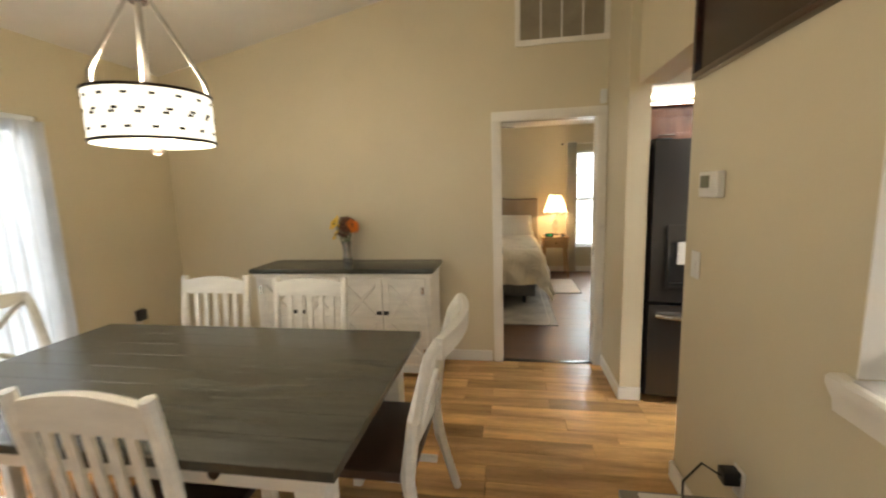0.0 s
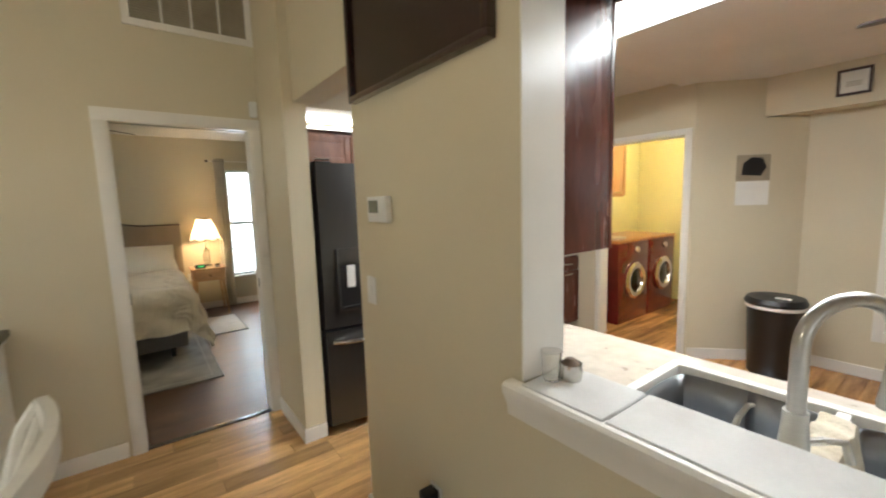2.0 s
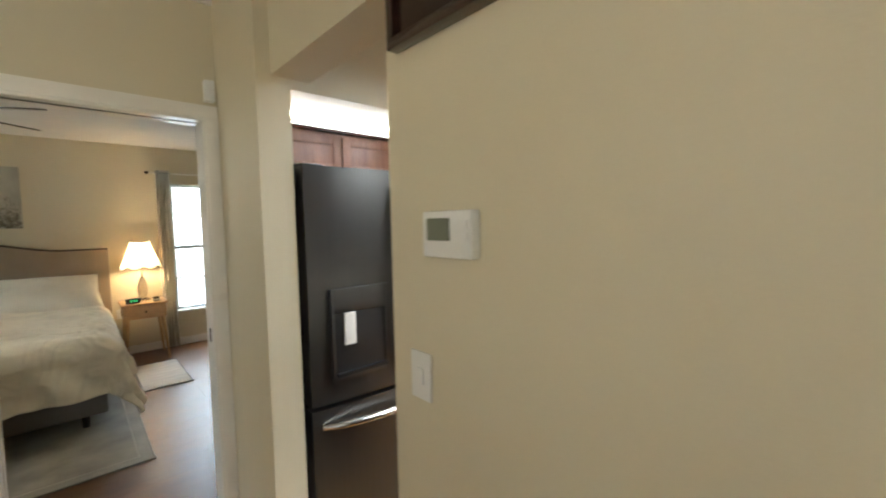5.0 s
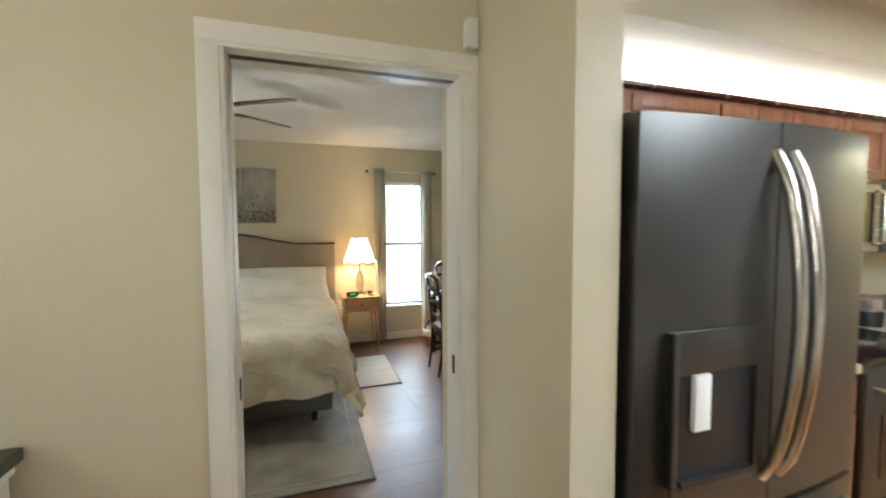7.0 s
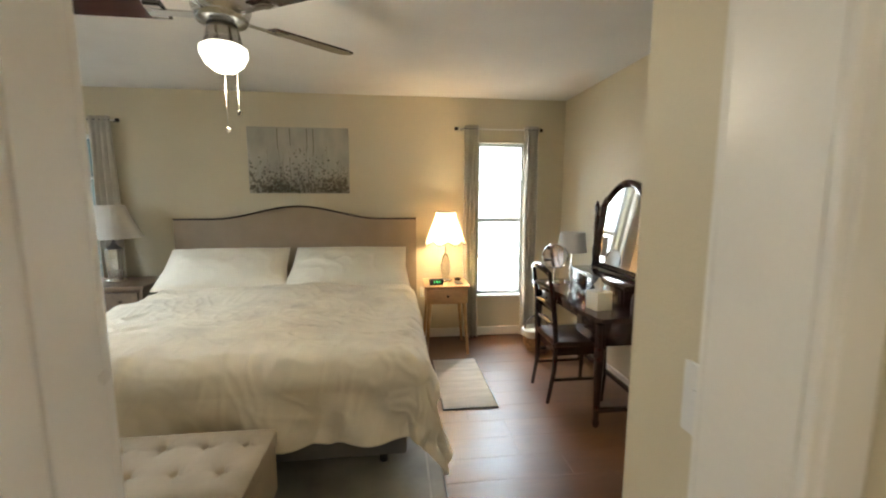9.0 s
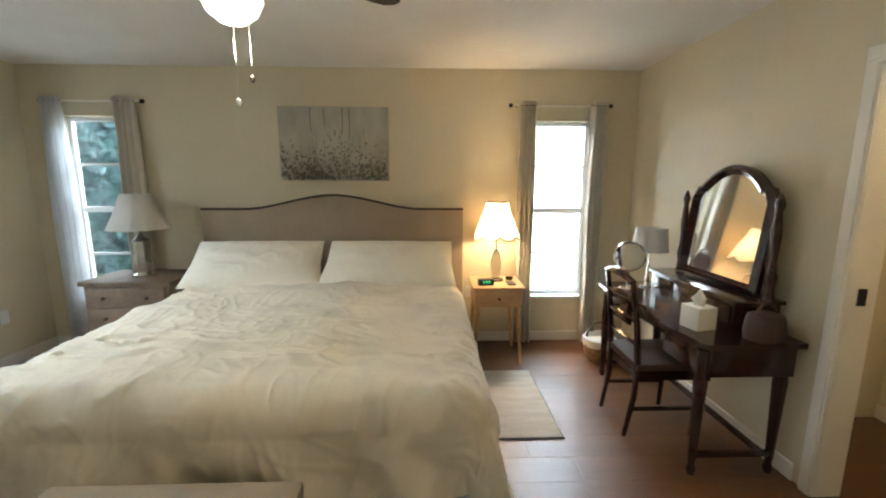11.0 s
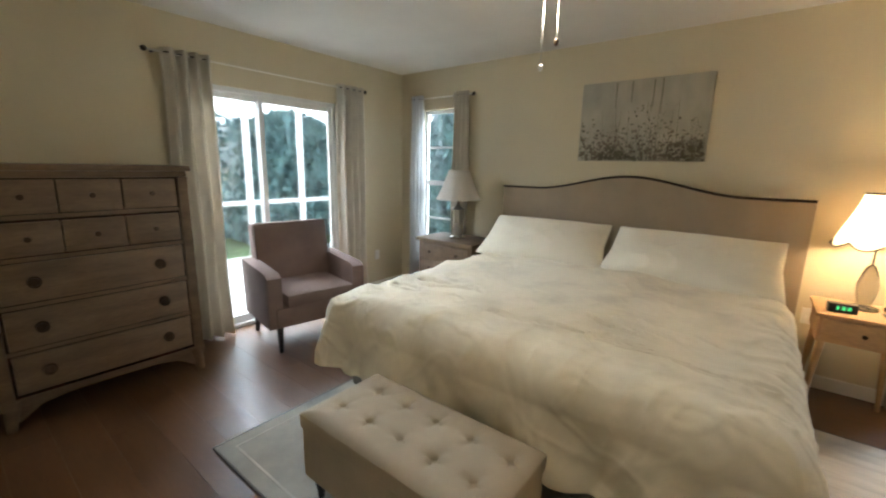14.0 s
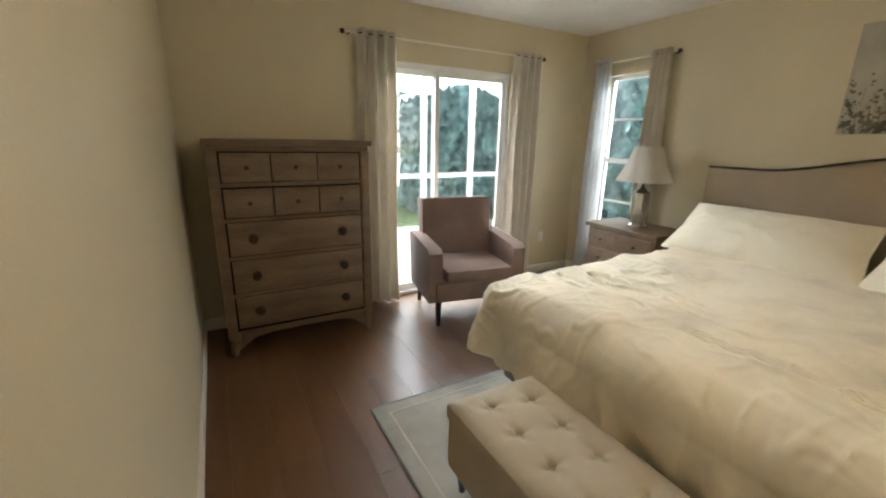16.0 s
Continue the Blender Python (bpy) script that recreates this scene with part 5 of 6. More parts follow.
# sideboard
sb = thing("sideboard", "distressed white sideboard with a dark grey top", "sideboard", (-1.275, -0.235, 0))
part("top", box(-0.765, 0.765, -0.225, 0.215, 0.875, 0.912), TABLEW, sb, "dark grey top", 0.006)
part("body", box(-0.735, 0.735, -0.19, 0.205, 0.10, 0.874), WHITEW, sb, "", 0.003)
part("cornice", box(-0.75, 0.75, -0.205, 0.206, 0.845, 0.874), WHITEW, sb, "", 0.006)
part("plinth", boxes((-0.735, 0.735, -0.20, -0.185, 0.06, 0.13), (-0.735, -0.65, -0.195, 0.2, 0, 0.1), (0.65, 0.735, -0.195, 0.2, 0, 0.1)), WHITEW, sb, "", 0.004)
for i in range(4):
    x0 = -0.70 + i * 0.352
    d = part("door", box(x0, x0 + 0.344, -0.203, -0.191, 0.16, 0.835), WHITEW, sb, "", 0.002)
    part("door_frame", boxes((x0, x0 + 0.05, -0.214, -0.203, 0.16, 0.835), (x0 + 0.294, x0 + 0.344, -0.214, -0.203, 0.16, 0.835), (x0 + 0.05, x0 + 0.294, -0.214, -0.203, 0.785, 0.835), (x0 + 0.05, x0 + 0.294, -0.214, -0.203, 0.16, 0.21), (x0 + 0.05, x0 + 0.294, -0.214, -0.203, 0.47, 0.52)), WHITEW, d, "", 0.002)
    for z0, z1 in ((0.52, 0.785), (0.21, 0.47)):
        for s in (0, 1):
            p, q = (x0 + 0.05, z0 if s else z1), (x0 + 0.294, z1 if s else z0)
            part("brace", b_rod(bmesh.new(), (p[0], -0.206, p[1]), (q[0], -0.206, q[1]), 0.014, 0.014, 6), WHITEW, d)
    kx = x0 + (0.32 if i % 2 == 0 else 0.024)
    part("latch", box(kx - 0.02, kx + 0.02, -0.224, -0.215, 0.545, 0.575), BLACKP, d, "black latch")
    hx = x0 + (0.022 if i % 2 == 0 else 0.322)
    for z in (0.24, 0.74):
        part("hinge", box(hx - 0.012, hx + 0.012, -0.219, -0.2145, z - 0.035, z + 0.035), STEEL, d, "grey metal hinge")
vs = thing("flower_vase", "glass vase of yellow and orange flowers on the sideboard", "vase", (-1.29, -0.20, 0.913))
part("vase", b_lathe(bmesh.new(), [(0.035, 0.0), (0.042, 0.01), (0.04, 0.06), (0.032, 0.12), (0.045, 0.185), (0.042, 0.185), (0.028, 0.12), (0.034, 0.02), (0.0, 0.015)], (0, 0, 0), 20), MERC, vs)
rng = random.Random(5)
for i in range(19):
    a, rr = rng.uniform(0, 6.28), rng.uniform(0.02, 0.135)
    hz = rng.uniform(0.24, 0.36)
    hx, hy = rr * math.cos(a), rr * math.sin(a) * 0.7
    part("stem", rod((hx * 0.2, hy * 0.2, 0.15), (hx, hy, hz), 0.003, 0.002, 6), STEMM, vs)
    bm = bmesh.new()
    ax = Vector((hx, hy - 0.05, 0.06)).normalized().to_track_quat("Z", "Y").to_matrix().to_4x4()
    for k in range(11):
        an = 2 * math.pi * k / 11
        r = rng.uniform(0.050, 0.068)
        pts = [(0.008 * math.cos(an), 0.008 * math.sin(an), 0), (r * 0.7 * math.cos(an - 0.25), r * 0.7 * math.sin(an - 0.25), 0.008), (r * math.cos(an), r * math.sin(an), 0.004), (r * 0.7 * math.cos(an + 0.25), r * 0.7 * math.sin(an + 0.25), 0.008)]
        bm.faces.new([bm.verts.new((Matrix.Translation((hx, hy, hz)) @ ax) @ Vector(p)) for p in pts])
    fl = part("blossom", bm, (FLY if hx < -0.05 else FLB if hx < 0.02 or i % 4 == 0 else FLO), vs)
    part("heart", b_lathe(bmesh.new(), [(0.012, 0.0), (0.010, 0.008), (0.0, 0.011)], (hx, hy - 0.004, hz + 0.002), 8), FLB, fl)

# drum pendant
pl = thing("drum_pendant_lamp", "lit drum pendant with dark dotted glass panels", "pendant lamp", (-1.37, -1.90, 0))
R = 0.217
part("shade", b_lathe(bmesh.new(), [(R, 1.735), (R, 1.915), (R - 0.006, 1.915), (R - 0.006, 1.735), (R, 1.735)], (0, 0, 0), 48), DRUM, pl, "glowing cream drum shade")
part("diffuser", b_lathe(bmesh.new(), [(0.0, 1.724), (0.11, 1.724), (R - 0.003, 1.727)], (0, 0, 0), 48), DRUM, pl, "glowing bottom diffuser")
part("finial", b_lathe(bmesh.new(), [(0.0, 1.685), (0.016, 1.69), (0.022, 1.705), (0.03, 1.712)], (0, 0, 0), 16), BRONZE, pl)
for z in (1.732, 1.918):
    part("ring", b_lathe(bmesh.new(), [(R - 0.001, z - 0.005), (R + 0.005, z - 0.005), (R + 0.005, z + 0.006), (R - 0.001, z + 0.006), (R - 0.001, z - 0.005)], (0, 0, 0), 48), BRONZE, pl, "dark bronze ring")
bm = bmesh.new()
for row, z in enumerate((1.770, 1.822, 1.836, 1.888)):
    for k in range(16):
        a = 2 * math.pi * (k + (0, 0.44, 0.58, 0)[row]) / 16
        m = Matrix.Rotation(a, 4, "Z") @ Matrix.Translation((R + 0.001, 0, z))
        for s in (45, -45):
            b_box(bm, -0.002, 0.002, -0.011, 0.011, -0.0035, 0.0035, m @ Matrix.Rotation(radians(s * 0.4), 4, "X"))
ob = part("bead", bm, BRONZE, pl, "small dark beads on the shade")
tagged(ob, kind="stuff")
for k in range(3):
    a = radians(20 + 120 * k)
    c, s = math.cos(a), math.sin(a)
    part("arm", b_tube(bmesh.new(), [(R * c, R * s, 1.92), (R * 0.97 * c, R * 0.97 * s, 1.97), (0.03 * c, 0.03 * s, 2.30)], 0.008, 8), NICKEL, pl)
part("stem", rod((0, 0, 1.95), (0, 0, 2.85), 0.011), NICKEL, pl)
part("hub", b_lathe(bmesh.new(), [(0.03, 2.27), (0.045, 2.29), (0.045, 2.33), (0.02, 2.35)], (0, 0, 0), 18), BRONZE, pl)
part("canopy", b_lathe(bmesh.new(), [(0.02, 2.84), (0.07, 2.87), (0.07, 2.95)], (0, 0, 0), 20), BRONZE, pl)

# return vent
vt = thing("air_vent", "white framed return air grille high on the wall", "vent", (0.47, 0, 0))
part("frame", boxes((-0.35, 0.35, -0.02, -0.001, 2.585, 2.625), (-0.35, 0.35, -0.02, -0.001, 3.16, 3.20), (-0.35, -0.31, -0.02, -0.001, 2.625, 3.16), (0.31, 0.35, -0.02, -0.001, 2.625, 3.16)), TRIM, vt, "", 0.004)
part("filter", box(-0.31, 0.31, -0.006, -0.001, 2.625, 3.16), VENTM, vt, "beige filter backing")
for i in range(3):
    x = -0.31 + 0.155 * (i + 1)
    part("bar", box(x - 0.006, x + 0.006, -0.018, -0.007, 2.625, 3.16), TRIM, vt)
for i in range(36):
    z = 2.632 + i * 0.0147
    part("slat", box(-0.31, 0.31, -0.014, -0.007, z, z + 0.003), VENTM, vt)
sn = thing("motion_sensor", "small white sensor box in the corner", "sensor")
part("case", box(0.762, 0.806, -0.046, -0.001, 2.12, 2.22), WHITEP, sn, "", 0.006)
part("lens", box(0.772, 0.796, -0.049, -0.046, 2.135, 2.165), WHITEP, sn, "", 0.001)
th = thing("thermostat", "white wall thermostat with a grey display", "thermostat")
part("case", box(0.850, 0.879, -1.690, -1.535, 1.440, 1.543), WHITEP, th, "", 0.006)
part("display", box(0.847, 0.850, -1.625, -1.555, 1.478, 1.527), mat("grey_lcd", (0.16, 0.17, 0.12), 0.3, var=0.05), th, "grey display")
for i in range(2):
    part("button", box(0.847, 0.850, -1.680, -1.638, 1.478 + i * 0.026, 1.496 + i * 0.026), WHITEP, th)
sp = thing("wall_switch", "white double switch plate on the beige wall", "switch")
part("plate", box(0.873, 0.879, -1.525, -1.45, 1.08, 1.20), WHITEP, sp, "", 0.002)
part("toggle", box(0.868, 0.873, -1.50, -1.475, 1.12, 1.16), WHITEP, sp)
fp = thing("framed_picture", "large dark picture in a thin dark frame high on the wall", "picture")
part("frame", boxes((0.845, 0.879, -2.27, -1.42, 1.935, 1.96), (0.845, 0.879, -2.27, -1.42, 2.575, 2.60), (0.845, 0.879, -2.27, -2.245, 1.96, 2.575), (0.845, 0.879, -1.445, -1.42, 1.96, 2.575)), DARKW, fp, "", 0.003)
part("picture", box(0.860, 0.879, -2.245, -1.445, 1.96, 2.575), DARKPIC, fp)
outlet((-3.07, -0.53, 0.50), 90, "outlet with a black adapter near the corner")
solo("adapter", soften(box(-3.061, -3.02, -0.568, -0.492, 0.485, 0.575), 0.004), BLACKP, "black adapter plugged into the outlet", "adapter")
o = outlet((0.88, -1.93, 0.42), -90, "white outlet low beside the side table")
bm = soften(box(0.815, 0.871, -1.955, -1.905, 0.42, 0.47), 0.004)
solo("plug", bm, BLACKP, "black power plug in the outlet", "plug")
cu = thing("sheer_curtain", "white sheer panel over the glass door", "curtain", (-3.04, -1.36, 0), 90)
cob = part("panel", b_sheet(bmesh.new(), lambda u, v: ((u - 0.5) * 0.62, 0.03 * math.sin(u * 50), 2.04 - 1.99 * v), 60, 8), SHEER, cu)
solid(cob, 0.003)
st = thing("side_table", "low grey side table with cables on it", "side table", (0.66, -2.35, 0))
part("top", box(-0.22, 0.20, -0.33, 0.33, 0.40, 0.425), GREYT, st, "", 0.006)
part("body", box(-0.20, 0.19, -0.31, 0.31, 0.04, 0.40), GREYT, st, "", 0.004)
for x in (-0.17, 0.16):
    for y in (-0.28, 0.28):
        part("foot", rod((x, y, 0.04), (x, y, 0), 0.02, 0.016), BLACKP, st)
solo("power_adapter", soften(box(0.68, 0.76, -2.30, -2.16, 0.426, 0.47), 0.006), BLACKP, "black power adapter on the side table", "adapter")
solo("cable", b_tube(bmesh.new(), [(0.82, -1.93, 0.44), (0.74, -1.95, 0.50), (0.66, -2.0, 0.46), (0.62, -2.1, 0.435), (0.68, -2.2, 0.44)], 0.004, 6), BLACKP, "thin black cable between plug and adapter", "cable")
solo("magazine", soften(box(0.50, 0.64, -2.24, -2.04, 0.426, 0.434), 0.002), PAPER, "pale magazine on the side table", "magazine")

# ---- kitchen ----
fr = thing("fridge", "black stainless french-door fridge with an ice dispenser", "fridge", (1.425, 0, 0))
part("body", box(-0.44, 0.44, -0.53, 0.25, 0.02, 1.755), BLACKP, fr, "black cabinet sides", 0.006)


def bowed(x0, x1, z0, z1):
    bm = bmesh.new()
    pts = [(x0, -0.535), (x1, -0.535)]
    for i in range(9):
        x = x1 + (x0 - x1) * i / 8
        pts.append((x, -0.60 - 0.035 * (1 - (x / 0.46) ** 2)))
    b_extrude(bm, pts, "z", z0, z1)
    return soften(bm, 0.008, 2)


ld = part("door", bowed(-0.445, -0.003, 0.72, 1.77), STEELD, fr)
rd = part("door", bowed(0.003, 0.445, 0.72, 1.77), STEELD, fr)
fz = part("freezer_drawer", bowed(-0.445, 0.445, 0.06, 0.70), STEELD, fr)
part("hinge_cap", box(-0.43, -0.33, -0.56, -0.45, 1.756, 1.785), BLACKP, fr, "", 0.006)
for sgn, d in ((-1, ld), (1, rd)):
    part("handle", b_tube(bmesh.new(), [(0.012 + sgn * 0.033, -0.632 - 0.075 * math.sin(math.pi * k / 16) ** 0.6, 0.80 + 0.89 * k / 16) for k in range(17)], 0.0155, 12), HANDLE, d, "polished bar handle")
part("handle", b_tube(bmesh.new(), [(0.40 * (k / 8 - 1), -0.61 - 0.085 * math.sin(math.pi * k / 16) ** 0.6, 0.625) for k in range(17)], 0.017, 12), HANDLE, fz, "polished bar handle")
part("dispenser", box(-0.355, -0.068, -0.637, -0.60, 0.83, 1.23), BLACKP, ld, "black dispenser recess", 0.006)
part("dispenser_frame", boxes((-0.362, -0.345, -0.645, -0.6372, 0.82, 1.235), (-0.078, -0.062, -0.645, -0.6372, 0.82, 1.235), (-0.345, -0.078, -0.645, -0.6372, 0.82, 0.842)), STEELD, ld, "dark steel surround", 0.002)
part("dispenser_panel", box(-0.345, -0.078, -0.645, -0.6372, 1.125, 1.235), STEELD, ld, "dark steel control panel", 0.003)
part("paddle", box(-0.30, -0.245, -0.652, -0.6372, 0.98, 1.124), WHITEP, ld, "pale dispenser paddle", 0.004)
part("tray", box(-0.34, -0.083, -0.655, -0.6372, 0.843, 0.858), BLACKP, ld)


def cabinet(name, x0, x1, y_back, y_front, z0, z1, doors, label, m, drawer=0.0, pull="bar"):
    """Cabinet unit facing -y with framed doors."""
    c = thing(name, label, "cabinet", (0, 0, 0), 0, name + "s")
    part("body", box(x0, x1, y_front, y_back, z0, z1), m, c)
    w = (x1 - x0) / doors
    for i in range(doors):
        a, b = x0 + i * w + 0.006, x0 + (i + 1) * w - 0.006
        zt = z1 - 0.02 - (drawer + 0.015 if drawer else 0)
        zb = z0 + 0.02
        d = part("door", box(a, b, y_front - 0.016, y_front - 0.001, zb, zt), m, c, "", 0.002)
        f = 0.05
        part("door_frame", boxes((a, a + f, y_front - 0.023, y_front - 0.0165, zb, zt), (b - f, b, y_front - 0.023, y_front - 0.0165, zb, zt), (a + f, b - f, y_front - 0.023, y_front - 0.0165, zt - f, zt), (a + f, b - f, y_front - 0.023, y_front - 0.0165, zb, zb + f)), m, d, "", 0.002)
        hz = zb + 0.03 if z0 > 1.0 else zt - 0.03
        part("handle", b_tube(bmesh.new(), [((a + b) / 2 - 0.06, y_front - 0.024, hz), ((a + b) / 2 - 0.05, y_front - 0.045, hz), ((a + b) / 2 + 0.05, y_front - 0.045, hz), ((a + b) / 2 + 0.06, y_front - 0.024, hz)], 0.005, 6), CHROME, d)
        if drawer:
            dd = part("drawer", box(a, b, y_front - 0.02, y_front - 0.001, z1 - 0.02 - drawer, z1 - 0.02), m, c, "", 0.003)
            part("handle", b_tube(bmesh.new(), [((a + b) / 2 - 0.06, y_front - 0.02, z1 - 0.09), ((a + b) / 2 - 0.05, y_front - 0.042, z1 - 0.09), ((a + b) / 2 + 0.05, y_front - 0.042, z1 - 0.09), ((a + b) / 2 + 0.06, y_front - 0.02, z1 - 0.09)], 0.005, 6), CHROME, dd)
    return c


# Paler, pinker copy of the cherry: the strip light's glare is in its colour
UP = mat("cherry_cabinet_strip_lit", (0.36, 0.16, 0.09), 0.35, var=0.18, scale=3, stretch=(5, 5, 1), grain=0.25, bump=0.03)
for x0, x1, z0, n in ((0.98, 1.95, 1.80, 2), (1.955, 2.42, 1.36, 2), (2.425, 3.18, 1.72, 2), (3.185, 4.04, 1.36, 2)):
    cabinet("upper_cabinet", x0, x1, 0.269, -0.04, z0, 2.05, n, "cherry wood wall cabinet with framed doors", UP)
part("crown", box(0.98, 4.04, -0.075, 0.0, 2.051, 2.07), CHERRY, thing("crown_moulding", "dark crown moulding along the cabinet tops", "moulding"), "", 0.004)
solo("cabinet_light", soften(box(0.99, 4.03, 0.04, 0.12, 2.07, 2.11), 0.004), TUBE, "glowing light strip above the wall cabinets", "light")
cabinet("base_cabinet", 1.955, 2.42, 0.269, -0.33, 0.09, 0.87, 1, "cherry wood base cabinet beside the range", UP, 0.14)
cabinet("base_cabinet", 3.19, 4.04, 0.269, -0.33, 0.09, 0.87, 2, "dark cherry base cabinet in the corner", CHERRY, 0.14)
solo("worktop", boxes((1.945, 2.425, -0.36, 0.268, 0.871, 0.91)), COUNTER, "beige worktop beside the range", "worktop", bev=0.004)
solo("worktop", boxes((3.185, 4.045, -0.36, 0.268, 0.871, 0.91)), COUNTER, "beige worktop in the kitchen corner", "worktop", bev=0.004)
solo("backsplash", boxes((1.945, 4.03, 0.248, 0.268, 0.911, 1.02), (4.03, 4.048, -0.36, 0.268, 0.911, 1.02)), GREYW, "low dark backsplash behind the worktop", "backsplash", bev=0.002)
rg = thing("range", "black stainless range with a glass cooktop", "stove", (2.805, 0, 0))
part("body", box(-0.375, 0.375, -0.34, 0.245, 0.03, 0.885), BLACKP, rg, "", 0.004)
part("cooktop", box(-0.378, 0.378, -0.35, 0.246, 0.886, 0.915), BLACKG, rg, "black glass cooktop", 0.004)
od = part("oven_door", box(-0.37, 0.37, -0.375, -0.341, 0.30, 0.87), STEELD, rg, "", 0.006)
part("window", box(-0.26, 0.26, -0.379, -0.3755, 0.40, 0.68), BLACKG, od)
part("handle", b_tube(bmesh.new(), [(-0.33, -0.375, 0.80), (-0.32, -0.42, 0.80), (0.32, -0.42, 0.80), (0.33, -0.375, 0.80)], 0.013, 8), CHROME, od)
part("lower_drawer", box(-0.37, 0.37, -0.37, -0.341, 0.06, 0.285), STEELD, rg, "", 0.006)
mw = thing("microwave", "stainless microwave mounted over the range", "microwave", (2.80, 0, 0))
part("body", box(-0.37, 0.37, -0.12, 0.26, 1.35, 1.715), STEELD, mw, "", 0.005)
part("door", box(-0.37, 0.19, -0.135, -0.121, 1.36, 1.70), STEEL, mw, "", 0.004)
part("window", box(-0.31, 0.13, -0.139, -0.1355, 1.41, 1.66), BLACKG, mw)
part("handle", b_tube(bmesh.new(), [(0.165, -0.136, 1.39), (0.165, -0.165, 1.41), (0.165, -0.165, 1.65), (0.165, -0.136, 1.67)], 0.009, 8), CHROME, mw)
part("keypad", box(0.20, 0.365, -0.135, -0.121, 1.36, 1.70), BLACKG, mw)
cn = thing("canister_set", "stacked dark and clear canisters by the range", "canister", (3.32, 0.05, 0.911))
part("jar", b_lathe(bmesh.new(), [(0.07, 0), (0.075, 0.08), (0.07, 0.09)], (0, 0, 0), 18), BLACKP, cn)
part("jar", b_lathe(bmesh.new(), [(0.065, 0.092), (0.07, 0.16), (0.05, 0.175)], (0, 0, 0), 18), MERC, cn)
solo("red_dish", b_lathe(bmesh.new(), [(0.05, 0.0), (0.06, 0.02), (0.055, 0.04), (0.0, 0.035)], (3.30, -0.17, 0.911), 18), REDP, "small red dish on the worktop", "dish")
cm = thing("coffee_maker", "silver and black coffee maker beside the fridge", "coffee maker", (2.12, 0.0, 0.911))
part("base", box(-0.09, 0.09, -0.12, 0.12, 0, 0.03), BLACKP, cm, "", 0.006)
part("column", box(-0.09, 0.09, 0.03, 0.12, 0.03, 0.32), BLACKP, cm, "", 0.006)
part("head", box(-0.09, 0.09, -0.12, 0.12, 0.25, 0.33), STEEL, cm, "", 0.01)
hk = thing("wall_hook", "small dark hook rail on the bright wall", "hook", (4.048, -0.30, 1.72))
part("rail", box(-0.012, -0.001, -0.10, 0.10, -0.008, 0.008), BRONZE, hk)
for y in (-0.07, 0.07):
    part("hook", b_tube(bmesh.new(), [(-0.012, y, 0), (-0.035, y, -0.01), (-0.04, y, 0.015)], 0.005, 6), BRONZE, hk)

# sink side, along the pass-through
sbase = thing("sink_cabinet", "dark cherry base cabinets under the sink", "cabinet")
part("body", box(1.045, 1.66, -4.7, -1.45, 0.09, 0.66), CHERRY, sbase)
part("upper_rail", box(1.63, 1.66, -4.7, -1.45, 0.66, 0.87), CHERRY, sbase)
part("plinth", box(1.045, 1.55, -4.7, -1.45, 0.0, 0.09), BLACKP, sbase)
for i in range(6):
    y0 = -1.47 - (i + 1) * 0.535
    part("door", box(1.661, 1.678, y0 + 0.01, y0 + 0.525, 0.12, 0.85), CHERRY, sbase, "", 0.003)
wtp = thing("sink_worktop", "beige mottled worktop around the sink", "worktop")
for r in ((1.063, 1.70, -2.43, -1.42, 0.871, 0.91), (1.60, 1.70, -3.33, -2.43, 0.871, 0.91), (1.063, 1.70, -4.7, -3.33, 0.871, 0.91)):
    part("slab", box(*r), COUNTER, wtp)
solo("sink_deck", soften(box(1.063, 1.20, -3.33, -2.43, 0.871, 0.912), 0.003), MARBLE, "white marble strip behind the sink", "worktop")
sk = thing("kitchen_sink", "white-rimmed stainless double sink", "sink")
part("rim", boxes((1.201, 1.235, -3.33, -2.43, 0.885, 0.922), (1.565, 1.599, -3.33, -2.43, 0.885, 0.922), (1.235, 1.565, -2.465, -2.43, 0.885, 0.922), (1.235, 1.565, -3.33, -3.295, 0.885, 0.922), (1.235, 1.565, -2.90, -2.87, 0.875, 0.918)), TRIM, sk, "white sink rim", 0.006)
for a, b in ((-2.87, -2.465), (-3.295, -2.90)):
    def bowl(u, v, a=a, b=b):
        ang = 2 * math.pi * u
        cx_, cy_ = 1.40, (a + b) / 2
        sx, sy = 0.165, (b - a) / 2
        k = [(1.0, 0.90), (0.985, 0.80), (0.95, 0.72), (0.85, 0.70), (0.1, 0.692), (0.001, 0.692)]
        i = min(int(v * 5 + 1e-6), 5)
        s, z = k[i]
        c, sn_ = math.cos(ang), math.sin(ang)
        q = 1 / max(abs(c), abs(sn_)) ** 0.8
        return (cx_ + sx * s * c * min(q, 1.26) * 0.99, cy_ + sy * s * sn_ * min(q, 1.26) * 0.99, z)
    bm = b_sheet(bmesh.new(), bowl, 40, 5)
    solid(part("bowl", bm, BOWLM, sk, "stainless bowl"), 0.002)
    part("strainer", b_lathe(bmesh.new(), [(0.0, 0.694), (0.03, 0.695), (0.045, 0.699), (0.045, 0.694)], (1.40, (a + b) / 2, 0), 20), CHROME, sk)
fc = thing("faucet", "brushed steel gooseneck faucet with a pull-down head", "faucet", (1.17, -2.86, 0.913))
part("body", b_lathe(bmesh.new(), [(0.036, 0.0), (0.034, 0.012), (0.030, 0.04), (0.0235, 0.11), (0.0225, 0.14)], (0, 0, 0), 20), NICKEL, fc)
part("spray_button", box(0.194, 0.203, -0.137, -0.123, 0.19, 0.235), BLACKP, fc, "black spray button", 0.002)
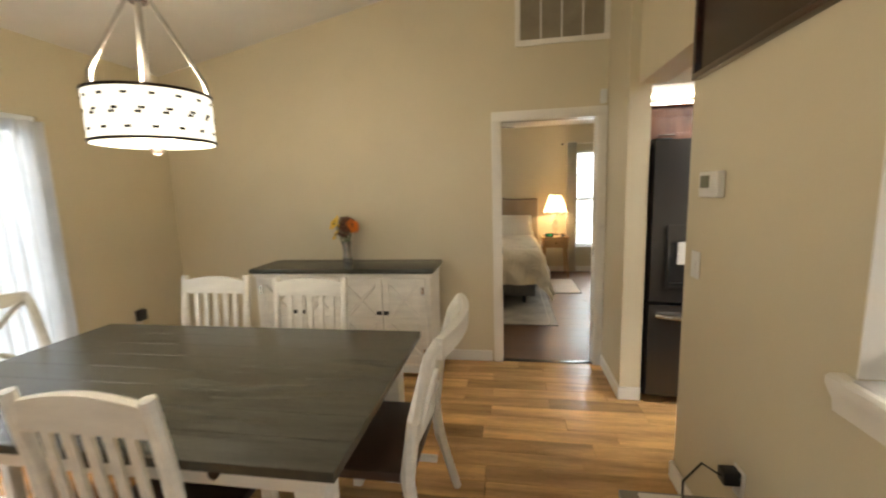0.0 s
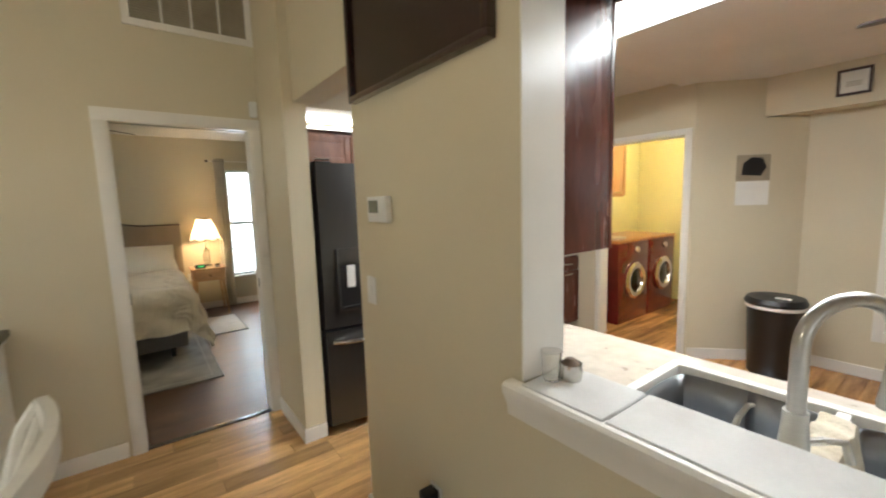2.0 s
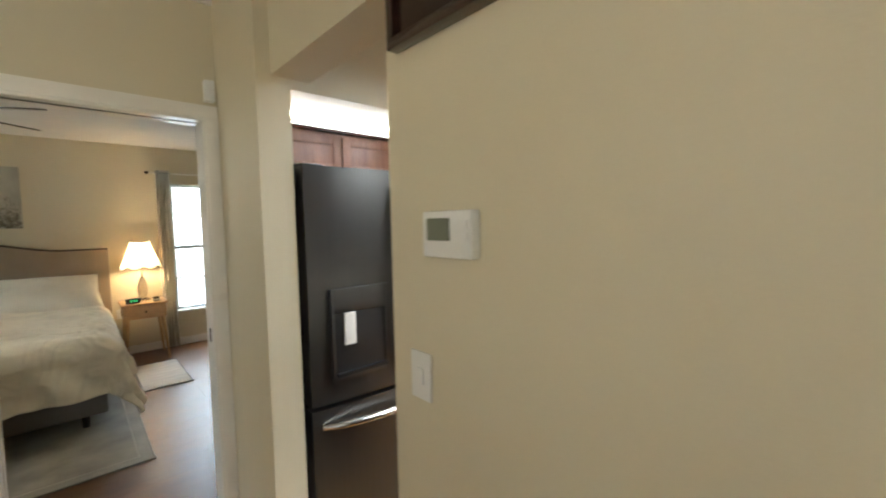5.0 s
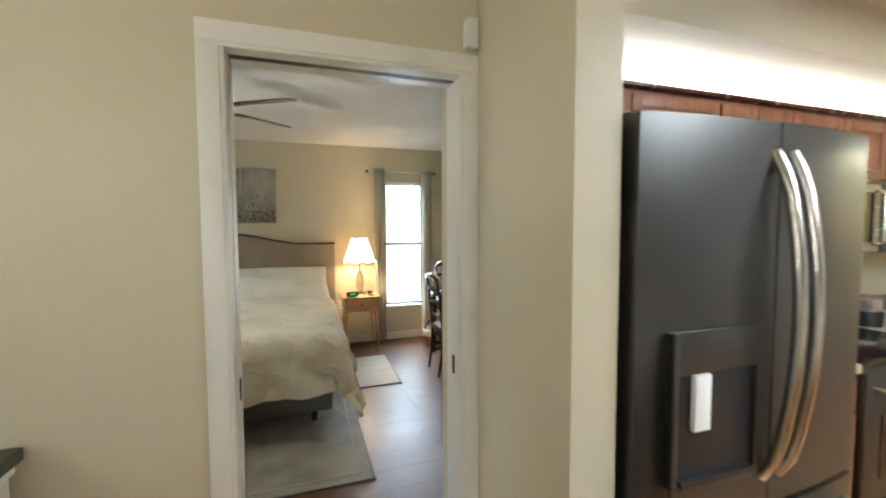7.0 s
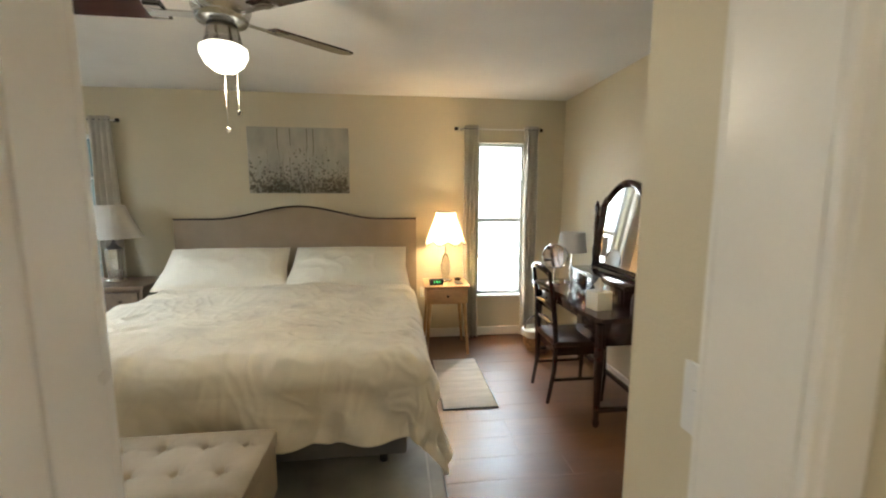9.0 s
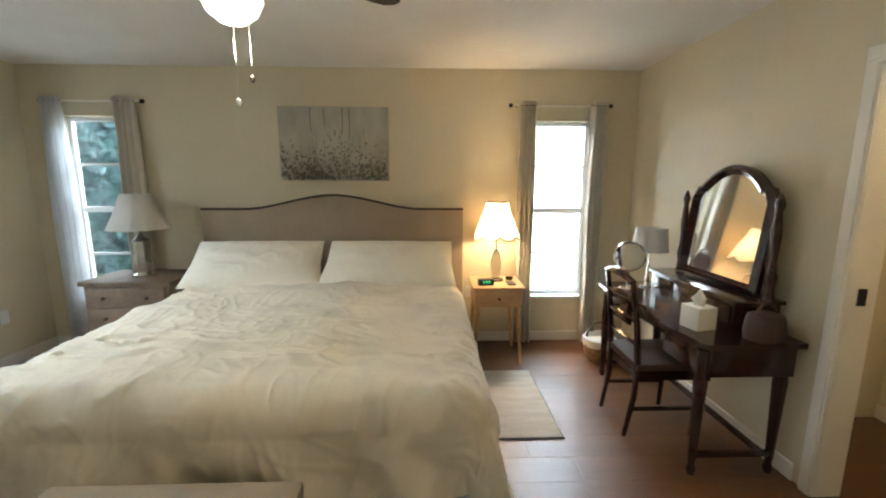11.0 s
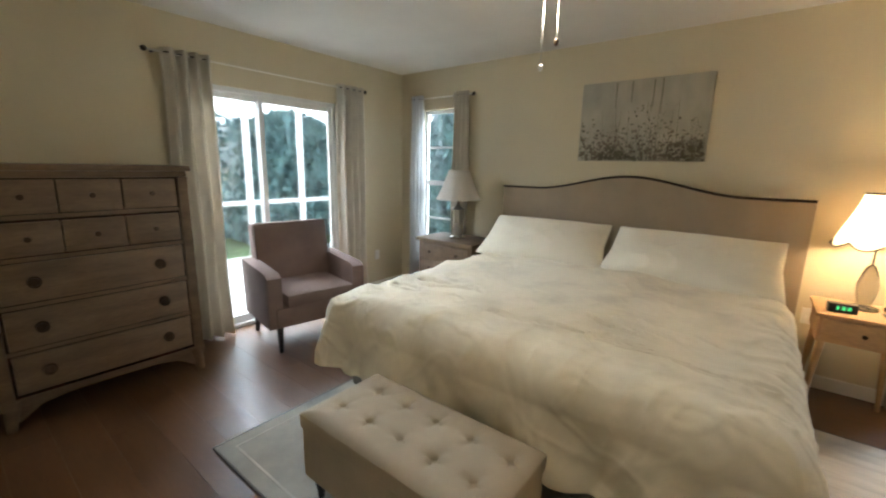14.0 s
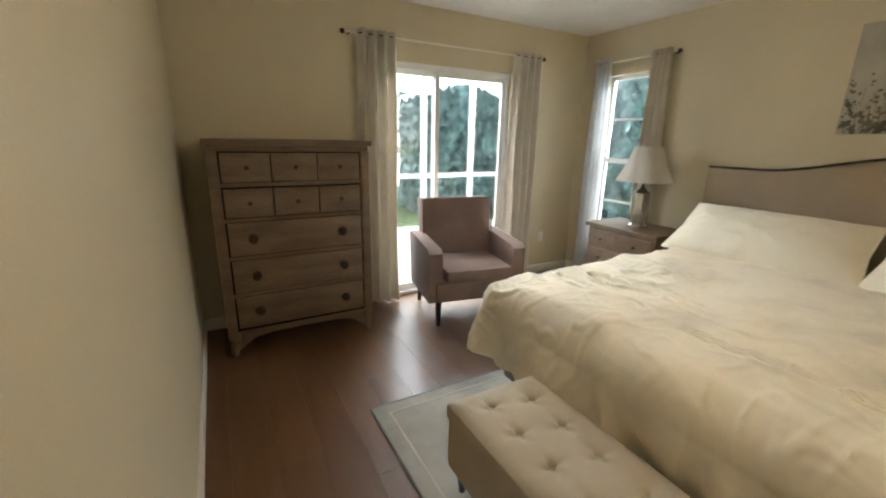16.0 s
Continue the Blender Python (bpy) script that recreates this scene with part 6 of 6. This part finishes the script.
arc = [(0, 0, 0.14), (0, 0, 0.28)] + [(0.085 - 0.085 * math.cos(a), -0.126 * (1 - math.cos(a)) / 2, 0.28 + 0.10 * math.sin(a)) for a in [math.pi * i / 12 for i in range(1, 13)]]
part("neck", b_tube(bmesh.new(), arc, 0.0165, 14), NICKEL, fc)
part("spray_head", b_lathe(bmesh.new(), [(0.019, 0.28), (0.021, 0.25), (0.024, 0.20), (0.031, 0.145), (0.030, 0.135), (0.0, 0.135)], (0.172, -0.128, 0), 18), NICKEL, fc, "flared spray head")
part("lever", b_tube(bmesh.new(), [(0.01, -0.02, 0.075), (0.02, -0.045, 0.085), (0.03, -0.075, 0.09), (0.033, -0.085, 0.05)], 0.009, 8), NICKEL, fc)


def towel_fn(u, v):
    """Cloth laid along the sink divider with its free end hanging into the bowl."""
    x = 1.225 + 0.27 * v
    side = (u - 0.30) * 0.26
    over = max(0.0, side - 0.02) + max(0.0, -side - 0.035)
    y = -2.885 - max(-0.037, min(0.024, side)) - 0.12 * max(0.0, side - 0.02)
    ripple = 0.006 * math.sin(v * 17 + u * 4) * (0.3 + 2.5 * over)
    return (x + 0.01 * math.sin(u * 9), y - ripple - 0.008 * (over > 0), 0.930 - over + 0.004 * math.sin(v * 23))


t_ob = solo("dish_towel", b_sheet(bmesh.new(), towel_fn, 30, 30), TOWEL, "cream crochet dish cloth hung over the sink divider", "towel")
solid(t_ob, 0.006)
sp2 = thing("soap_pump", "slim bent steel soap pump on the marble strip", "soap pump", (1.15, -2.755, 0.913))
part("collar", b_lathe(bmesh.new(), [(0.018, 0.0), (0.016, 0.012), (0.009, 0.018)], (0, 0, 0), 16), NICKEL, sp2)
part("spout", b_tube(bmesh.new(), [(0, 0, 0.01), (0.0, 0, 0.05), (0.012, -0.008, 0.09), (0.03, -0.02, 0.115), (0.042, -0.026, 0.112)], [0.007, 0.007, 0.0065, 0.006, 0.005], 8), NICKEL, sp2)
solo("drinking_glass", b_lathe(bmesh.new(), [(0.022, 0.0), (0.028, 0.08), (0.0265, 0.08), (0.0205, 0.005), (0.0, 0.005)], (0.945, -2.397, 1.030), 20), GLASSB, "clear plastic cup on the marble ledge", "cup")
sc2 = thing("scrubber_jar", "small jar with a scrubber on the ledge", "jar", (0.985, -2.43, 1.030))
part("jar", b_lathe(bmesh.new(), [(0.028, 0.0), (0.032, 0.02), (0.03, 0.045), (0.026, 0.045), (0.026, 0.01), (0.0, 0.008)], (0, 0, 0), 18), MERC, sc2)
part("scrubber", b_lathe(bmesh.new(), [(0.02, 0.02), (0.024, 0.045), (0.012, 0.058), (0.0, 0.06)], (0, 0, 0), 14), GREYW, sc2)

# tall wall cabinet seen past the jamb, and the one above the pass-through
tc_ = thing("upper_cabinet", "dark cherry wall cabinet with a plain end panel", "cabinet")
part("body", box(1.046, 1.44, -2.26, -1.42, 1.33, 2.45), CHERRY, tc_, "", 0.003)
part("door", box(1.441, 1.46, -2.262, -1.845, 1.33, 2.43), CHERRY, tc_, "", 0.003)
part("door", box(1.441, 1.46, -1.84, -1.42, 1.33, 2.43), CHERRY, tc_, "", 0.003)
ob_ = thing("bridge_cabinet", "dark cherry cabinet over the pass-through", "cabinet")
part("body", box(1.046, 1.46, -4.65, -2.265, 2.165, 2.45), CHERRY, ob_, "", 0.003)
for y in (-1.80, -3.04):
    cl = thing("ceiling_light", "long fluorescent ceiling light with a white diffuser", "ceiling light", (2.17, y, 0), 0, "kitchen ceiling lights")
    part("diffuser", box(-0.15, 0.15, -0.60, 0.60, 2.385, 2.445), TUBE, cl, "", 0.02)
    for q in (0.60, -0.62):
        part("end_cap", box(-0.165, 0.165, q, q + 0.02, 2.38, 2.459), WHITEP, cl)
tcn = thing("trash_can", "black step trash can with a pale rim", "trash can", (4.20, -2.10, 0))
part("body", b_lathe(bmesh.new(), [(0.15, 0.0), (0.165, 0.02), (0.19, 0.56), (0.195, 0.57)], (0, 0, 0), 28), BLACKP, tcn)
part("liner_rim", b_lathe(bmesh.new(), [(0.196, 0.568), (0.204, 0.575), (0.204, 0.60), (0.196, 0.60)], (0, 0, 0), 28), PAPER, tcn, "pale bag rim")
part("lid", b_lathe(bmesh.new(), [(0.205, 0.60), (0.21, 0.62), (0.19, 0.655), (0.0, 0.665)], (0, 0, 0), 28), BLACKP, tcn)
part("pedal", box(-0.21, -0.14, -0.06, 0.06, 0.01, 0.03), STEEL, tcn, "steel pedal")
part("tag", box(-0.10, -0.06, -0.12, -0.02, 0.661, 0.668), PAPER, tcn)
cal = thing("wall_calendar", "wall calendar with a dark photo above a white page", "calendar", (4.37, -1.842, 0), -46.8)
part("photo", box(-0.13, 0.13, -0.006, -0.001, 1.61, 1.83), VENTM, cal, "muted photo page")
part("photo_subject", b_extrude(bmesh.new(), [(-0.09, 1.66), (0.06, 1.65), (0.10, 1.72), (0.07, 1.80), (-0.02, 1.81), (-0.08, 1.76)], "y", -0.009, -0.006), BLACKP, cal, "dark shape in the photo")
part("page", box(-0.13, 0.13, -0.006, -0.001, 1.40, 1.605), PAPER, cal, "white month page")
for y, hw, hh in ((-2.42, 0.095, 0.095), (-2.95, 0.12, 0.115), (-3.48, 0.12, 0.11)):
    pf = thing("picture_frame", "small certificate in a dark wooden frame", "picture frame", (4.419, y, 2.255 + hh * 0.5), 0, "frames on the soffit")
    part("frame", boxes((-0.02, -0.001, -hw, hw, hh - 0.018, hh), (-0.02, -0.001, -hw, hw, -hh, 0.018 - hh), (-0.02, -0.001, -hw, 0.018 - hw, 0.018 - hh, hh - 0.018), (-0.02, -0.001, hw - 0.018, hw, 0.018 - hh, hh - 0.018)), LEATHER, pf, "", 0.003)
    part("mat_board", box(-0.008, -0.001, 0.018 - hw, hw - 0.018, 0.018 - hh, hh - 0.018), PAPER, pf, "white page")
    for k in range(3):
        part("printed_line", box(-0.0095, -0.008, -hw * 0.45, hw * 0.45, -0.03 + 0.014 * k, -0.025 + 0.014 * k), VENTM, pf)
kf = ceiling_fan((2.75, -3.28, 0), KC, 2.26, 0.62, 5, 2.10, 20, "dark bronze kitchen ceiling fan with frosted bell lights", BRONZE, BRONZE, -9)
for k in range(4):
    a = radians(45 + 90 * k)
    cpos = (0.13 * math.cos(a), 0.13 * math.sin(a), 0)
    part("bell_shade", b_lathe(bmesh.new(), [(0.075, 2.02), (0.06, 2.06), (0.035, 2.10), (0.02, 2.13)], cpos, 18, lambda i, an, r, z: (r * (1 + 0.06 * math.sin(8 * an)) if i == 0 else r, z)), SHADEW, kf, "frosted ruffled glass")
    part("arm", b_tube(bmesh.new(), [(0.04 * math.cos(a), 0.04 * math.sin(a), 2.12), (0.10 * math.cos(a), 0.10 * math.sin(a), 2.16), (cpos[0], cpos[1], 2.12)], 0.008, 6), BRONZE, kf)
solo("floor_mat", soften(box(3.95, 4.40, -3.75, -2.85, 0.004, 0.012), 0.003), RUGS, "pale mat on the kitchen floor", "mat")
solo("pet_dish", b_lathe(bmesh.new(), [(0.10, 0.0), (0.09, 0.04), (0.08, 0.04), (0.06, 0.012), (0.0, 0.01)], (4.2, -3.05, 0.013), 22), STEEL, "steel pet dish on the mat", "dish")

# ---- laundry ----
for i in range(2):
    x = 4.80 + i * 0.70
    w = thing("washing_machine", "dark red front-loading machine with a chrome door ring", "washing machine", (x, 0, 0), 0, "laundry machines")
    part("body", box(-0.34, 0.34, -0.59, 0.08, 0.0, 0.96), REDM, w, "", 0.015)
    bm = bmesh.new()
    ring = [(0.21, 0.0), (0.22, 0.03), (0.19, 0.05), (0.15, 0.045), (0.14, 0.02)]
    b_lathe(bm, ring, (0, 0, 0), 32)
    bmesh.ops.transform(bm, matrix=Matrix.Translation((0, -0.59, 0.50)) @ Matrix.Rotation(radians(90), 4, "X"), verts=bm.verts)
    d = part("door_ring", bm, CHROME, w, "chrome door ring")
    bm = b_lathe(bmesh.new(), [(0.142, 0.018), (0.10, 0.035), (0.0, 0.045)], (0, 0, 0), 28)
    bmesh.ops.transform(bm, matrix=Matrix.Translation((0, -0.59, 0.50)) @ Matrix.Rotation(radians(90), 4, "X"), verts=bm.verts)
    part("door_glass", bm, BLACKG, d)
    part("control_panel", box(-0.32, 0.32, -0.598, -0.591, 0.80, 0.93), REDM, w, "", 0.003)
    kb = b_lathe(bmesh.new(), [(0.04, 0.0), (0.035, 0.02), (0.0, 0.022)], (0, 0, 0), 18)
    bmesh.ops.transform(kb, matrix=Matrix.Translation((0.05, -0.598, 0.865)) @ Matrix.Rotation(radians(90), 4, "X"), verts=kb.verts)
    part("dial", kb, CHROME, w)
solo("folding_board", soften(box(4.45, 5.86, -0.59, 0.09, 0.962, 0.99), 0.004), OAKCAB, "oak folding board on the machines", "board")
solo("folded_cloth", soften(box(4.52, 4.78, -0.5, -0.2, 0.991, 1.02), 0.01), TOWEL, "folded yellow cloth on the board", "cloth")
cabinet("laundry_cabinet", 4.35, 5.2, 0.099, -0.22, 1.50, 2.2, 2, "golden oak wall cabinet over the machines", OAKCAB)
ldoor = thing("laundry_door", "white panel door at the end of the laundry", "door")
part("leaf", box(6.15, 6.195, -1.40, -0.65, 0, 2.03), TRIM, ldoor, "", 0.004)
part("knob", b_lathe(bmesh.new(), [(0.012, 0), (0.03, 0.03), (0.0, 0.05)], (6.13, -0.78, 0.95), 14), BRASSK, ldoor)

# ---- floors, last ----
built("floor", boxes((-3.2, 6.3, -6.13, 0.41, -0.13, -0.012)), JOINT, "wooden floor underlay of the dining room and kitchen")
built("floor_bedroom", boxes((-3.41, 3.3, 0.045, 4.02, -0.13, -0.0125)), JOINT, "wooden floor underlay of the bedroom")


def plank_mesh(name, length, width, m, gap=0.0012):
    bm = soften(box(0, length - gap, 0, width - gap, -0.012, 0.0), gap, 1)
    bmesh.ops.recalc_face_normals(bm, faces=bm.faces)
    me = bpy.data.meshes.new(name)
    bm.to_mesh(me)
    bm.free()
    me.materials.append(m)
    return me


def lay(x0, x1, y0, y1, width, lengths, m, parent, seed, far=None):
    """Planks along x; rows stacked along y. far: a joined part for those outside a stretch."""
    rng = random.Random(seed)
    cache = {}
    rest = bmesh.new()
    rows = int(round((y1 - y0) / width))
    for r in range(rows):
        y = y0 + r * width
        x = x0
        first = True
        while x < x1 - 0.01:
            L = rng.choice(lengths)
            if first:
                L *= rng.choice((0.4, 0.6, 0.8, 1.0))
                first = False
            L = min(round(L, 2), round(x1 - x, 3))
            if x1 - x - L < 0.12:
                L = round(x1 - x, 3)
            if far and not (far[0] < x + L and x < far[1] and far[2] < y + width and y < far[3]):
                b_box(rest, x, x + L - 0.0012, y, y + width - 0.0012, -0.012, 0)
            else:
                if L not in cache:
                    cache[L] = plank_mesh("plank", L, width, m, 0.0005 if m is LAMI else 0.0012)
                o = new("plank", cache[L])
                o.location = (x, y, 0)
                o.parent = parent
            x += L
    return rest


fl1 = bpy.data.objects["floor"]
rest = lay(-3.07, 4.65, -6.0, 0.0, 0.125, (0.6, 0.8, 1.0, 1.2), OAK, fl1, 21, (-1.0, 1.1, -2.9, 0.0))
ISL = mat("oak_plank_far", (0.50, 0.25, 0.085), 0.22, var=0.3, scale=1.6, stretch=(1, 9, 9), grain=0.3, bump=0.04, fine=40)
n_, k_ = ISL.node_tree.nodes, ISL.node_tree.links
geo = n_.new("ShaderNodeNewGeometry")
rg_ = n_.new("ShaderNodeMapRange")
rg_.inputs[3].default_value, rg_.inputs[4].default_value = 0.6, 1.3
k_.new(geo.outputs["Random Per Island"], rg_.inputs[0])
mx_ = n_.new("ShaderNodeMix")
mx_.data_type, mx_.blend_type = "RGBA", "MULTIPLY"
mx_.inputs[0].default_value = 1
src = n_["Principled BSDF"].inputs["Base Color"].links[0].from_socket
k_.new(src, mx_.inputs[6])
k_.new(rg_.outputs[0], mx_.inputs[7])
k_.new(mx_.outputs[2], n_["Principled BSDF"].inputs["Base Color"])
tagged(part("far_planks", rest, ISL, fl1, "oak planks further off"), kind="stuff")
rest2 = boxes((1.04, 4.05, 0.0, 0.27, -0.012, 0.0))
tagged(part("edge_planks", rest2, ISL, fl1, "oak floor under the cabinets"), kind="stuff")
rest3 = lay(4.65, 6.2, -1.5, 0.1, 0.125, (0.8, 1.0), OAK, fl1, 22, (50, 51, 50, 51))
for i in range(6):
    b_box(rest3, 4.06, 4.649, -1.55 + i * 0.14, -1.412 + i * 0.14, -0.0115, 0.0005)
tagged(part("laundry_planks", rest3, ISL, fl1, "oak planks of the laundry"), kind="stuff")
fl2 = bpy.data.objects["floor_bedroom"]
lay(-3.27, 2.13, 0.06, 3.9, 0.192, (1.2,), LAMI, fl2, 23)
rest4 = boxes((2.13, 3.2, 0.41, 2.5, -0.012, 0.0), (0.0, 0.75, 0.046, 0.059, -0.012, 0.0))
part("hall_planks", rest4, LAMI, fl2)
solo("threshold", soften(box(0.0, 0.75, -0.004, 0.046, 0.0005, 0.006), 0.002), DARKW, "dark wooden threshold strip in the doorway", "threshold")
